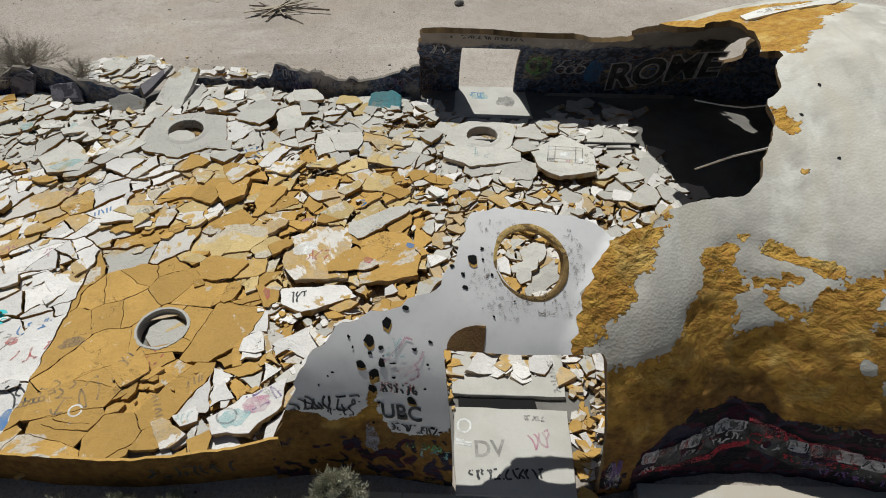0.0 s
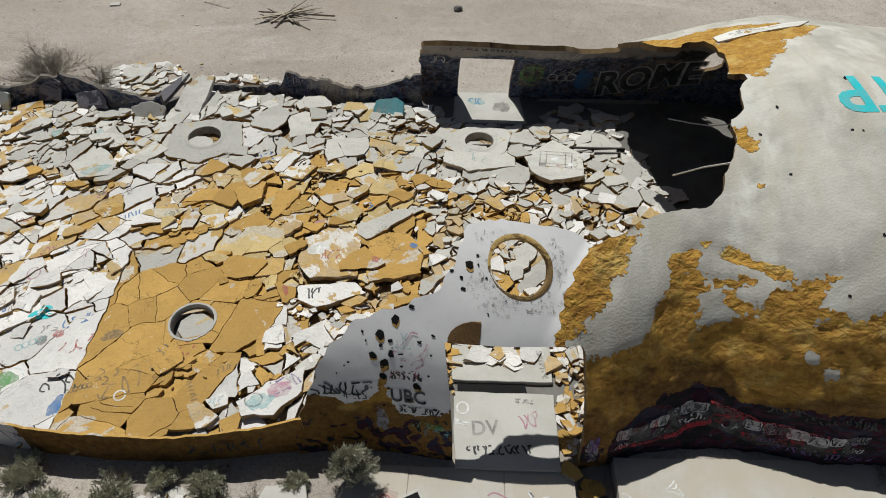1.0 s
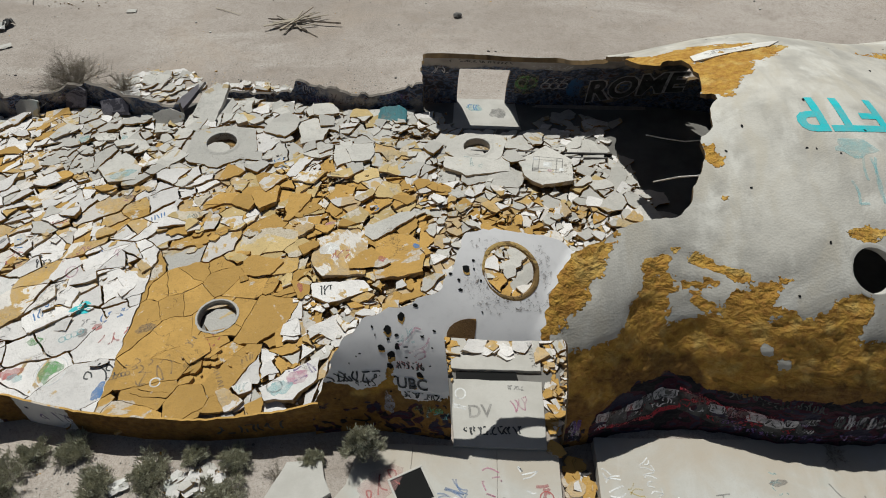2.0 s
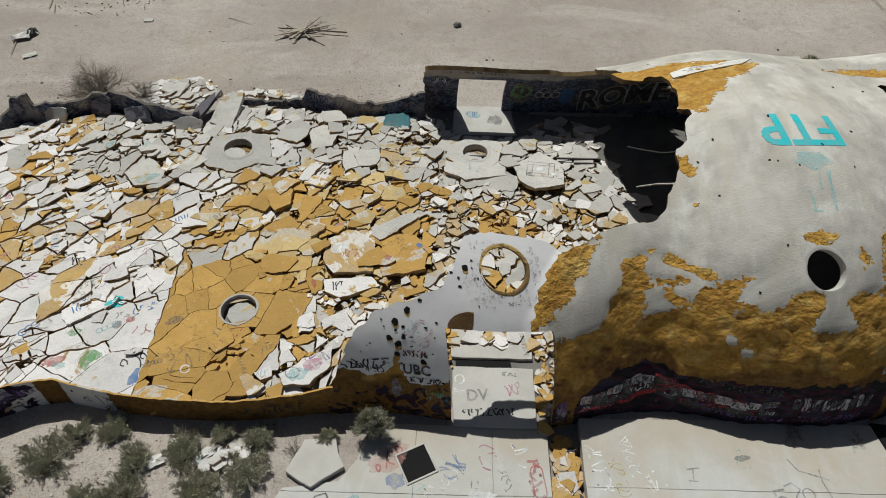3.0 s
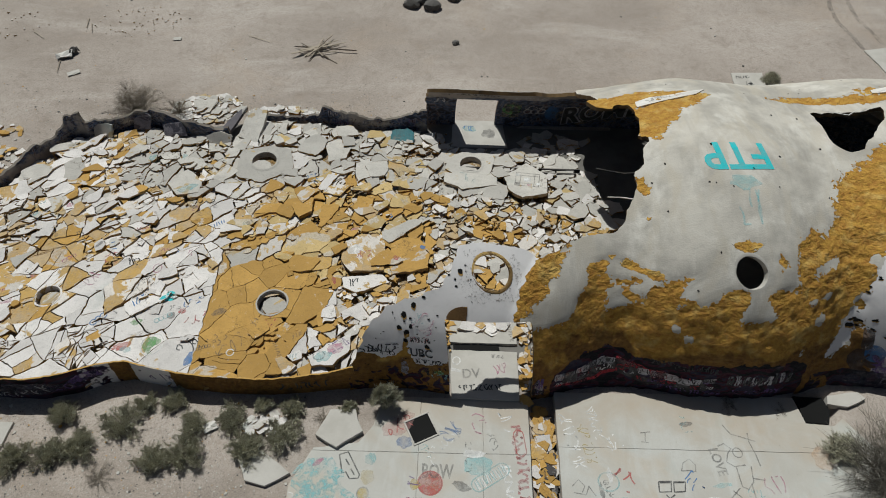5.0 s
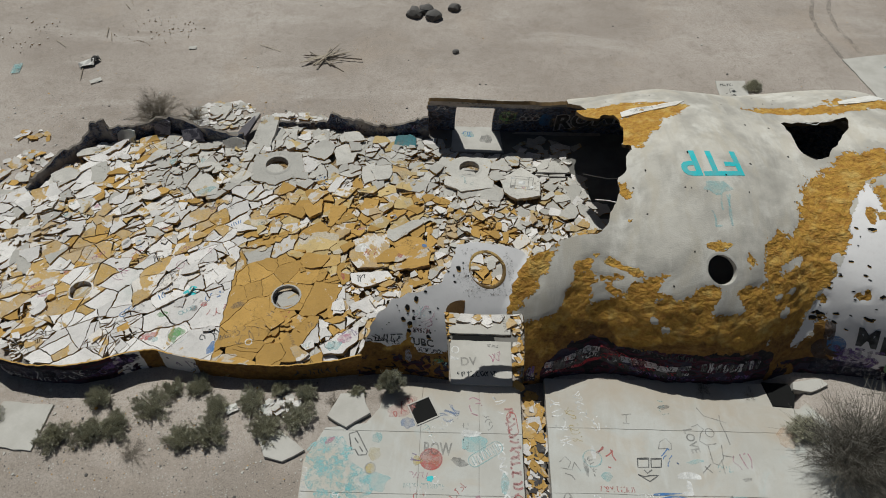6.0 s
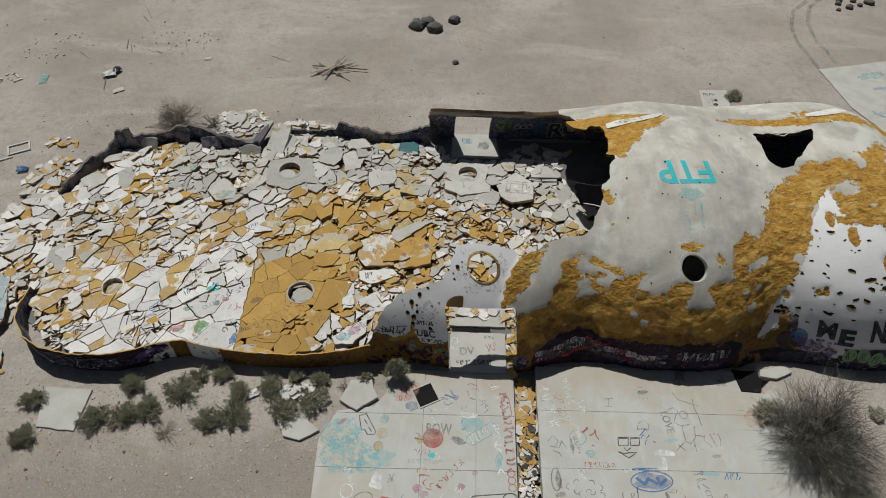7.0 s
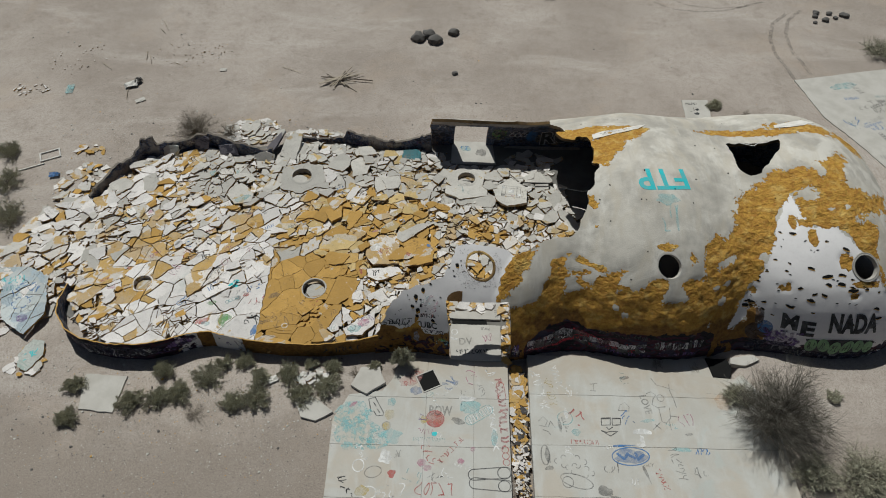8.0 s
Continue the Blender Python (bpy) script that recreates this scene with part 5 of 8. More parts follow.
def bush(place, radius, height, seed, leafy, label, stems=60):
    r = random.Random(seed)
    root = empty("bush", (place[0], place[1], ground_height(place[0], place[1]) - 0.03), label, "bush", "desert bushes")
    verts, faces, lv, lf = [], [], [], []
    groups = 6 if leafy else 10                               # limbs, each with its own fork of stems
    ends = []
    for k in range(stems):
        if k and k * groups // stems != (k - 1) * groups // stems:
            ends.append((len(verts), len(faces)))
        if k == 0 or (ends and ends[-1] == (len(verts), len(faces))):
            limb = r.uniform(0.6, 1.2)
        az, sp = (k * groups // stems + r.random()) * 6.283 / groups, r.uniform(0.1, 1.0) ** 0.6
        p = Vector((r.uniform(-0.08, 0.08), r.uniform(-0.08, 0.08), 0))
        end = Vector((math.cos(az) * sp * radius * limb, math.sin(az) * sp * radius * limb, height * (1.05 - 0.55 * sp * sp) * r.uniform(0.6, 1.05) * (0.5 + 0.5 * limb)))
        w = 0.009 + 0.004 * radius
        segs = 4
        for s in range(segs):
            f = (s + 1) / segs
            q = Vector((end.x * f, end.y * f, end.z * (1 - (1 - f) ** 1.6))) + Vector((r.uniform(-1, 1), r.uniform(-1, 1), r.uniform(-1, 1))) * 0.05 * radius
            twig(verts, faces, p, q, w * (1 - 0.8 * s / segs), w * (1 - 0.8 * (s + 1) / segs))
            if s > 0:
                for b in range(5):
                    d = Vector((r.uniform(-1, 1), r.uniform(-1, 1), r.uniform(-0.3, 1))).normalized() * radius * r.uniform(0.12, 0.32) + (q - p) * 0.6
                    twig(verts, faces, q, q + d, w * 0.3, w * 0.12)
                    if leafy:
                        for l in range(7):
                            c = q + d * r.uniform(0.3, 1.05) + Vector((r.uniform(-1, 1), r.uniform(-1, 1), r.uniform(-1, 1))) * 0.05
                            e = (d.normalized() * 0.7 + Vector((r.uniform(-0.6, 0.6), r.uniform(-0.6, 0.6), r.uniform(0.0, 0.9)))).normalized() * r.uniform(0.035, 0.085)
                            g = e.orthogonal().normalized() * 0.011
                            o = len(lv)
                            lv.extend((c - e, c + g, c + e, c - g))
                            lf.append((o, o + 1, o + 2, o + 3))
            p = q
    wood = M_TWIG if leafy else M_GREY_TWIG if radius > 2 else M_DRY
    for (v0, f0), (v1, f1) in zip([(0, 0)] + ends, ends + [(len(verts), len(faces))]):
        mesh_part("branch", verts[v0:v1], [[i - v0 for i in f] for f in faces[f0:f1]], wood, root)
    if leafy:
        mesh_part("crown", lv, lf, M_LEAF, root)
    return root


GREEN = "small olive-green creosote bush on the sand"
DRY = "bare grey-brown twiggy desert bush"
for k, (bx, by, br, bh, bn) in enumerate(((-18.28, 4.66, 0.62, 0.5, 40), (-18.03, 2.94, 0.66, 0.5, 46), (-15.28, 3.97, 0.72, 0.45, 42), (-14.13, 5.65, 0.72, 0.55, 44), (-13.93, 4.18, 0.86, 0.5, 46),
                                          (-12.99, 4.54, 0.74, 0.5, 42), (-11.79, 5.32, 0.84, 0.4, 40), (-10.21, 4.01, 0.7, 0.5, 44), (-9.09, 4.29, 0.7, 0.5, 44), (-9.13, 5.42, 0.66, 0.5, 40),
                                          (-7.81, 5.72, 0.62, 0.45, 38), (-6.98, 4.61, 0.8, 0.5, 46), (-5.79, 5.14, 0.7, 0.5, 42), (-2.12, 6.6, 0.52, 1.5, 90))):
    bush((bx, by), br * 0.92, bh * 0.85, 40 + k, 1, GREEN, bn)
for k, (bx, by, br, bn) in enumerate(((-10.1, 6.3, 0.5, 36), (-5.55, 6.25, 0.45, 34), (-3.5, 6.35, 0.32, 24), (-6.75, 6.3, 0.36, 26), (-11.2, 6.2, 0.4, 26))):
    bush((bx, by), br, 0.38, 90 + k, 1, "small olive-green bush against the foot of the wall", bn)
bush((-12.0, 3.4), 0.7, 0.2, 60, 0, DRY, 30)
bush((-4.4, 5.9), 0.4, 0.2, 61, 0, DRY, 24)
bush((19.4, 5.4), 0.38, 0.32, 52, 1, GREEN, 24)
bush((19.3, 1.4), 1.5, 1.1, 53, 1, GREEN, 90)
bush((20.9, 0.9), 1.3, 1.1, 73, 1, GREEN, 70)
bush((14.65, 5.3), 0.6, 0.55, 74, 1, "low brown-green bush crowded by a larger one", 60)
bush((17.1, 1.6), 1.0, 0.8, 75, 1, GREEN, 70)
bush((-17.4, 23.6), 1.75, 1.6, 54, 0, DRY, 130)
bush((-15.2, 23.7), 0.9, 0.8, 65, 0, DRY, 50)
bush((-26.6, 15.6), 1.17, 0.58, 55, 1, GREEN, 40)
bush((-28.2, 18.4), 1.06, 0.52, 56, 1, GREEN, 40)
bush((-29.2, 21.3), 0.96, 0.52, 57, 1, GREEN, 40)
bush((-27.4, 13.2), 0.85, 0.52, 58, 1, GREEN, 40)
bush((18.9, 28.2), 0.53, 0.34, 59, 1, GREEN, 60)
bush((33.4, 35.3), 1.39, 0.82, 60, 1, GREEN, 60)
bush((2.9, 42.9), 0.85, 0.40, 61, 1, GREEN, 60)
bush((8, 43), 0.74, 0.34, 62, 1, GREEN, 60)
bush((-31, 19.5), 0.96, 0.46, 63, 1, GREEN, 40)
bush((20.8, 27.2), 0.4, 0.4, 64, 0, DRY, 40)
bush((15.95, 3.95), 2.75, 2.7, 7, 0, "large bare grey-brown desert bush beside the slab", 340)


# ---- paint marks: writing that cannot be read is drawn as plain bars and wavy strokes ----
def strokes(kind, w, h, r):
    """Centre lines of a mark, w by h, round its middle; a width for each."""
    if kind == "scrawl":
        n = max(3, int(w / (h * 0.6)))
        out = []
        for k in range(n):
            x0, s = -w / 2 + w * k / n, w / n * 0.75
            for j in range(2):
                a, b = (x0 + s * r.choice((0, 0.5, 1)), h * r.choice((-0.5, 0.5))), (x0 + s * r.choice((0, 0.5, 1)), h * r.choice((-0.5, 0.0, 0.5)))
                bend = r.uniform(-0.6, 0.6) * s
                out.append([(a[0] + (b[0] - a[0]) * q / 5 + bend * math.sin(q * 0.628), a[1] + (b[1] - a[1]) * q / 5 + 0.4 * bend * math.sin(q * 0.628)) for q in range(6)])
        return out
    if kind == "hatch":
        n = max(4, int(w / 0.1))
        return [[(-w / 2 + w * (k + r.uniform(-0.4, 0.4)) / n, -h / 2 * r.uniform(0.6, 1.0)), (-w / 2 + w * (k + r.uniform(-0.3, 0.8)) / n, h / 2 * r.uniform(0.6, 1.0))] for k in range(n + 1)]
    if kind == "loops":
        n = max(3, int(w / h * 1.4))
        return [[(-w / 2 + w * (k + 0.5) / n + h * 0.42 * math.cos(q * 0.55), h * 0.45 * math.sin(q * 0.55)) for q in range(12)] for k in range(n)]
    if kind == "cloud":                                       # small bumps round an outline
        out = []
        for k in range(max(6, int((w + h) * 3.2))):
            t = 6.2832 * k / max(6, int((w + h) * 3.2))
            c = (w * 0.42 * math.cos(t), h * 0.42 * math.sin(t))
            out.append([(c[0] + 0.12 * math.cos(t + q), c[1] + 0.12 * math.sin(t + q)) for q in (-1.6, -1.0, -0.4, 0.2, 0.8, 1.4)])
        return out
    if kind == "pill":                                        # a long rounded outline
        x = w / 2 - h / 2
        right = [(x + h / 2 * math.cos(q * 0.314 - 1.5708), h / 2 * math.sin(q * 0.314 - 1.5708)) for q in range(11)]
        return [right + [(-a, -b) for a, b in right] + right[:1]]
    if kind == "squares":                                     # a pattern of tiles set in one another
        def box(x, y, a, b):
            return [(x - a, y - b), (x + a, y - b), (x + a, y + b), (x - a, y + b), (x - a, y - b)]
        return [box(0, 0, w / 2, h / 2), box(0, 0, w * 0.3, h * 0.3), box(-w * 0.4, h * 0.4, w * 0.1, h * 0.1), box(w * 0.4, -h * 0.4, w * 0.1, h * 0.1), box(w * 0.4, h * 0.4, w * 0.1, h * 0.1), box(-w * 0.4, -h * 0.4, w * 0.1, h * 0.1)]
    if kind == "ring":
        return [[(w / 2 * math.cos(q * 0.2618), h / 2 * math.sin(q * 0.2618)) for q in range(25)]]
    return []


def ribbon(verts, faces, line, width, put):
    """A flat stripe of paint along a line, laid on a surface by put(a, b)."""
    dense = []
    for p, q in zip(line, line[1:]):
        n = max(1, int(math.hypot(q[0] - p[0], q[1] - p[1]) / 0.15))
        dense += [(p[0] + (q[0] - p[0]) * k / n, p[1] + (q[1] - p[1]) * k / n) for k in range(n)]
    dense.append(line[-1])
    o = len(verts)
    for i, p in enumerate(dense):
        a, b = dense[max(0, i - 1)], dense[min(len(dense) - 1, i + 1)]
        dx, dy = b[0] - a[0], b[1] - a[1]
        l = math.hypot(dx, dy) or 1.0
        for s in (-0.5, 0.5):
            verts.append(put(p[0] - dy / l * width * s, p[1] + dx / l * width * s))
    for i in range(len(dense) - 1):
        faces.append((o + 2 * i, o + 2 * i + 2, o + 2 * i + 3, o + 2 * i + 1))


def patch(verts, faces, w, h, kind, r, put):
    """A filled blot of paint in rings, so that it can follow a curved surface."""
    n, seed = 22, r.uniform(0, 90)
    rings = 3
    o = len(verts)
    verts.append(put(0, 0))
    for k in range(1, rings + 1):
        for q in range(n):
            t = 6.2832 * q / n
            f = k / rings * (1 + (0.38 * fbm(math.cos(t) * 1.6 + seed, math.sin(t) * 1.6, 2.0) if kind == "blot" else 0))
            a, b = w / 2 * math.cos(t) * f, h / 2 * math.sin(t) * f
            if kind == "dome":
                b = max(b, -h * 0.18)
            if kind == "block":                               # squarish, with rounded corners
                m = max(abs(math.cos(t)), abs(math.sin(t))) ** 0.8
                a, b = a / m, b / m
            if kind == "spike":
                b *= max(0.05, 0.5 - a / w)
            if kind == "tri":
                b *= max(0.05, 0.7 + a / w)
            verts.append(put(a, b))
    for q in range(n):
        faces.append((o, o + 1 + q, o + 1 + (q + 1) % n))
        for k in range(rings - 1):
            i, j = o + 1 + k * n, o + 1 + (k + 1) * n
            faces.append((i + q, j + q, j + (q + 1) % n, i + (q + 1) % n))


def letters(verts, faces, text, w, h, put, bold=0.022):
    """Words in the built-in font, cut fine enough to follow a curved surface."""
    cu = bpy.data.curves.new("letters", "FONT")
    cu.body, cu.align_x, cu.align_y, cu.resolution_u, cu.offset = text, "CENTER", "CENTER", 3, bold
    ob = bpy.data.objects.new("letters", cu)
    me = ob.to_mesh()
    bm = bmesh.new()
    bm.from_mesh(me)
    ob.to_mesh_clear()
    bpy.data.objects.remove(ob)
    xs, ys = [v.co.x for v in bm.verts], [v.co.y for v in bm.verts]
    cx, cy, sx, sy = (min(xs) + max(xs)) / 2, (min(ys) + max(ys)) / 2, w / (max(xs) - min(xs)), h / (max(ys) - min(ys))
    for v in bm.verts:
        v.co = ((v.co.x - cx) * sx, (v.co.y - cy) * sy, 0)
    for axis, size in ((0, w), (1, h)):
        for k in range(1, int(size / 0.2)):
            n = Vector((axis == 0, axis == 1, 0))
            bmesh.ops.bisect_plane(bm, geom=bm.verts[:] + bm.edges[:] + bm.faces[:], plane_co=n * (-size / 2 + k * 0.2), plane_no=n)
    bmesh.ops.triangulate(bm, faces=bm.faces)
    o = len(verts)
    bm.verts.index_update()
    verts += [put(v.co.x, v.co.y) for v in bm.verts]
    faces += [tuple(o + v.index for v in f.verts) for f in bm.faces]
    bm.free()
    bpy.data.curves.remove(cu)


def make_mark(kind, w, h, colour, put, parent, width=None, text="", name="graffiti_mark", seed=0.0, bold=None):
    r = random.Random(str((kind, w, h, colour, text, seed)))
    verts, faces = [], []
    if kind == "text":
        letters(verts, faces, text, w, h, put, bold if bold is not None else 0.05 if "A" in text and len(text) == 4 or len(text) == 1 else 0.022)
    elif kind in ("blot", "dome", "spike", "tri", "block", "disc"):
        patch(verts, faces, w, h, kind, r, put)
    else:
        for line in strokes(kind, w, h, r):
            ribbon(verts, faces, line, width or (0.085 if colour == "bold_red" else min(0.055, 0.02 + 0.05 * h)), put)
    ob = mesh_part(name, verts, faces, INK[colour], parent)
    ob.location = -parent.location
    if kind in ("scrawl", "hatch", "loops", "text"):
        tagged(ob, "sprayed letters", kind="stuff")
    return ob


def flat_put(x, y, turn, z):
    c, s = math.cos(radians(turn)), math.sin(radians(turn))
    return lambda a, b: (x + a * c - b * s, y + a * s + b * c, z + 0.0008 * (x % 1.0))


PAVING = {ob.name: ob for ob in scene.objects if ob.name.startswith("pavement_")}
heap = next(ob for ob in scene.objects if ob.name == "rubble_heap")
MARK_COUNT = [0]


def paving_mark(kind, x, y, w, h, turn, colour, text=""):
    MARK_COUNT[0] += 1
    make_mark(kind, w, h, colour, flat_put(x, y, turn, 0.0725 + 0.0012 * (MARK_COUNT[0] % 5)), PAVING["pavement_1" if x < 3.8 else "pavement_2"], text=text, seed=x)


def doodle(colour, width, lines):
    """A drawing on the paving, line by line."""
    MARK_COUNT[0] += 1
    verts, faces = [], []
    slab = PAVING["pavement_1" if lines[0][0][0] < 3.8 else "pavement_2"]
    for line in lines:
        ribbon(verts, faces, line, width, flat_put(0.0, 0.0, 0.0, 0.0725 + 0.0012 * (MARK_COUNT[0] % 5)))
    ob = mesh_part("graffiti_mark", verts, faces, INK[colour], slab)
    ob.location = -slab.location


def settle(x, y):
    """Height of the top of the heap at a place."""
    d = bpy.context.evaluated_depsgraph_get()
    hit, place, *rest = scene.ray_cast(d, (x, y, 3.0), (0, 0, -1))
    return place.z if hit else 0.3


def heap_mark(kind, x, y, w, h, turn, colour, text=""):
    c, s = math.cos(radians(turn)), math.sin(radians(turn))

    def put(a, b):
        px, py = x + a * c - b * s, y + a * s + b * c
        return (px, py, settle(px, py) + 0.006)
    make_mark(kind, w, h, colour, put, heap, text=text, seed=x, width=0.045)


def skin_mark(kind, u, deg, w, h, colour, text="", flip=False, width=None, lift=0.012, turn=0.0):
    k = -1.0 if flip else 1.0
    c, s = math.cos(radians(turn)), math.sin(radians(turn))

    def put(a, b):
        a, b = a * c - b * s, a * s + b * c
        uu, dd = u + k * a, deg + k * b / 0.135
        f = skin_fields(uu, dd)
        p, n = outer(uu, dd, f[0], f[1])
        return p + n * lift
    make_mark(kind, w, h, colour, put, building, width, text, seed=u)


def inner_mark(kind, u, deg, w, h, colour, text="", width=None, lift=0.085, slope=0.0, bold=None):
    """On the inside of the far wall, read from the middle of the room."""
    def put(a, b):
        dd = deg - (b + slope * a) / 0.118
        n = dome_normal(u + a, dd)
        return dome(u + a, dd) - n * lift
    make_mark(kind, w, h, colour, put, building, width, text, seed=u, bold=bold)


paving_mark('blot', -4.3, 3.75, 1.9, 1.4, 0, 'splash')
paving_mark('blot', -4.0, 2.85, 2.0, 1.7, 0, 'splash')
paving_mark('blot', -3.0, 2.5, 1.2, 1.0, 0, 'splash')
paving_mark('blot', -2.3, 2.7, 0.9, 0.7, 0, 'faint_cyan')
paving_mark('blot', 1.4, 4.3, 1.1, 0.8, 0, 'faint_cyan')
paving_mark('blot', -3.56, 2.26, 0.54, 0.56, 0, 'splash')
paving_mark('blot', -2.46, 4.4, 0.45, 0.42, 0, 'pale_cyan')
paving_mark('disc', -2.61, 3.17, 0.36, 0.4, 0, 'yellow')
paving_mark('ring', -2.61, 3.17, 0.4, 0.44, 0, 'grey')
paving_mark('blot', -2.5, 3.75, 0.5, 0.5, 0, 'pale_yellow')
paving_mark('disc', -0.28, 3.62, 0.86, 0.84, 0, 'red')
paving_mark('ring', -0.28, 3.62, 0.86, 0.84, 0, 'red')
paving_mark('tri', -0.78, 3.55, 0.4, 0.5, 180, 'yellow')
paving_mark('scrawl', -0.85, 3.7, 0.35, 0.4, 80, 'violet')
paving_mark('scrawl', -0.22, 3.62, 0.6, 0.5, 85, 'yellow')
paving_mark('text', -0.02, 4.05, 1.13, 0.54, 0, 'grey', 'BOW')
paving_mark('scrawl', -0.29, 4.61, 0.7, 0.24, -90, 'white')
paving_mark('pill', 1.85, 3.9, 1.5, 0.5, 33, 'pale_cyan')
paving_mark('hatch', 1.85, 3.9, 1.2, 0.42, 33, 'pale_cyan')
paving_mark('hatch', 1.85, 3.9, 1.2, 0.42, 33, 'white')
paving_mark('text', 2.5, 3.25, 2.35, 0.39, -84, 'white', 'JKNACK')
paving_mark('scrawl', 2.92, 5.0, 1.7, 0.34, -82, 'bold_red')
paving_mark('pill', 2.95, 5.2, 1.0, 0.36, -82, 'red')
paving_mark('scrawl', 3.05, 3.2, 1.9, 0.36, -86, 'bold_red')
paving_mark('loops', 3.1, 1.9, 0.9, 0.36, -86, 'red')
paving_mark('scrawl', 0.5, 2.09, 1.67, 0.24, 50, 'red')
paving_mark('blot', -2.54, 1.65, 0.62, 0.7, 0, 'white')
paving_mark('ring', -3.73, 1.21, 0.52, 0.57, 0, 'white')
paving_mark('blot', -0.82, 1.45, 0.42, 0.36, 0, 'pink')
paving_mark('blot', -0.54, 1.22, 0.36, 0.31, 0, 'pink')
paving_mark('blot', -2.16, 0.9, 0.34, 0.36, 0, 'red')
paving_mark('blot', 1.56, 2.18, 0.24, 0.24, 0, 'pink')
paving_mark('pill', 2.35, 1.05, 2.0, 0.5, 6, 'dark_grey')
paving_mark('pill', 2.4, 0.55, 2.0, 0.5, -3, 'dark_grey')
paving_mark('ring', 3.0, 1.1, 0.6, 0.55, 0, 'dark_grey')
paving_mark('ring', 3.0, 0.5, 0.55, 0.5, 0, 'dark_grey')
paving_mark('scrawl', -0.16, 0.26, 1.75, 0.55, 0, 'red')
paving_mark('scrawl', -4.23, 0.21, 1.25, 0.35, -65, 'black')
paving_mark('scrawl', 1.49, 5.78, 0.95, 0.45, -80, 'pink')
paving_mark('scrawl', 2.52, 6.04, 0.95, 0.45, -75, 'white')
paving_mark('scrawl', 0.45, 5.62, 0.8, 0.5, 55, 'faded_blue')
paving_mark('scrawl', 0.45, 5.6, 0.8, 0.5, 40, 'faded_blue')
paving_mark('scrawl', -1.55, 5.75, 1.1, 0.5, 30, 'red')
paving_mark('blot', -1.55, 5.75, 1.3, 0.7, 30, 'pale_red')
paving_mark('blot', -1.3, 5.1, 0.6, 0.45, 20, 'faded_blue')
paving_mark('scrawl', -5.1, 2.57, 1.19, 0.17, -88, 'white')
paving_mark('scrawl', 1.97, 5.21, 0.67, 0.25, -70, 'grey')
paving_mark('scrawl', -0.5, 2.57, 1.56, 0.17, 0, 'pale_cyan')
paving_mark('blot', -0.28, 2.86, 0.27, 0.22, 0, 'cyan')
paving_mark('ring', -0.08, 2.81, 0.23, 0.28, 0, 'white')
paving_mark('scrawl', -2.97, 2.56, 0.68, 0.2, -65, 'white')
paving_mark('scrawl', -3.65, 1.85, 0.81, 0.27, -60, 'white')
paving_mark('scrawl', -1.98, 1.83, 0.43, 0.32, 10, 'grey')
paving_mark('scrawl', 0.35, 1.02, 0.73, 0.42, 0, 'white')
paving_mark('blot', 0.99, 1.57, 0.31, 0.26, 0, 'pink')
paving_mark('scrawl', 1.07, 4.6, 1.12, 0.18, -88, 'grey')
paving_mark('blot', 2.58, 2.77, 0.32, 0.84, 0, 'pale_cyan')
paving_mark('scrawl', -0.47, 1.81, 1.08, 0.38, -60, 'red')
paving_mark('scrawl', -1.2, 0.83, 0.78, 0.52, -20, 'pale_cyan')
paving_mark('ring', -3.02, 0.94, 0.78, 0.52, 15, 'grey')
paving_mark('scrawl', -1.92, 0.14, 1.2, 0.55, 10, 'white')
paving_mark('ring', -3.13, -0.0, 0.68, 0.55, 0, 'white')
paving_mark('blot', -3.44, 0.08, 0.65, 0.47, 0, 'yellow')
paving_mark('scrawl', -0.21, 0.79, 0.52, 0.36, -30, 'grey')
paving_mark('scrawl', 4.88, 5.35, 2.18, 0.43, -78, 'white')
paving_mark('scrawl', 5.41, 5.25, 1.57, 0.37, -80, 'yellow')
paving_mark('scrawl', 5.78, 6.07, 1.33, 0.32, -75, 'white')
paving_mark('scrawl', 6.4, 5.35, 0.62, 0.5, 30, 'white')
paving_mark('scrawl', 8.99, 4.01, 0.67, 0.41, -65, 'blue')
paving_mark('dome', 9.67, 3.28, 0.92, 0.41, 0, 'white')
paving_mark('blot', 9.61, 2.92, 0.22, 0.45, 0, 'white')
paving_mark('blot', 9.49, 2.66, 0.43, 0.17, 0, 'white')
paving_mark('blot', 8.93, 2.1, 1.5, 0.62, 4, 'faded_blue')      # the bold blue word
for bx, turn in ((8.45, 50), (8.72, -35), (8.98, 60), (9.22, 15), (9.42, -50)):
    paving_mark('block', bx, 2.1, 0.13, 0.42, turn, 'blue')
paving_mark('ring', 8.93, 2.1, 1.75, 0.85, 4, 'blue')
paving_mark('spike', 8.8, 2.62, 1.3, 0.16, 4, 'blue')
paving_mark('spike', 9.57, 1.23, 0.94, 0.23, -72, 'grey')
paving_mark('text', 10.07, 4.75, 1.01, 0.37, -80, 'grey', 'LOVE')
paving_mark('ring', 10.85, 5.12, 0.34, 0.36, 20, 'grey')
paving_mark('cloud', 6.1, 1.75, 1.5, 0.5, 0, 'grey')
paving_mark('cloud', 6.5, 1.35, 1.3, 0.4, -12, 'grey')
paving_mark('ring', 6.3, 0.85, 1.5, 0.6, -15, 'grey')
paving_mark('ring', 5.9, 0.8, 0.5, 0.5, 0, 'grey')
paving_mark('blot', 7.56, 0.44, 0.68, 0.45, 0, 'grey')
paving_mark('scrawl', 6.86, 2.71, 1.3, 0.19, 0, 'red')
paving_mark('scrawl', 10.23, 1.04, 1.04, 0.23, -70, 'red')
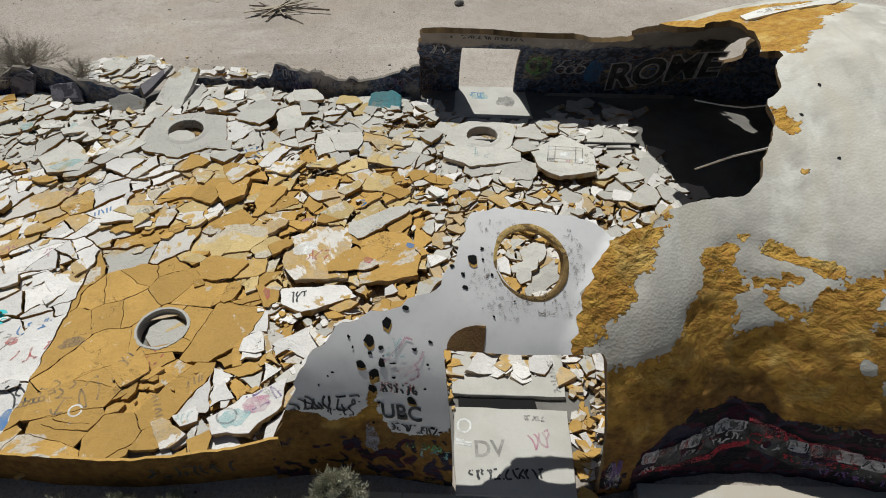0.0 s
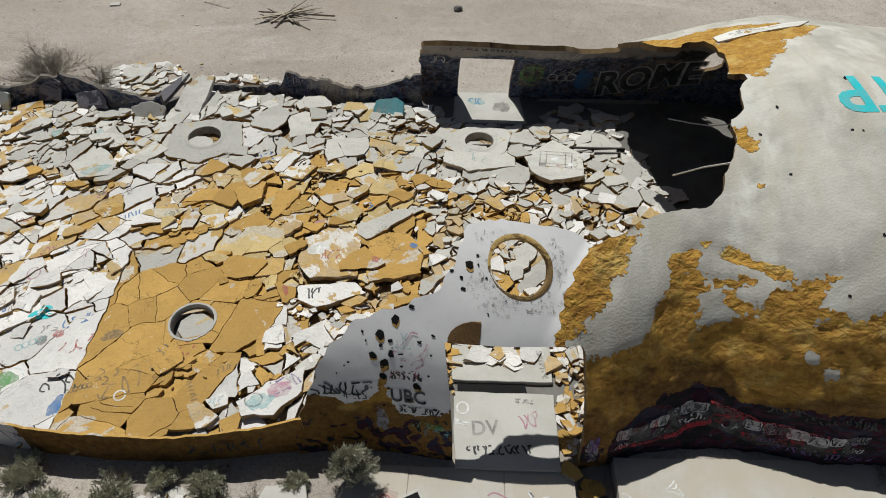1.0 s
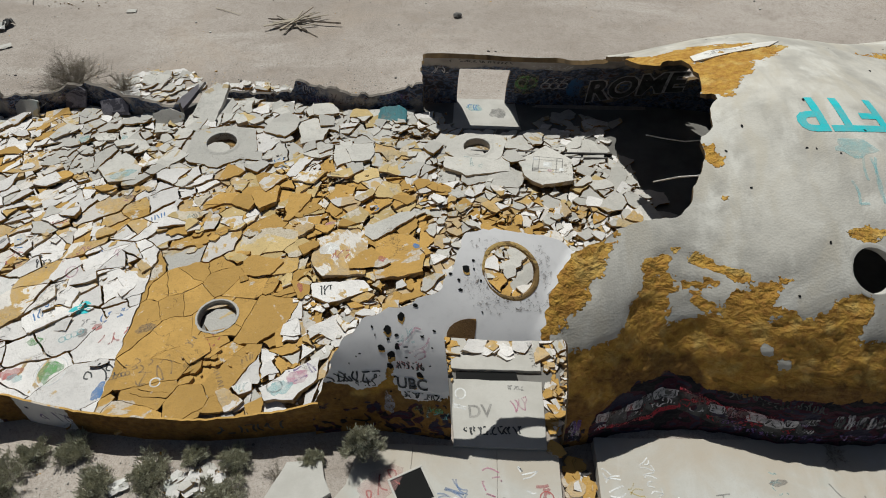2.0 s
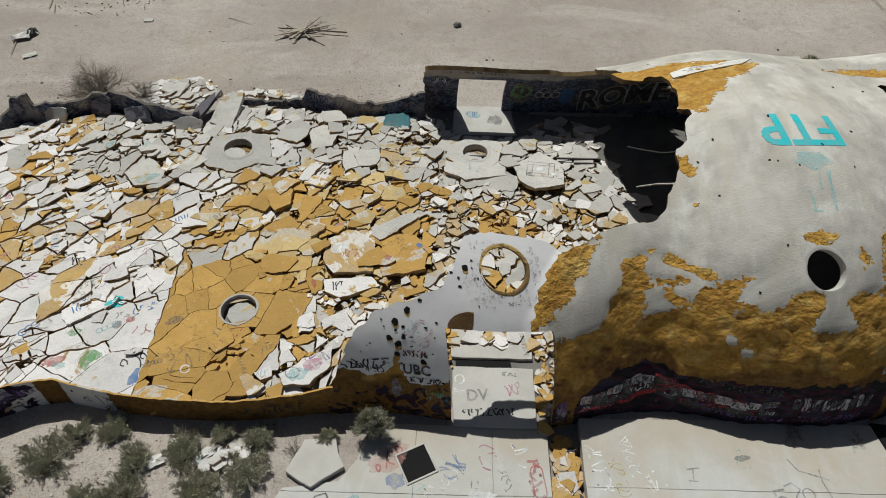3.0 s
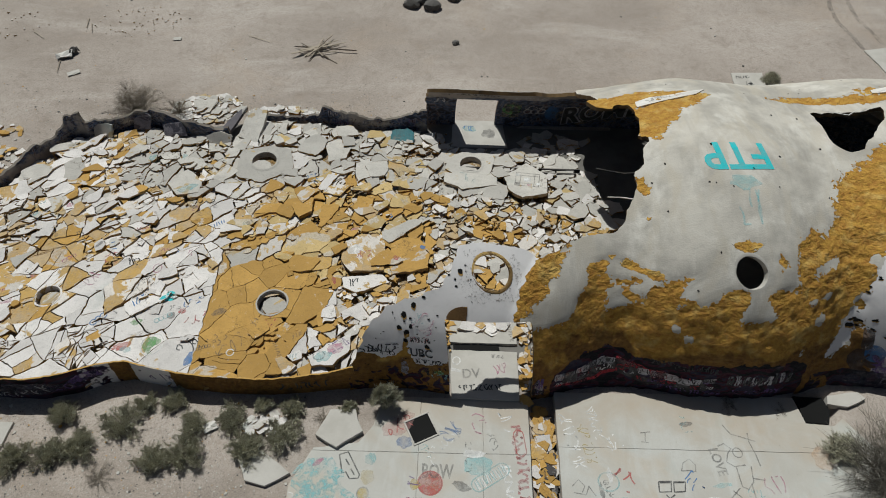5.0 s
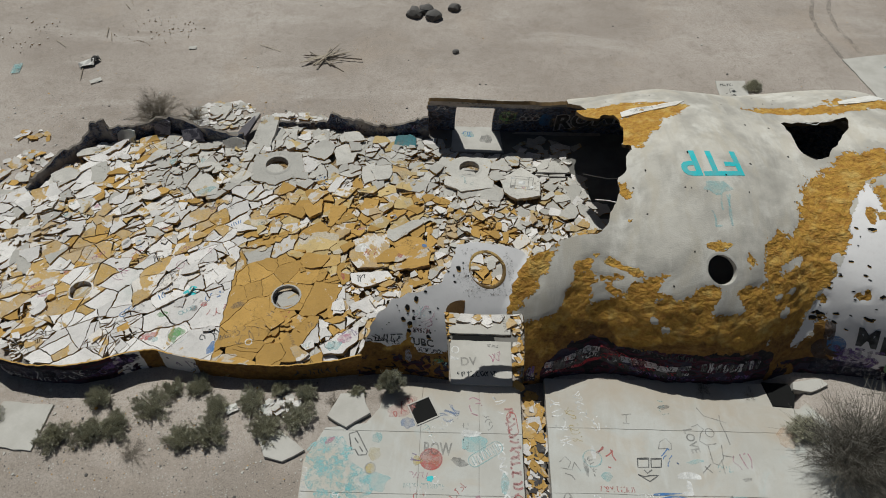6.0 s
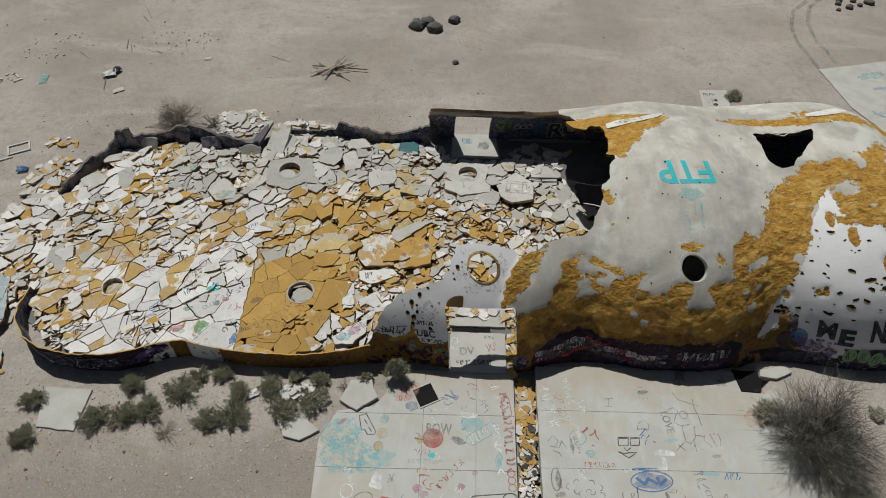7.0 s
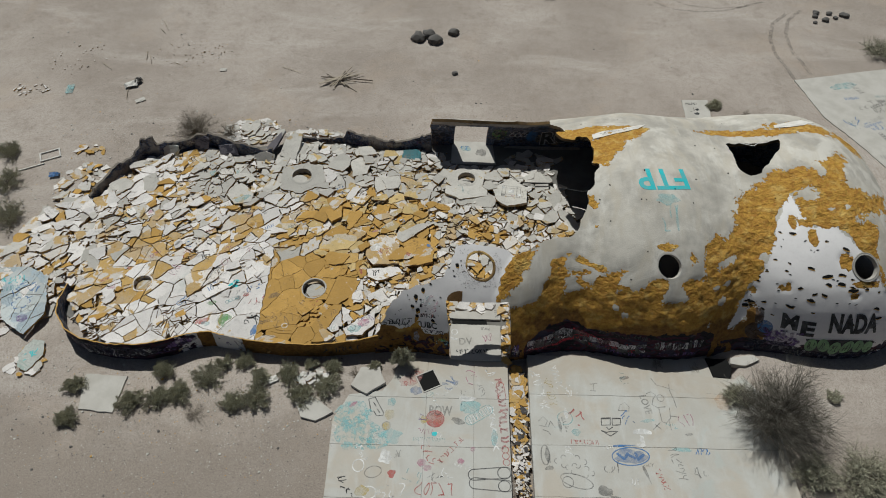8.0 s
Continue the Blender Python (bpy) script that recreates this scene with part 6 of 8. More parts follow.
paving_mark('scrawl', 6.58, 3.97, 0.92, 0.72, -20, 'red')
paving_mark('scrawl', 11.07, 1.8, 1.62, 0.43, -80, 'grey')
paving_mark('scrawl', 8.04, 1.59, 0.73, 0.57, 0, 'grey')
paving_mark('ring', 4.94, 2.03, 0.38, 0.95, 0, 'grey')
paving_mark('scrawl', 6.1, 2.35, 0.49, 0.38, 80, 'white')
paving_mark('scrawl', 12.39, 2.44, 0.78, 0.28, 0, 'blue')
paving_mark('scrawl', 12.04, 1.47, 0.62, 0.49, 20, 'grey')
paving_mark('scrawl', 11.9, 3.97, 0.73, 0.58, 10, 'pink')
paving_mark('ring', 6.02, 3.89, 0.73, 0.66, 0, 'pale_cyan')
paving_mark('blot', 6.5, 3.2, 0.43, 0.34, 0, 'pale_cyan')
paving_mark('scrawl', 8.98, 0.92, 0.42, 0.31, 0, 'white')
paving_mark('blot', 13.9, 5.0, 0.8, 0.9, 0, 'peach')
# line drawings: a face with glasses, a head in profile, a boxed tag, small glyphs
doodle("dark_grey", 0.05, [[(7.78, 3.95), (8.23, 3.99), (8.17, 3.62), (7.75, 3.59), (7.78, 3.95)], [(8.31, 3.97), (8.73, 3.98), (8.65, 3.64), (8.27, 3.61), (8.31, 3.97)], [(7.82, 3.92), (8.20, 3.94)], [(8.33, 3.94), (8.69, 3.96)], [(7.97, 3.51), (8.08, 3.38), (8.28, 3.52)], [(7.71, 3.32), (7.95, 3.24), (8.15, 3.29), (8.50, 3.31), (8.12, 3.06), (7.71, 3.32)]])
doodle("grey", 0.045, [[(10.55, 6.19), (10.77, 5.83), (11.09, 5.74), (11.62, 5.57)], [(11.40, 5.90), (11.38, 5.54), (11.50, 5.06), (11.55, 4.64)], [(10.18, 5.34), (10.43, 5.45), (10.64, 5.26), (10.48, 5.07), (10.37, 4.76), (10.61, 4.60), (11.02, 4.67)], [(10.67, 4.58), (10.69, 4.19), (10.71, 3.88), (10.90, 3.80), (11.15, 4.07), (11.21, 4.63)], [(11.17, 4.19), (11.58, 4.14)], [(11.06, 4.00), (11.08, 3.45)], [(10.35, 3.73), (10.61, 3.48)], [(10.22, 3.46), (10.61, 3.83)]])
doodle("dark_grey", 0.05, [[(-3.60, 4.53), (-3.29, 4.64), (-3.13, 4.38), (-2.79, 3.82), (-2.83, 3.70), (-3.13, 3.67), (-3.29, 3.91), (-3.42, 3.86), (-3.52, 4.25), (-3.60, 4.53)], [(-3.35, 4.37), (-3.19, 4.15)], [(-3.13, 4.03), (-2.97, 3.81)]])
doodle("grey", 0.04, [[(4.72, 3.69), (4.96, 3.93), (5.16, 3.71), (5.05, 3.48)], [(4.75, 3.47), (5.18, 3.40), (5.29, 3.67)], [(4.90, 3.26), (5.16, 3.18), (5.27, 3.01)], [(5.29, 3.72), (5.52, 3.37)], [(7.42, 5.75), (7.80, 5.81)], [(7.61, 5.76), (7.56, 5.41)], [(7.42, 5.41), (7.69, 5.39)]])
doodle("grey", 0.04, [[(8.67, 4.37), (8.79, 4.67), (9.04, 4.82), (9.22, 4.60), (9.18, 4.36), (9.01, 4.40), (8.67, 4.37)]])
r_mark = random.Random(8)
for k in range(26):                                             # small faint tags all over
    mx, my = r_mark.choice((r_mark.uniform(-4.4, 3.0), r_mark.uniform(4.8, 13.5))), r_mark.uniform(-1.5, 6.2)
    paving_mark(r_mark.choice(('scrawl', 'scrawl', 'scrawl', 'blot')), mx, my, r_mark.uniform(0.3, 1.0), r_mark.uniform(0.14, 0.3), r_mark.choice((0, 10, -70, -85, 40, -20)), r_mark.choice(('grey', 'white', 'faint_cyan', 'pink', 'grey')))

bpy.context.view_layer.update()
heap_mark('blot', -11.72, 8.67, 0.68, 0.88, 0, 'green')
heap_mark('ring', -11.69, 8.67, 0.87, 1.01, 0, 'white')
heap_mark('blot', -10.06, 8.05, 0.29, 0.63, 0, 'blue')
heap_mark('scrawl', -10.16, 8.65, 0.79, 0.55, 30, 'black')
heap_mark('blot', -12.95, 8.54, 0.72, 0.38, 20, 'red')
heap_mark('blot', -12.71, 8.42, 0.47, 0.29, 0, 'pale_cyan')
heap_mark('tri', -11.75, 10.96, 0.68, 0.55, 35, 'cyan')
heap_mark('scrawl', -11.33, 10.48, 0.49, 0.24, 15, 'grey')
heap_mark('scrawl', -10.53, 10.83, 1.0, 0.35, 25, 'blue')
heap_mark('blot', -10.95, 10.3, 0.32, 0.29, 0, 'red')
heap_mark('scrawl', -10.23, 9.95, 1.03, 0.38, 28, 'red')
heap_mark('scrawl', -14.94, 13.01, 0.76, 0.56, -70, 'red')
heap_mark('scrawl', -13.83, 12.83, 0.59, 0.39, 10, 'black')
heap_mark('scrawl', -15.38, 11.92, 0.76, 0.52, 80, 'pink')
heap_mark('scrawl', -13.9, 10.04, 0.65, 0.53, 80, 'grey')
heap_mark('blot', -12.69, 9.71, 0.42, 0.37, 0, 'green')
heap_mark('scrawl', -8.43, 8.71, 1.25, 0.57, 50, 'grey')
heap_mark('scrawl', -8.97, 8.95, 0.72, 0.44, 0, 'grey')
heap_mark('ring', -8.46, 8.39, 0.29, 0.29, 0, 'white')
heap_mark('scrawl', -7.79, 9.79, 0.42, 0.28, 80, 'grey')
heap_mark('scrawl', -7.2, 9.93, 0.49, 0.32, 70, 'red')
heap_mark('ring', -12.65, 12.44, 0.34, 0.43, 0, 'pink')
heap_mark('blot', -13.69, 19.75, 0.4, 0.62, 0, 'pale_cyan')
heap_mark('blot', -15.19, 19.53, 0.45, 0.55, 0, 'pale_cyan')
heap_mark('blot', -12.78, 17.4, 0.92, 0.49, 40, 'pale_cyan')
heap_mark('scrawl', -6.76, 18.56, 0.72, 0.52, 25, 'blue')
heap_mark('scrawl', 0.91, 18.71, 0.96, 0.52, -15, 'pale_cyan')
heap_mark('scrawl', -4.6, 17.85, 0.58, 0.5, -80, 'grey')
heap_mark('blot', -4.14, 13.91, 0.66, 0.58, 0, 'white')
heap_mark('scrawl', -3.67, 13.64, 0.62, 0.41, 0, 'red')
heap_mark('blot', -4.83, 12.08, 0.16, 0.38, 20, 'red')
heap_mark('scrawl', -3.91, 12.04, 0.52, 0.42, 10, 'black')
heap_mark('blot', -4.3, 8.7, 0.7, 0.5, 30, 'pink')
heap_mark('blot', -4.75, 8.3, 0.7, 0.45, 20, 'pale_cyan')
heap_mark('ring', -4.9, 8.35, 0.45, 0.4, 0, 'grey')
heap_mark('scrawl', -4.2, 8.9, 0.9, 0.4, 35, 'violet')
heap_mark('scrawl', -5.85, 8.3, 0.4, 0.3, 20, 'pale_cyan')
heap_mark('blot', -1.11, 14.18, 0.26, 0.24, 0, 'blue')

r_mark = random.Random(5)
for k in range(44):                                             # faded tags on the white slabs
    mx, my = r_mark.choice((r_mark.uniform(-19.5, -10.2), r_mark.uniform(-15, -9), r_mark.uniform(-7, -1))), r_mark.uniform(7.6, 16.5)
    if polygon_distance((mx, my), RUBBLE) < -0.6 and all(math.hypot(mx - a, my - b) > 1.3 for a, b, *q in RINGS):
        heap_mark(r_mark.choice(('scrawl', 'scrawl', 'loops', 'hatch', 'blot')), mx, my, r_mark.uniform(0.3, 0.75), r_mark.uniform(0.15, 0.4), r_mark.choice((20, 35, 50, -60)), r_mark.choice(('grey', 'grey', 'blue', 'pink', 'pale_cyan', 'red')))
skin_mark("text", 12.2, 73.8, 2.5, 1.05, "cyan", "FTP", True)
skin_mark("blot", 12.1, 66.6, 1.0, 0.55, "faint_cyan")
skin_mark("scrawl", 12.1, 60.0, 1.0, 1.2, "faint_cyan", width=0.07)
skin_mark("text", 17.75, 18.6, 0.75, 1.0, "black", "M", lift=0.02)
skin_mark("text", 18.6, 16.6, 0.65, 1.0, "black", "E", lift=0.02)
skin_mark("text", 20.75, 20.4, 2.45, 1.25, "black", "NADA", lift=0.02)
skin_mark("blot", 20.4, 8.6, 3.6, 1.3, "black", lift=0.018)
for k in range(6):
    skin_mark("disc", 18.95 + 0.58 * k, 8.4 + 0.7 * math.sin(k * 2.2), 0.56, 1.0, "light_green", lift=0.036, turn=16 * math.sin(k * 1.7))
    skin_mark("scrawl", 18.95 + 0.58 * k, 8.4 + 0.7 * math.sin(k * 2.2), 0.3, 0.5, "black", width=0.035, lift=0.046)
# violet and navy paint that also stands in for shade along the foot
skin_mark("blot", 17.5, 8.5, 1.6, 1.0, "violet", lift=0.02)
skin_mark("blot", 17.4, 3.5, 3.0, 0.9, "navy", lift=0.021)
skin_mark("blot", 20.3, 2.0, 4.6, 0.75, "navy", lift=0.021)
skin_mark("disc", 16.7, 13.8, 0.75, 0.85, "blue", lift=0.02)
skin_mark("block", 16.35, 18.4, 0.45, 0.9, "rust", lift=0.021)
skin_mark("blot", 16.3, 11.0, 1.3, 1.2, "rust", lift=0.019)
skin_mark("scrawl", 17.6, 11.2, 1.8, 0.6, "violet", lift=0.03, width=0.14)
skin_mark("text", -0.62, 18.5, 0.8, 0.42, "black", "UBC", lift=0.02)
skin_mark("scrawl", -2.15, 19.6, 1.5, 0.36, "black", lift=0.02, width=0.05)
skin_mark("scrawl", -2.1, 19.3, 1.3, 0.3, "black", lift=0.022, width=0.04)
skin_mark("scrawl", -1.85, 17.6, 0.5, 0.15, "black", lift=0.02, width=0.03)
skin_mark("scrawl", -0.35, 28.2, 0.9, 0.75, "pink", lift=0.02, turn=-40, width=0.045)
skin_mark("scrawl", -0.6, 30.2, 0.5, 0.4, "pale_cyan", lift=0.02, width=0.05)
skin_mark("scrawl", -0.6, 23.0, 0.72, 0.2, "black", lift=0.02, width=0.045)
skin_mark("scrawl", -0.62, 23.2, 0.76, 0.24, "red", lift=0.018, width=0.03)
skin_mark("scrawl", -0.4, 15.3, 1.0, 0.2, "black", lift=0.02, width=0.035)
skin_mark("scrawl", 0.0, 10.0, 0.7, 0.35, "pale_cyan", lift=0.02, width=0.05)
skin_mark("scrawl", -0.2, 11.5, 0.8, 0.2, "green", lift=0.02, width=0.05)
skin_mark("blot", -1.3, 12.0, 0.3, 0.9, "band_white", lift=0.018)
skin_mark("scrawl", 3.75, 6.0, 0.3, 0.9, "violet", lift=0.03, width=0.06)
skin_mark("blot", 3.72, 5.0, 0.34, 1.0, "band_white", lift=0.022)
def skin_band(rows, width, colour, lift):
    """A long painted band along a line on the skin (u, degrees)."""
    line = [(u, d * S_DEG) for u, d in rows]
    verts, faces = [], []
    r = random.Random(str(rows[0]))

    def put(a, b):
        f = skin_fields(a, b / S_DEG)
        p, n = outer(a, b / S_DEG, f[0], f[1])
        return p + n * lift
    fine = []
    for (u0, v0), (u1, v1) in zip(line, line[1:]):
        fine += [(u0 + (u1 - u0) * k / 4, v0 + (v1 - v0) * k / 4 + r.uniform(-0.03, 0.03)) for k in range(4)]
    ribbon(verts, faces, fine + [line[-1]], width, put)
    ob = mesh_part("graffiti_mark", verts, faces, INK[colour], building)
    ob.location = -building.location
    tagged(ob, "sprayed band of letters", kind="stuff")


BAND = [(4.5, 8.8), (5.4, 9.6), (6.3, 10.8), (6.8, 11.2), (7.4, 10.0), (8.1, 8.0), (8.7, 8.4), (9.5, 8.0), (10.4, 9.6)]
skin_band([(u, d - 2.0) for u, d in BAND], 0.75, "black", 0.022)
skin_band([(4.35, 5.4), (5.0, 4.2), (5.8, 4.6), (6.3, 6.0), (6.9, 7.4)], 0.15, "bright_red", 0.03)
skin_band([(u, d + 1.4) for u, d in BAND[3:8]], 0.09, "bright_red", 0.03)
r_band = random.Random(17)
bu = 4.5
while bu < 10.4:                                               # letters of many writers, one painted over the other
    wide = r_band.uniform(0.24, 0.5)
    d0 = table(bu, BAND)
    skin_mark("block", bu, d0 + r_band.uniform(-0.3, 0.3), wide, r_band.uniform(0.26, 0.4), r_band.choice(("pale_spray", "pale_spray", "pale_spray", "band_white", "bright_red")), lift=0.036, turn=r_band.uniform(-12, 12))
    skin_mark("scrawl", bu, d0, wide * 0.85, 0.24, r_band.choice(("black", "black", "black", "violet", "red")), lift=0.046, width=0.035)
    skin_mark("scrawl", bu, d0 - r_band.uniform(2.2, 3.6), wide, 0.2, r_band.choice(("pale_spray", "violet", "bright_red", "band_white")), lift=0.034, width=0.035)
    bu += wide * 0.92
for k in range(9):                                             # the large pale word further on
    bu = 10.9 + 0.29 * k
    skin_mark("block", bu, 10.0 + 0.8 * math.sin(k * 1.3), 0.2, 0.5, "band_white", lift=0.03, turn=14 * math.sin(k * 2.1))
    skin_mark("scrawl", bu, 10.0, 0.22, 0.5, "pale_spray" if k % 2 else "black", lift=0.04, width=0.045)
for k in range(6):
    skin_mark("scrawl", 8.3 + 0.4 * k, 13.6 + 0.6 * math.sin(k * 1.9), 0.4, 0.24, "black", lift=0.03, width=0.04)
skin_mark("scrawl", 9.6, 3.4, 2.4, 0.22, "violet", lift=0.03, width=0.05)
skin_mark("scrawl", 12.2, 4.5, 2.2, 0.25, "violet", lift=0.03, width=0.06)
inner_mark("block", 6.6, 168.0, 1.0, 1.5, "tan")
inner_mark("ring", 6.6, 167.4, 0.85, 0.95, "green", width=0.14, lift=0.1)
inner_mark("block", 6.6, 168.5, 0.14, 1.3, "green", lift=0.1)
inner_mark("block", 6.38, 167.4, 0.2, 0.3, "black", lift=0.11)
inner_mark("block", 6.82, 167.4, 0.2, 0.3, "black", lift=0.11)
inner_mark("loops", 7.85, 169.5, 1.1, 0.5, "pale_spray", width=0.07)
inner_mark("scrawl", 7.9, 166.5, 1.2, 0.4, "pale_spray", width=0.05)
inner_mark("blot", 8.75, 170.0, 0.7, 1.2, "blue")
inner_mark("blot", 11.4, 169.0, 4.6, 1.7, "tan", slope=0.2)
inner_mark("text", 11.4, 169.2, 4.1, 1.35, "pale_spray", "ROME", lift=0.1, slope=0.2, bold=0.075)
inner_mark("text", 11.4, 169.2, 4.0, 1.25, "black", "ROME", lift=0.115, slope=0.2, bold=0.03)
inner_mark("hatch", 12.6, 160.0, 1.0, 1.2, "black", width=0.2)
inner_mark("scrawl", 2.9, 161.0, 0.9, 0.5, "pale_spray", width=0.05)
inner_mark("scrawl", 4.5, 153.5, 2.6, 0.3, "black", width=0.05)
inner_mark("scrawl", 7.4, 156.5, 1.8, 0.35, "pale_spray", width=0.045)
inner_mark("scrawl", 11.0, 170.5, 3.2, 0.3, "blue", width=0.06)


def far_mark(rows, kind, x, z, w, h, colour, width=0.05):
    """On the inner face of a far wall stub."""
    xs, ys = [r[0] for r in rows], [r[1] for r in rows]
    make_mark(kind, w, h, colour, lambda a, b: (x + a, float(np.interp(x + a, xs, ys)) - 0.27, z + b), building, width, seed=x)


for k, (fx, fz, ink) in enumerate(((-18.6, 0.5, "band_white"), (-17.0, 0.6, "violet"), (-15.9, 0.75, "band_white"), (-14.4, 0.55, "blue"), (-13.2, 0.5, "band_white"))):
    far_mark(FAR_WALL, "scrawl" if k % 2 else "loops", fx, fz, 1.1, 0.4, ink)
for k, (fx, fz, ink) in enumerate(((-6.2, 0.8, "band_white"), (-5.2, 0.6, "dull_red"), (-4.4, 0.6, "band_white"), (-2.4, 0.7, "violet"), (-6.0, 0.4, "violet"))):
    far_mark(FAR_WALL_2, "scrawl" if k % 2 else "hatch", fx, fz, 0.9, 0.45, ink)


def wall_mark(kind, x, z, w, h, colour, width=None):
    """On the outer face of the near wall stub."""
    xs, ys = [r[0] for r in NEAR_WALL[2:]], [r[1] for r in NEAR_WALL[2:]]

    def put(a, b):
        return (x + a, float(np.interp(x + a, xs, ys)) - 0.05, z + b)
    make_mark(kind, w, h, colour, put, building, width, seed=x)


wall_mark("blot", -17.6, 0.75, 3.4, 1.0, "navy")
wall_mark("blot", -15.6, 0.75, 2.6, 0.9, "navy")
wall_mark("pill", -17.9, 0.85, 1.0, 0.5, "band_white", 0.05)
wall_mark("scrawl", -18.4, 0.8, 0.7, 0.55, "band_white", 0.045)
wall_mark("scrawl", -16.6, 0.8, 1.3, 0.6, "band_white", 0.05)
wall_mark("scrawl", -15.3, 0.75, 1.2, 0.55, "white", 0.045)
wall_mark("cloud", -14.6, 0.6, 1.2, 0.4, "band_white", 0.04)
wall_mark("loops", -14.2, 0.65, 1.2, 0.4, "violet", 0.06)
wall_mark("scrawl", -17.0, 0.35, 2.6, 0.25, "white", 0.035)
wall_mark("blot", -13.4, 0.95, 1.3, 0.5, "violet")
wall_mark("scrawl", -10.6, 0.8, 0.9, 0.5, "violet", 0.06)
wall_mark("scrawl", -5.2, 0.7, 1.8, 0.4, "black", 0.06)
make_mark("blot", 0.75, 0.5, "pale_cyan", flat_put(0.95, 23.0, 0, 0.05), building)
make_mark("scrawl", 0.6, 0.4, "blue", flat_put(0.95, 23.0, 0, 0.054), building)
make_mark("blot", 0.75, 0.75, "grey", flat_put(2.0, 22.6, 0, 0.05), building)
for k, (x, y, w, h, col) in enumerate(((17.3, 27.8, 0.9, 0.4, "grey"), (29.0, 31.0, 2.2, 0.8, "pale_cyan"), (30.5, 29.0, 2.4, 0.7, "grey"), (28.6, 27.0, 1.8, 0.8, "blue"), (31.0, 25.5, 2.4, 0.8, "pale_cyan"), (30.0, 23.6, 1.6, 0.6, "grey"))):
    slab = next(ob for ob in scene.objects if ob.get("label", "").startswith("small grey slab" if k == 0 else "broad pale graffiti"))
    make_mark("blot" if col == "pale_cyan" else "scrawl", w, h, col, flat_put(x, y, 20, 0.085), slab)


# ---- fittings of the shell ----
def skin_point(u, deg, lift):
    f = skin_fields(u, deg)
    p, n = outer(u, deg, f[0], f[1])
    return p + n * lift


def window_ring(cu, cd, r0, r1, lift, material, label):
    """A collar round a round window, following the curved skin."""
    verts, faces = [], []
    m = 48
    prof = ((r0 - 0.02, -0.25), (r0, lift * 0.7), (r0 + 0.04, lift), (r1 - 0.04, lift), (r1, lift * 0.3), (r1 + 0.02, -0.04))
    n0 = dome_normal(cu, cd)
    for k in range(m):
        t = 6.2832 * k / m
        wob = 1 + 0.02 * fbm(math.cos(t) * 2, math.sin(t) * 2, cu)
        for r, h in prof:
            u, d = cu + r * wob * math.cos(t), cd + r * wob * math.sin(t) / 0.135
            base = dome(u, d) + n0 * (0.13 * foam_layer(cu, cd))
            verts.append(base + n0 * h)
    for k in range(m):
        i, j = k * len(prof), (k + 1) % m * len(prof)
        for q in range(len(prof) - 1):
            faces.append((i + q, j + q, j + q + 1, i + q + 1))
    ob = mesh_part("window_collar", verts, faces, material, building, label)
    ob.location = -building.location


M_COLLAR = make_piece("collar_foam", (0.52, 0.35, 0.13), (0.20, 0.12, 0.05), 0.56, False)
# darker copy of the ochre foam, painting the shade inside a notch
M_SHADED_FOAM = make_piece("shaded_foam", (0.25, 0.145, 0.05), (0.13, 0.07, 0.03), 0.54, False)
M_COAT = make_concrete("white_coating", (0.74, 0.71, 0.67), (0.62, 0.58, 0.53))
window_ring(2.23, 43.6, 0.65, 0.745, 0.012, M_COLLAR, "weathered ochre foam collar")
window_ring(11.52, 43.5, 0.58, 0.70, 0.012, M_PLATE, "pale collar round the window")
window_ring(21.25, 42.6, 0.60, 0.70, -0.02, PIECE["grey", False], "pale collar round the window")


def skin_sheet(name, outline, lift, thick, material, label):
    """A loose sheet of coating lying on the dome: outline in u and degrees."""
    n = len(outline)
    c = middle(outline)
    verts, faces = [], []
    for ring in (1.0, 0.5):
        for u, d in outline:
            verts.append(skin_point(c[0] + (u - c[0]) * ring, c[1] + (d - c[1]) * ring, lift + thick))
    verts.append(skin_point(c[0], c[1], lift + thick))
    for u, d in outline:
        verts.append(skin_point(u, d, -0.01))
    for k in range(n):
        j = (k + 1) % n
        faces += [(k, j, n + j, n + k), (n + k, n + j, 2 * n), (2 * n + 1 + k, 2 * n + 1 + j, j, k)]
    ob = mesh_part(name, verts, faces, material, building, label)
    ob.location = -building.location


skin_sheet("coating_sheet", [(9.4, 90.6), (10.5, 93.2), (11.4, 96.0), (12.15, 99.0), (12.6, 101.4), (12.0, 100.9), (11.0, 98.8), (10.1, 96.0), (9.45, 93.6)], 0.01, 0.035, M_COAT, "peeled strip of white coating")
skin_sheet("coating_sheet", [(19.4, 99.0), (20.3, 99.5), (21.2, 102), (22.0, 106), (21.4, 107.5), (20.3, 104), (19.5, 101.5)], 0.01, 0.035, M_COAT, "peeled strip of white coating")

skin_mark("scrawl", 10.5, 95.4, 1.3, 0.2, "grey", lift=0.06, width=0.04, turn=25)


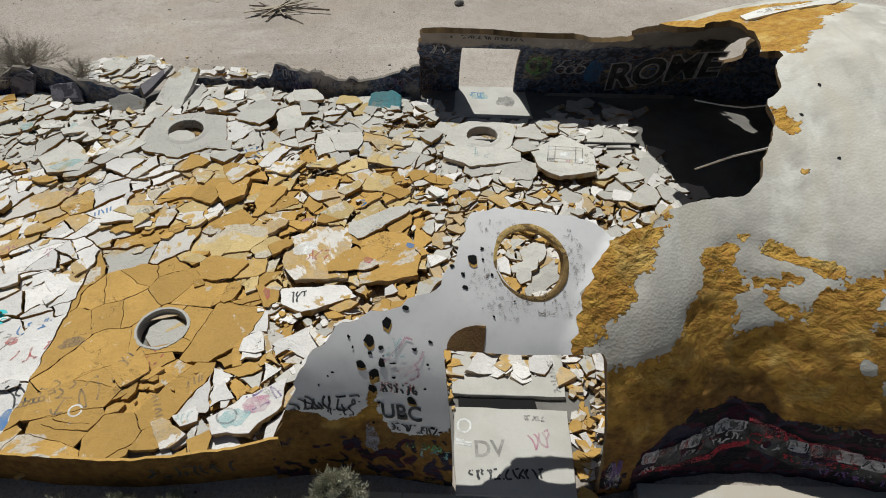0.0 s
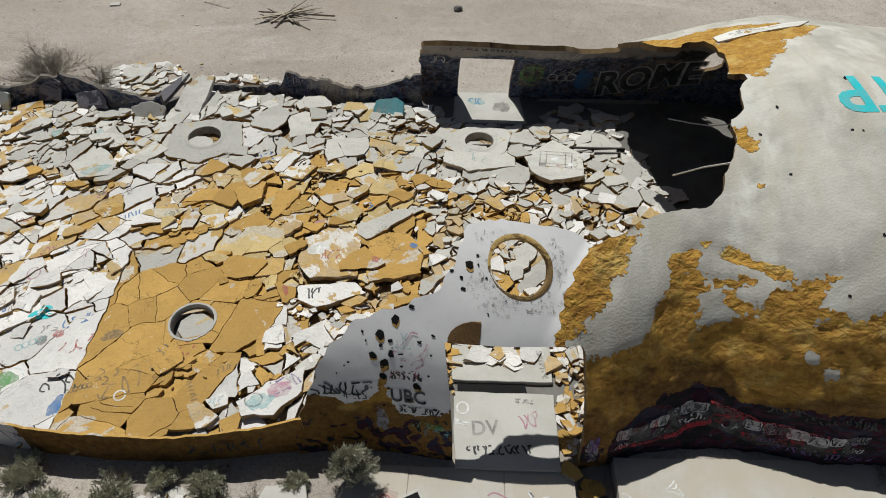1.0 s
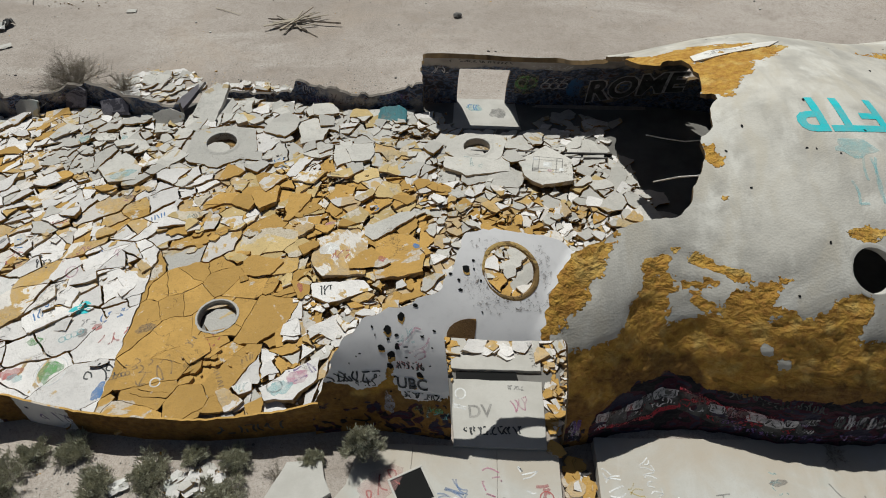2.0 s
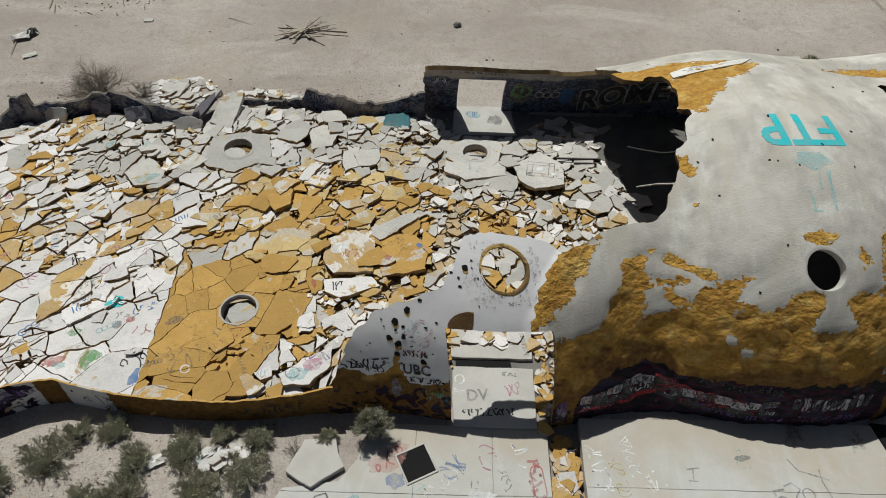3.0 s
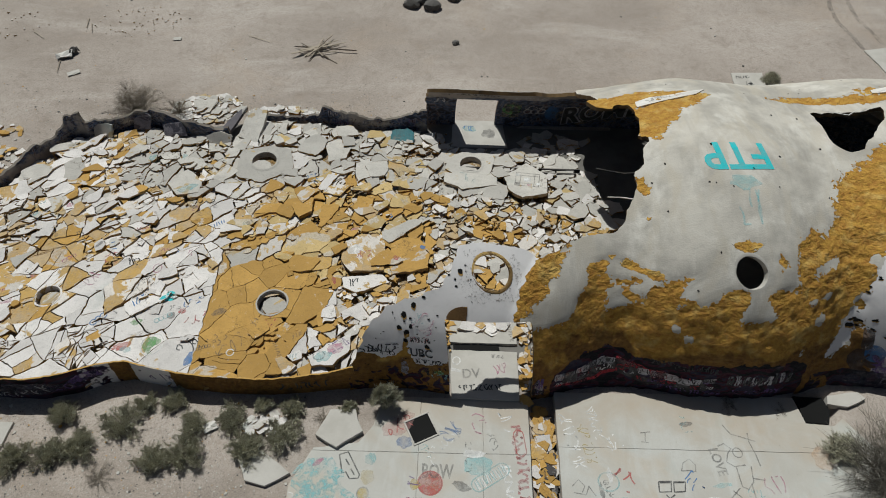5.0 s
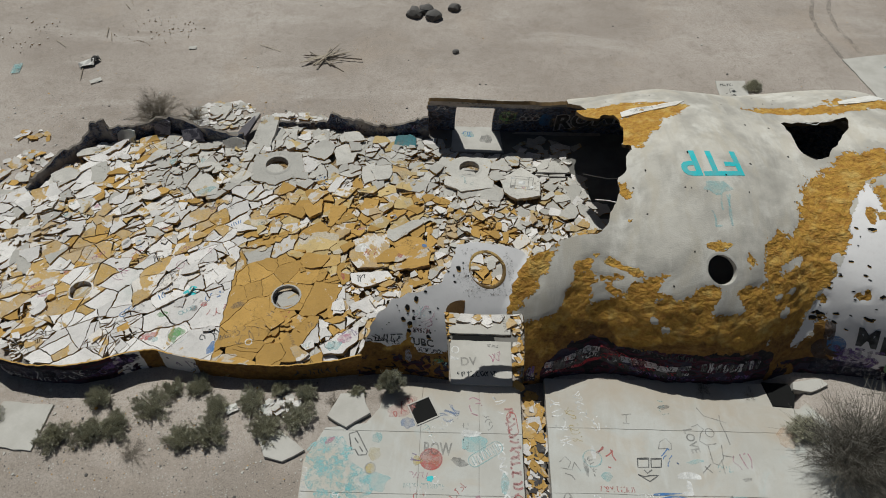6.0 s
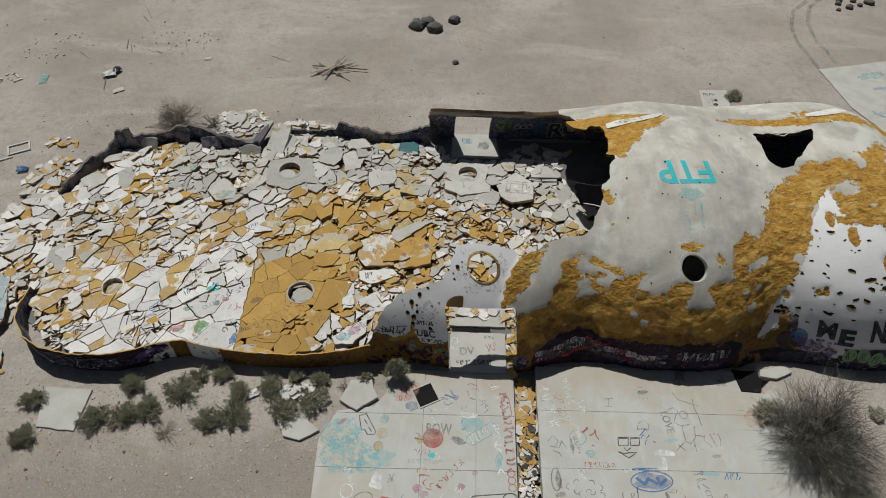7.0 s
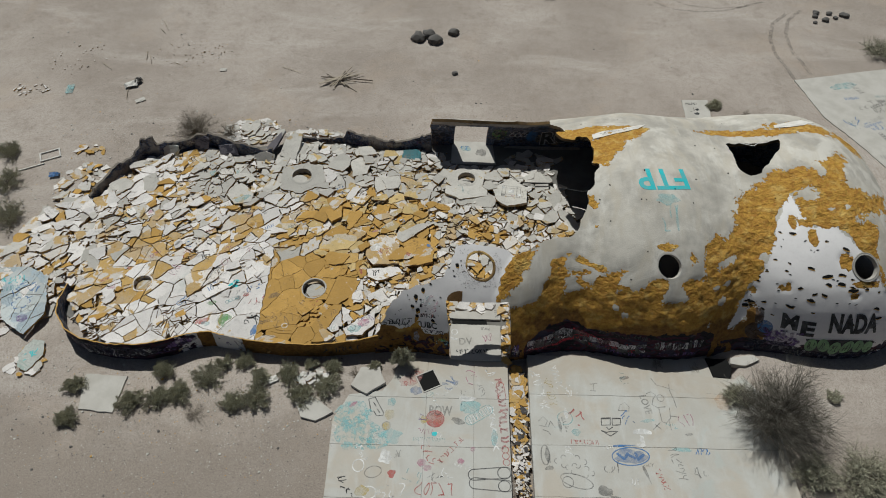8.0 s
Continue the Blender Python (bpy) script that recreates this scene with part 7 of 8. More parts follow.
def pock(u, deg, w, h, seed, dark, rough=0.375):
    """A torn hole in the coating: a flat patch, its black painting the shade."""
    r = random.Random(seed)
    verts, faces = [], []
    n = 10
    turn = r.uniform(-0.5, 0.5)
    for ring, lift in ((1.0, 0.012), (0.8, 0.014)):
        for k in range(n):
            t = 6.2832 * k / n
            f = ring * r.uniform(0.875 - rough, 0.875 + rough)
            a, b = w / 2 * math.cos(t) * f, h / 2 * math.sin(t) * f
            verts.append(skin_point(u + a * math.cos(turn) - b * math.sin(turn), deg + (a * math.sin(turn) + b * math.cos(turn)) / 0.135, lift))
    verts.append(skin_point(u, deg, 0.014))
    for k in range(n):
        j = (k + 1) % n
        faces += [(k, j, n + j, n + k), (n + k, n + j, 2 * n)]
    ob = mesh_part("torn_hole", verts, faces, M_PIT_SHADE if dark else M_RIM, building)
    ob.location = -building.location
    if dark and w > 0.16:                                     # torn foam shows along the lower lip
        drop = dome(u, deg - 0.3 * h / 0.135) - dome(u, deg)
        low = dome_normal(u, deg) * -0.004
        ob = mesh_part("torn_lip", [v + drop + low for v in verts], faces, PIECE["ochre", False], building)
        ob.location = -building.location


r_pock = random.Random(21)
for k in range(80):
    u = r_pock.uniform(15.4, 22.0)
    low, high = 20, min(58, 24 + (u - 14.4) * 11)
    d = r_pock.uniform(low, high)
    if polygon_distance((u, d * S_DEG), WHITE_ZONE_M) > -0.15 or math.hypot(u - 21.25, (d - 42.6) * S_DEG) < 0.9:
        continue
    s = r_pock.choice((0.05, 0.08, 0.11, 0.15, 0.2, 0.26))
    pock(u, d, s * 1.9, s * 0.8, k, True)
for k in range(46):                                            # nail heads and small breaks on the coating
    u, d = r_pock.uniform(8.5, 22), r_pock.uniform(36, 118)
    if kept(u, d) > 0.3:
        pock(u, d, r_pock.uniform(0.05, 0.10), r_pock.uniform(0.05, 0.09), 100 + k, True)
for u, d, w, h in ((1.35, 40.0, 0.8, 0.7), (1.75, 48.3, 0.9, 0.4), (3.08, 44.5, 0.4, 1.1), (1.9, 37.6, 1.5, 0.6), (1.45, 42.0, 0.4, 1.0), (2.6, 37.8, 1.1, 0.5)):
    skin_mark("blot", u, d, w, h, "specks", lift=0.014)        # brown crumbs of foam round the window in the bare near wall
skin_sheet("foam_patch", [(0.4, 30.4), (0.42, 31.4), (0.5, 32.5), (0.63, 33.4), (0.8, 34.1), (1.0, 34.5), (1.2, 34.5), (1.16, 32.5), (1.1, 30.4)], 0.0, 0.02, M_SHADED_FOAM, "weathered brown foam left above the doorway")
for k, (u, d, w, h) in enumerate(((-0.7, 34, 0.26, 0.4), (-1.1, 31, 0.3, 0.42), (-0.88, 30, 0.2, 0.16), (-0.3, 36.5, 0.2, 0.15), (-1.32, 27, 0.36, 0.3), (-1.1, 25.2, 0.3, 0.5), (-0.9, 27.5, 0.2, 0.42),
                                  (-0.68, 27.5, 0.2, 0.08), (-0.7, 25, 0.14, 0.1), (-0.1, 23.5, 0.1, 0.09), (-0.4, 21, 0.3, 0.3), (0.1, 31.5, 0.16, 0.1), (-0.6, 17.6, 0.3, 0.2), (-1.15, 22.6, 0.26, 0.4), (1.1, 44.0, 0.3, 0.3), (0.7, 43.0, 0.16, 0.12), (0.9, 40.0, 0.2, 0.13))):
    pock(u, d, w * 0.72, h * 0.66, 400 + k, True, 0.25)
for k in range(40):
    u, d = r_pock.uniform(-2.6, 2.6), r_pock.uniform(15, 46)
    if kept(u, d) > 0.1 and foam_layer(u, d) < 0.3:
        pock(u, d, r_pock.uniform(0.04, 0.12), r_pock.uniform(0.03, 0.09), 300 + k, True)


def rod(name, points, radius, material, parent, label, category=""):
    verts, faces = [], []
    for a, b in zip(points, points[1:]):
        twig(verts, faces, Vector(a), Vector(b), radius, radius)
    ob = mesh_part(name, verts, faces, material, parent, label)
    if parent is not None:
        ob.location = -parent.location
    elif category:
        tagged(ob, label, category)
    return ob


M_WHITE_ROD = make_concrete("pale_metal", (0.62, 0.60, 0.57), (0.5, 0.48, 0.46))
rod("hanging_rod", [(7.25, 12.9, 5.1), (7.2, 14.3, 3.8), (7.2, 16.1, 2.0)], 0.03, M_WHITE_ROD, building, "thin pale rod hanging from the torn edge")
rod("loose_wire", [(7.4, 14.0, 5.5), (6.9, 14.1, 5.35), (6.4, 14.2, 5.35), (5.8, 14.3, 5.4)], 0.02, M_WHITE_ROD, building, "thin wire sticking out of the torn edge")
rod("loose_wire", [(15.5, 17.6, 5.95), (16.4, 17.2, 6.05), (17.3, 17.8, 6.2)], 0.02, M_WHITE_ROD, building, "thin wire across the hole in the roof")


# ---- loose rubble away from the main heap ----
def spill(name, centre, rx, ry, count, sizes, skins, label, seed, base=None, top=0.25, turn=0.0):
    r = random.Random(seed)
    root = empty(name, (*centre, 0), label, "debris")
    joined = {}
    for k in range(count):
        t, q = r.uniform(0, 6.283), math.sqrt(r.random())
        a, b = rx * q * math.cos(t), ry * q * math.sin(t)
        x, y = centre[0] + a * math.cos(turn) - b * math.sin(turn), centre[1] + a * math.sin(turn) + b * math.cos(turn)
        size = r.uniform(*sizes) * (1.6 if k % 9 == 0 else 1.0)
        m = r.randint(4, 6)
        t0, st = r.uniform(0, 6.28), r.uniform(0.5, 0.9)
        way = r.uniform(0, 3.14)
        poly = []
        for i in range(m):
            w = t0 + 6.283 * (i + r.uniform(-0.25, 0.25)) / m
            px, py = size * math.cos(w), size * st * math.sin(w)
            poly.append((x + px * math.cos(way) - py * math.sin(way), y + px * math.sin(way) + py * math.cos(way)))
        z = (ground_height(x, y) if base is None else base) + r.uniform(0.05, 0.09 + top * (1 - q))
        v, f, ix = piece_mesh(poly, (x, y), z, r.uniform(0.05, 0.14), r.uniform(0, 16), r.uniform(0, 6.28), 0.0, r)
        v = [p - root.location for p in v]
        skin = r.choice(skins)
        if size > 0.34:
            mesh_part("slab_piece", v, f, [PIECE[skin, False], PIECE["foam", False]], root, "", ix)
        else:
            store = joined.setdefault(skin, ([], [], []))
            o = len(store[0])
            store[0].extend(v)
            store[1].extend([[o + i for i in face] for face in f])
            store[2].extend(ix)
    for skin, (v, f, ix) in joined.items():
        tagged(mesh_part("debris", v, f, [PIECE[skin, True], PIECE["foam", True]], root, "", ix), kind="stuff")


# shade of the deep gap, laid in as a black strip
tagged(part("pit", slab_bm([(0.42, 9.03), (2.3, 9.03), (2.25, 9.32), (0.4, 9.32)], -0.1, 0.06, 0.02), M_PIT_SHADE), "black strip painting the shade in the gap between doorway slabs", "pit", kind="structure")
LOOSE_FRAGMENT = [(14.75, 7.1), (14.85, 7.45), (16.1, 7.7), (16.3, 7.4), (15.5, 7.0)]
tagged(part("slab_fragment", slab_bm(LOOSE_FRAGMENT, -0.1, 0.2, 0.05), M_PLATE), "pale slab corner lying against the dome's foot", "slab fragment", "slabs lying in front")
# black pieces among the ochre rubble stand in for shade in its gaps
spill("rubble_strip", (3.85, 4.5), 0.42, 2.3, 120, (0.1, 0.32), ("ochre", "ochre", "ochre", "peeled", "white", "black_litter"), "ochre and white rubble filling the gap between slabs", 3, -0.28, 0.12)
spill("rubble_strip", (3.85, 2.2), 0.42, 1.6, 110, (0.06, 0.2), ("ochre", "peeled", "white", "black_litter", "white"), "small ochre rubble between the slabs", 24, -0.28, 0.1)
spill("rubble_strip", (3.85, -1.6), 0.44, 4.2, 620, (0.03, 0.09), ("grey", "white", "white", "black_litter", "black_litter", "peeled"), "fine black and white litter between the slabs", 4, -0.3, 0.14)
spill("debris_pile", (-13.7, 24.1), 1.9, 1.25, 90, (0.16, 0.46), ("grey", "grey", "white", "grey"), "pale broken slabs thrown out behind the wall", 5, None, 0.22)
spill("debris_pile", (-9.2, 23.75), 2.1, 0.42, 60, (0.16, 0.38), ("white", "white", "grey"), "pale broken slabs along the fallen far wall", 6, None, 0.5)
spill("debris_pile", (-23.3, 9.6), 1.6, 2.0, 34, (0.2, 0.55), ("grey", "white", "grey"), "grey slabs spilled out through the broken end", 8, None, 0.35)
spill("debris_pile", (-21.3, 5.9), 0.8, 0.9, 14, (0.15, 0.42), ("grey", "white", "ochre"), "few pale fragments lying on the sand", 9, None, 0.1)
spill("debris_pile", (-23.4, 18.9), 1.6, 1.6, 60, (0.12, 0.4), ("grey", "white", "peeled", "ochre"), "scattered pale fragments outside the wall", 10, None, 0.2)
spill("debris_pile", (-24.1, 21.8), 1.0, 0.5, 12, (0.12, 0.35), ("ochre", "peeled", "white"), "ochre foam fragments on the sand", 11, None, 0.1)
spill("debris_pile", (-6.5, 5.55), 0.75, 0.5, 26, (0.08, 0.28), ("white", "white", "grey"), "heap of crumpled white scraps between the bushes", 12, None, 0.25)
spill("debris_pile", (1.6, 10.6), 1.3, 0.8, 26, (0.2, 0.42), ("white", "peeled", "white"), "broken white plates on the doorway slab", 13, 0.12, 0.25)
spill("debris_pile", (3.25, 9.0), 0.22, 2.2, 40, (0.10, 0.26), ("ochre", "white", "ochre", "peeled"), "ochre rubble beside the doorway slab", 14, 0.0, 0.25)
spill("debris_pile", (5.4, 21.9), 1.7, 0.8, 26, (0.18, 0.42), ("grey", "grey", "white"), "grey plates lying in the shade of the far wall", 16, 0.02, 0.1)
spill("debris_pile", (5.0, 20.6), 1.6, 0.8, 40, (0.10, 0.3), ("grey", "white"), "dusty fragments on the shaded floor", 15, 0.02, 0.08)


def floor_channel(a, b, width, label):
    """Steel channel let into the floor: two upright flanges, bed painted black for shade."""
    root = empty("floor_channel", (*a, 0.0), label, "channel", "", "structure")
    d = Vector((b[0] - a[0], b[1] - a[1], 0))
    n = Vector((-d.y, d.x, 0)).normalized()
    for name, o, w, h, mat in (("flange", width / 2, 0.05, 0.36, M_STONE), ("flange", -width / 2, 0.05, 0.36, M_STONE), ("bed", 0.0, width - 0.05, 0.22, M_PIT_SHADE)):
        bm = bmesh.new()
        for z in (-0.05, h):
            for e in (Vector((0, 0, 0)), d):
                for s in (-0.5, 0.5):
                    bm.verts.new(e + n * (o + s * w) + Vector((0, 0, z)))
        bmesh.ops.convex_hull(bm, input=bm.verts)
        part(name, bm, mat, root)


floor_channel((-2.4, 19.47), (6.6, 19.5), 0.3, "dark steel channel running through the dusty floor")


def leaning_slab(corners, thick, material, label, seed=0):
    """A broken slab that leans against the wall: four corners of its upper face, its outline ragged between them."""
    r = random.Random(str((corners[0], seed)))
    a = [Vector(p) for p in corners]
    e, g = a[1] - a[0], a[3] - a[0]
    n = e.cross(g).normalized()
    loop = [(0, 0), (1, 0), (1, r.uniform(0.5, 0.9)), (r.uniform(0.55, 0.9), 1), (r.uniform(0.1, 0.4), r.uniform(0.85, 1.05)), (0, r.uniform(0.55, 0.85))]
    pts = []
    for p, q in zip(loop, loop[1:] + loop[:1]):
        for k in range(4):
            u, v = p[0] + (q[0] - p[0]) * k / 4, p[1] + (q[1] - p[1]) * k / 4
            rag = 0.0 if v < 0.01 else 0.07
            pts.append(a[0] + e * (u + rag * fbm(u * 3 + seed, v * 3, a[0].x)) + g * (v + rag * fbm(u * 3, v * 3 + seed, a[0].y)))
    c = sum(pts, Vector()) / len(pts)
    bm = bmesh.new()
    top, mid, low = [bm.verts.new(p + (c - p).normalized() * 0.012 + n * 0.008) for p in pts], [bm.verts.new(p) for p in pts], [bm.verts.new(p - n * thick * r.uniform(0.8, 1.1)) for p in pts]
    bm.faces.new(top), bm.faces.new(low[::-1])
    for k in range(len(pts)):
        j = (k + 1) % len(pts)
        bm.faces.new((top[k], mid[k], mid[j], top[j])), bm.faces.new((mid[k], low[k], low[j], mid[j]))
    bmesh.ops.recalc_face_normals(bm, faces=bm.faces)
    tagged(part("leaning_slab", bm, material), label, "slab")


leaning_slab([(-11.3, 21.5, 0.35), (-10.2, 21.0, 0.35), (-9.9, 23.0, 0.8), (-10.9, 23.4, 0.95)], 0.16, PIECE["grey", False], "pale grey slab leaning on the broken far wall")
leaning_slab([(-12.6, 21.2, 0.3), (-12.1, 21.0, 0.35), (-11.2, 23.4, 0.75), (-11.6, 23.6, 0.7)], 0.14, make_piece("dark_slab_skin", (0.13, 0.12, 0.135), (0.45, 0.43, 0.41), 0.6, False), "long dark wall strip leaning over the rubble")
leaning_slab([(-3.2, 21.5, 0.35), (-2.0, 21.2, 0.3), (-1.9, 21.9, 0.55), (-3.15, 22.1, 0.9)], 0.12, make_piece("teal_painted_slab", (0.36, 0.42, 0.40), (0.10, 0.36, 0.42), 0.5, False), "teal-painted slab leaning on the far wall")


def marked_slab(outline, z, seed, marks, label, skin=None):
    root = empty("graffiti_slab", (*middle(outline), 0), label, "slab", "painted slabs at the open end")
    r = random.Random(seed)
    for k, poly in enumerate(shatter(outline, r, lambda x, y: (1.5, 1.2))):
        v, f, ix = piece_mesh(poly, middle(poly), z + r.uniform(-0.03, 0.03), 0.14, r.uniform(0, 3), r.uniform(0, 6), 0.02, r)
        mesh_part("slab_piece", [p - root.location for p in v], f, [skin or M_PALE_TEAL, PIECE["foam", False]], root, "", ix)
    bpy.context.view_layer.update()
    for kind, x, y, w, h, turn, ink in marks:
        make_mark(kind, w, h, ink, lambda a, b: (x + a * math.cos(turn) - b * math.sin(turn), y + a * math.sin(turn) + b * math.cos(turn), settle(x + a * math.cos(turn) - b * math.sin(turn), y + a * math.sin(turn) + b * math.cos(turn)) + 0.006), root, 0.05, seed=x)


M_PALE_TEAL = make_piece("pale_teal_slab_skin", (0.53, 0.56, 0.56), (0.40, 0.47, 0.52), 0.55, False)
marked_slab([(-25.3, 11.6), (-23.6, 8.2), (-21.95, 7.3), (-21.4, 8.7), (-22.2, 11.1), (-23.6, 11.7)], 0.42, 3, [("scrawl", -23.2, 9.9, 1.8, 0.9, 0.5, "blue"), ("loops", -22.6, 8.9, 1.1, 0.5, 0.3, "grey"), ("blot", -22.5, 8.3, 0.6, 0.5, 0.0, "violet"), ("scrawl", -23.9, 10.8, 1.4, 0.5, 0.2, "cyan"), ("ring", -22.3, 10.2, 0.7, 0.8, 0.0, "white"), ("scrawl", -23.6, 9.5, 1.3, 0.5, 0.9, "grey"), ("cloud", -23.0, 9.3, 0.9, 0.7, 0.2, "blue"), ("scrawl", -22.9, 10.4, 1.2, 0.4, -0.4, "blue"), ("hatch", -24.0, 10.2, 0.8, 0.4, 0.3, "pale_cyan")], "pale teal graffiti-covered slab fallen outside the wall")
marked_slab([(-21.85, 6.4), (-21.5, 7.2), (-20.9, 7.1), (-20.56, 6.3), (-21.03, 5.4), (-21.57, 5.6)], 0.2, 4, [("scrawl", -21.2, 6.3, 0.8, 0.4, 0.6, "cyan")], "small teal slab fragment lying on the sand", make_piece("teal_slab_skin", (0.40, 0.47, 0.43), (0.52, 0.53, 0.50), 0.6, False))
M_TAGGED = make_piece("dark_tagged_slab_skin", (0.10, 0.095, 0.12), (0.34, 0.32, 0.36), 0.56, False)
for k, (sx, sy, sw, sh) in enumerate(((-18.4, 21.2, 1.0, 0.6), (-16.6, 21.9, 0.9, 0.8), (-14.6, 21.5, 1.2, 0.6), (-12.2, 21.0, 1.3, 0.5))):
    tilt = 0.5 * math.sin(k * 2.1)
    leaning_slab([(sx - sw / 2, sy, 0.25), (sx + sw / 2, sy + 0.1 * tilt, 0.3), (sx + sw / 2 + 0.35 * tilt, sy + 0.42, 0.25 + sh * (0.9 - 0.2 * tilt)), (sx - sw / 2 + 0.3 * tilt, sy + 0.38, 0.25 + sh)], 0.12, M_TAGGED if k % 3 else PIECE["grey", False], "broken slab with dark paint leaning on the far wall" if k % 3 else "pale broken slab leaning on the far wall")


# ---- hatch in the paving ----
def build_hatch():
    root = empty("floor_hatch", (-0.7, 5.63, 0.07), "square opening in the paving, its shade painted black, with a pale edge", "hatch")
    root.rotation_euler = (0, 0, radians(27))
    bm = bmesh.new()
    bmesh.ops.create_grid(bm, x_segments=1, y_segments=1, size=0.45)
    # a flat black plate paints the darkness of the opening
    part("pit", bm, M_PIT_SHADE, root).location = (0, 0, 0.006)
    for k, (x, y, w, d) in enumerate(((0, 0.48, 1.02, 0.06), (0, -0.48, 1.02, 0.06), (0.48, 0, 0.06, 0.9), (-0.48, 0, 0.06, 0.9))):
        bm = bmesh.new()
        bmesh.ops.create_cube(bm, size=1.0)
        bmesh.ops.scale(bm, vec=(w, d, 0.05), verts=bm.verts)
        bmesh.ops.bevel(bm, geom=bm.edges[:], offset=0.008, segments=1, affect="EDGES")
        part("edge", bm, M_PLATE, root).location = (x, y, 0.012)


build_hatch()

heap_mark("text", 1.15, 7.95, 0.7, 0.42, 4, "grey", "DV")
heap_mark("scrawl", 1.5, 7.35, 1.7, 0.22, 3, "black")
heap_mark("scrawl", 2.35, 8.2, 0.6, 0.4, 15, "pink")
heap_mark("ring", 0.55, 8.5, 0.3, 0.34, 0, "white")
heap_mark("scrawl", 0.55, 8.15, 0.25, 0.4, 80, "white")
heap_mark("scrawl", 2.75, 9.9, 0.9, 0.14, -80, "grey")
heap_mark("scrawl", 2.2, 8.75, 0.5, 0.12, 0, "grey")

# tile pattern on the fallen grey panel
heap_mark("squares", 3.85, 18.6, 1.15, 1.0, -8, "grey")
for dx, dy, w, ink in ((0, 0, 0.36, "white"), (-0.46, 0.4, 0.2, "white"), (0.5, -0.36, 0.2, "white"), (0.05, -0.42, 0.16, "pink"), (-0.5, -0.3, 0.18, "grey")):
    heap_mark("block", 3.85 + dx, 18.6 + dy, w, w * 0.9, -8, ink)


# ---- things scattered on the sand ----
def stick_pile():
    root = empty("stick_pile", (-8.5, 30.0, 0), "pile of thin grey sticks and poles on the sand", "sticks")
    r = random.Random(31)
    for k in range(15):
        a, l = r.uniform(0, 3.14), r.uniform(1.4, 4.0)
        c = Vector((r.uniform(-0.5, 0.5), r.uniform(-0.35, 0.35), 0.06 + 0.03 * k % 0.2))
        d = Vector((math.cos(a), math.sin(a) * 0.7, r.uniform(-0.03, 0.05))) * l / 2
        verts, faces = [], []
        twig(verts, faces, c - d, c + d, 0.05, 0.035)
        mesh_part("stick", verts, faces, M_WOOD, root)


stick_pile()


def lone_stick(a, b, radius=0.03):
    verts, faces = [], []
    twig(verts, faces, Vector((*a, 0.05)), Vector((*b, 0.06)), radius, radius * 0.7)
    tagged(mesh_part("stick", verts, faces, M_WOOD), "single thin grey stick lying on sand", "stick", "loose sticks")


lone_stick((-13.1, 31.6), (-11.6, 30.9))
lone_stick((-24.0, 37.4), (-23.3, 36.2))
lone_stick((-23.9, 36.3), (-23.4, 35.7))
lone_stick((-24.0, 33.2), (-23.7, 32.0))
lone_stick((-23.6, 32.6), (-23.2, 31.6))
lone_stick((-23.9, 28.4), (-23.6, 27.2))
lone_stick((-24.6, 22.3), (-24.2, 21.2), 0.025)
lone_stick((-26.9, 31.5), (-26.0, 30.8))


def stone(x, y, size, seed, material, label):
    bm = bmesh.new()
    bmesh.ops.create_icosphere(bm, subdivisions=2, radius=size)
    for v in bm.verts:
        k = 1 + 0.35 * fbm(v.co.x / size + seed, v.co.y / size, v.co.z / size, 3)
        v.co = Vector((v.co.x * k * 1.2, v.co.y * k, v.co.z * k * 0.75))
    ob = part("stone", bm, material)
    ob.location = (x, y, ground_height(x, y) + size * 0.45)
    tagged(ob, label, "stone", "loose stones")


stone(0.05, 31.3, 0.2, 1, M_STONE, "small dark stone alone on the sand")
stone(-3.0, 35.8, 0.5, 2, M_STONE, "large dark grey boulder in a cluster")
stone(-2.1, 36.3, 0.45, 3, M_STONE, "large dark grey boulder in a cluster")
stone(-1.6, 35.5, 0.5, 4, M_STONE, "large dark grey boulder in a cluster")
stone(-0.2, 36.7, 0.38, 5, M_STONE, "dark grey boulder beside a cluster")
for k in range(9):
    stone(29.8 + 0.5 * k % 3.4 + 0.2 * math.sin(k * 3), 39.6 + 1.5 * abs(math.sin(k * 1.7)), 0.16 + 0.1 * abs(math.sin(k * 2.3)), 20 + k, M_STONE, "dark grey stone in a loose ring")


def scrap(x, y, w, d, h, turn, material, label):
    """A bent scrap of board or sheet."""
    bm = bmesh.new()
    bmesh.ops.create_grid(bm, x_segments=4, y_segments=3, size=0.5)
    for v in bm.verts:
        v.co = Vector((v.co.x * w, v.co.y * d, h * (0.3 + fbm(v.co.x * 2 + x, v.co.y * 2, 1.0))))
    geo = bmesh.ops.solidify(bm, geom=bm.faces[:], thickness=0.03)
    ob = part("scrap", bm, material)
    ob.location = (x, y, ground_height(x, y) + h * 0.3 + 0.04)
    ob.rotation_euler = (0, 0, radians(turn))
    tagged(ob, label, "scrap", "litter")


scrap(-23.8, 28.9, 0.9, 0.7, 0.22, 20, M_WHITE_ROD, "bent white board on the sand")
scrap(-23.4, 29.3, 0.5, 0.5, 0.3, 60, M_STONE, "dark crumpled rag beside a board")
scrap(-28.1, 28.2, 0.5, 1.0, 0.1, 10, INK["pale_cyan"], "pale blue strip of plastic on sand")
spill("litter_patch", (-31.1, 28.1), 1.5, 0.7, 36, (0.03, 0.13), ("white",), "small white scraps strewn on the sand", 41, None, 0.02)
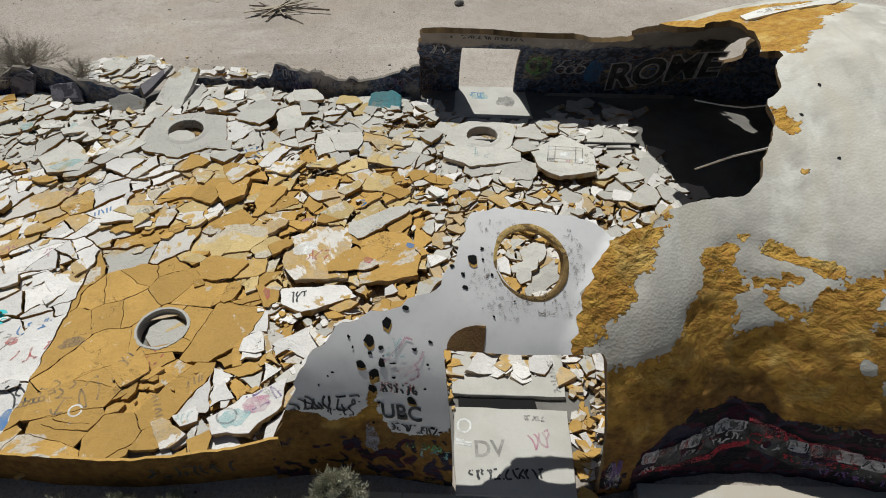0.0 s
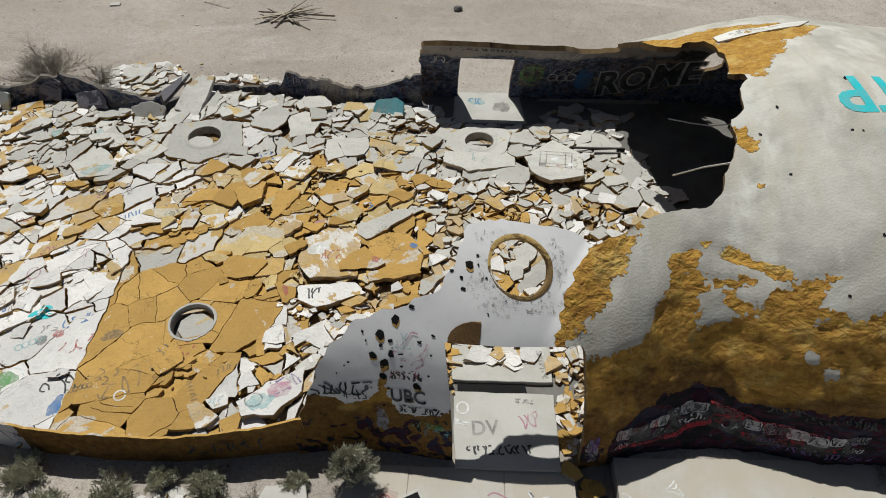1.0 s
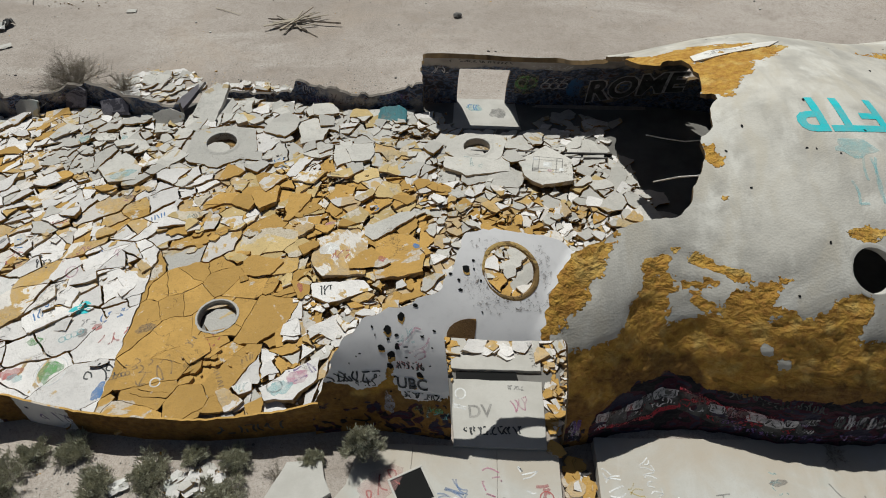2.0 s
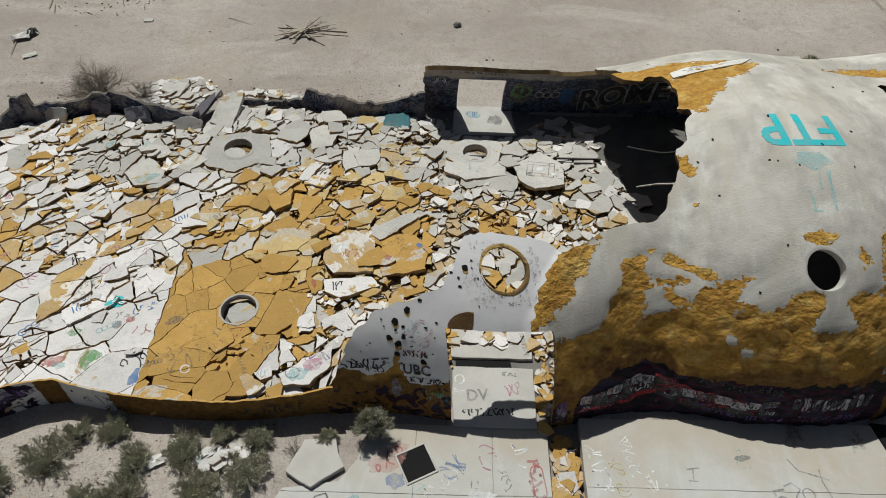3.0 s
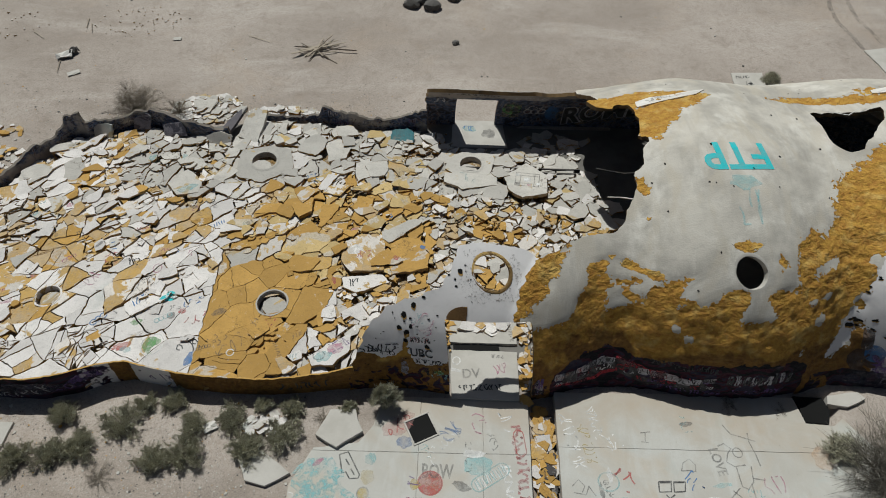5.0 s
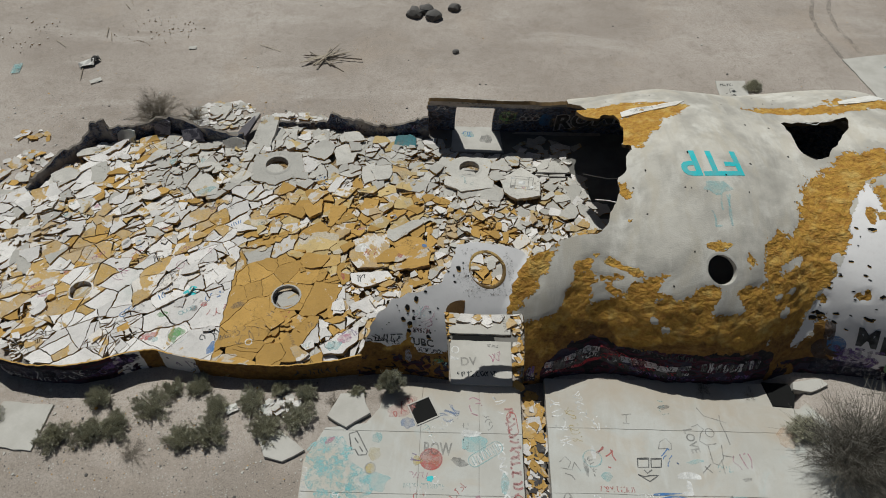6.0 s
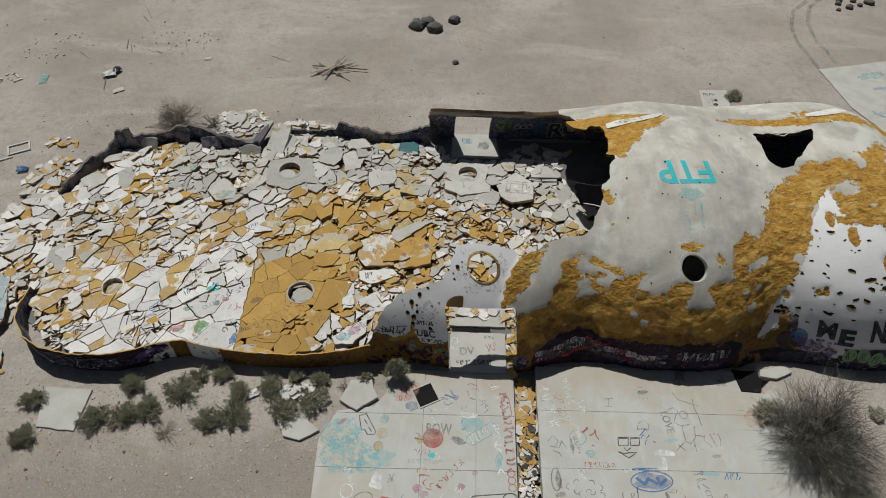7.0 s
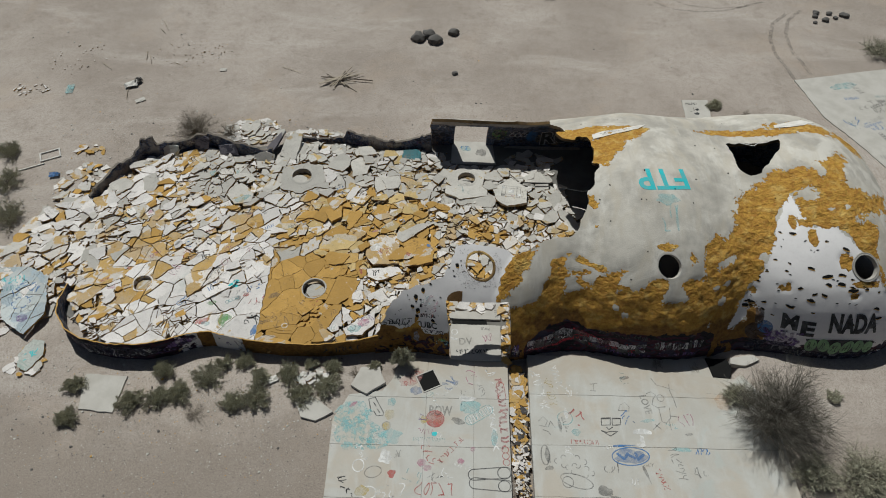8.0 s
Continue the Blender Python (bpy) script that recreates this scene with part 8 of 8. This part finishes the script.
spill("litter_patch", (-28.5, 32.0), 2.6, 2.2, 40, (0.02, 0.07), ("white",), "small white scraps strewn on the sand", 42, None, 0.02)
spill("litter_patch", (-20.5, 33.0), 3.2, 1.8, 70, (0.02, 0.06), ("white",), "small white scraps strewn on the sand", 43, None, 0.02)
scrap(-22.6, 27.2, 0.7, 0.4, 0.06, 35, M_PLATE, "pale flat board on the sand")
scrap(-17.5, 31.0, 0.5, 0.3, 0.05, 5, M_PLATE, "pale flat board on the sand")
scrap(-25.5, 19.3, 0.6, 0.4, 0.2, 15, INK["blue"], "crumpled blue plastic sheet")
bush((11.0, 7.05), 0.45, 0.2, 71, 0, "flat tangle of dry weeds against the dome", 30)
bush((12.9, 6.85), 0.35, 0.15, 72, 0, "flat tangle of dry weeds against the dome", 24)
scrap(-8.55, 5.4, 0.5, 0.35, 0.08, 30, M_WHITE_ROD, "small white box lid on the sand")


def board_frame():
    root = empty("window_frame", (-26.6, 21.2, 0.05), "white wooden frame lying broken on the sand", "frame")
    root.rotation_euler = (0, 0, radians(28))
    for x, y, w, d in ((0, 0.4, 1.3, 0.09), (0, -0.4, 1.3, 0.09), (0.6, 0, 0.09, 0.8), (-0.6, 0, 0.09, 0.8), (-1.2, -0.7, 1.6, 0.08)):
        bm = bmesh.new()
        bmesh.ops.create_cube(bm, size=1.0)
        bmesh.ops.scale(bm, vec=(w, d, 0.06), verts=bm.verts)
        bmesh.ops.bevel(bm, geom=bm.edges[:], offset=0.01, segments=1, affect="EDGES")
        part("rail", bm, M_WHITE_ROD, root).location = (x, y, 0.02)


board_frame()


def grit():
    """Pebbles and pale litter over the sand, too many to count."""
    r = random.Random(77)
    groups = {"pale": ([], []), "dark": ([], []), "ochre": ([], [])}
    for k in range(13000):
        x, y = r.uniform(-40, 44), r.uniform(-6, 46)
        if k % 3 == 0:
            x, y = r.gauss(-10, 8), r.choice((r.gauss(23.6, 1.2), r.gauss(4.0, 1.6)))
        if k % 3 == 1:
            x, y = r.uniform(-32, -4), r.uniform(-8, 6)
        if k % 11 == 0:
            x, y = r.gauss(-24.5, 2.5), r.gauss(16, 6)
        if polygon_distance((x, y), FLOOR) < 0.6 or (-5.2 < x < 16.6 and y < 7.6):
            continue
        kind = "pale" if r.random() < 0.6 else "dark" if r.random() < 0.8 else "ochre"
        v, f = groups[kind]
        s = r.uniform(0.012, 0.035) * (2.4 if r.random() < 0.04 else 1.0)
        o, z = len(v), ground_height(x, y)
        m = 5
        t0 = r.uniform(0, 6)
        for h, q in ((-0.3, 1.0), (0.5, 0.75)):
            for i in range(m):
                t = t0 + 6.283 * i / m
                v.append((x + s * q * math.cos(t) * r.uniform(0.7, 1.3), y + s * q * math.sin(t) * r.uniform(0.7, 1.3), z + s * h))
        for i in range(m):
            j = (i + 1) % m
            f.append((o + i, o + j, o + m + j, o + m + i))
        f.append(tuple(o + m + i for i in range(m)))
    for kind, (v, f) in groups.items():
        mat = {"pale": M_PLATE, "dark": M_STONE, "ochre": PIECE["ochre", True]}[kind]
        tagged(mesh_part("pebble_litter", v, f, mat), kind + " pebbles and crumbs strewn over the sand", "pebbles", kind="stuff")


grit()


def tyre_track(rows, width):
    """A rut of loose darker sand left by a wheel."""
    for off in (-0.8, 0.8):
        verts, faces = [], []
        line = [(x + off * 0.9, y + off * 0.4) for x, y in rows]
        fine = [(line[i][0] + (line[i + 1][0] - line[i][0]) * k / 6, line[i][1] + (line[i + 1][1] - line[i][1]) * k / 6) for i in range(len(line) - 1) for k in range(6)]
        ribbon(verts, faces, fine + [line[-1]], width, lambda a, b: (a, b, ground_height(a, b) + 0.03))
        tagged(mesh_part("tyre_track", verts, faces, INK["rut"]), "curved tyre rut of loose dark sand", "tyre track", "tyre ruts", "structure")


tyre_track([(28.5, 41.2), (26.9, 39.6), (26.1, 37.4), (25.9, 35.3), (26.2, 33.7), (26.4, 32.1)], 0.3)
tyre_track([(17.6, 42.6), (19.1, 41.5), (21.2, 41.2), (23.4, 41.5), (25.7, 42.4)], 0.2)

broad = next(ob for ob in scene.objects if ob.get("label", "").startswith("broad pale graffiti"))
r_far = random.Random(61)
for k in range(22):
    fx, fy = r_far.uniform(27.2, 33.0), r_far.uniform(22.5, 31.0)
    if polygon_distance((fx, fy), FAR_SLABS[1][0]) < -0.8:
        make_mark(r_far.choice(("scrawl", "loops", "hatch", "scrawl")), r_far.uniform(0.6, 1.6), r_far.uniform(0.25, 0.5), r_far.choice(("grey", "blue", "pale_cyan", "grey", "black")), flat_put(fx, fy, r_far.choice((10, 25, -70)), 0.086), broad)

small = next(ob for ob in scene.objects if ob.get("label", "").startswith("small grey slab"))
for k, (fx, fy, fw, fh) in enumerate(((17.4, 27.3, 0.35, 0.3), (17.5, 27.75, 0.25, 0.22), (17.2, 28.4, 0.9, 0.25))):
    make_mark("scrawl" if k == 2 else "blot", fw, fh, "black", flat_put(fx, fy, 5, 0.086), small)
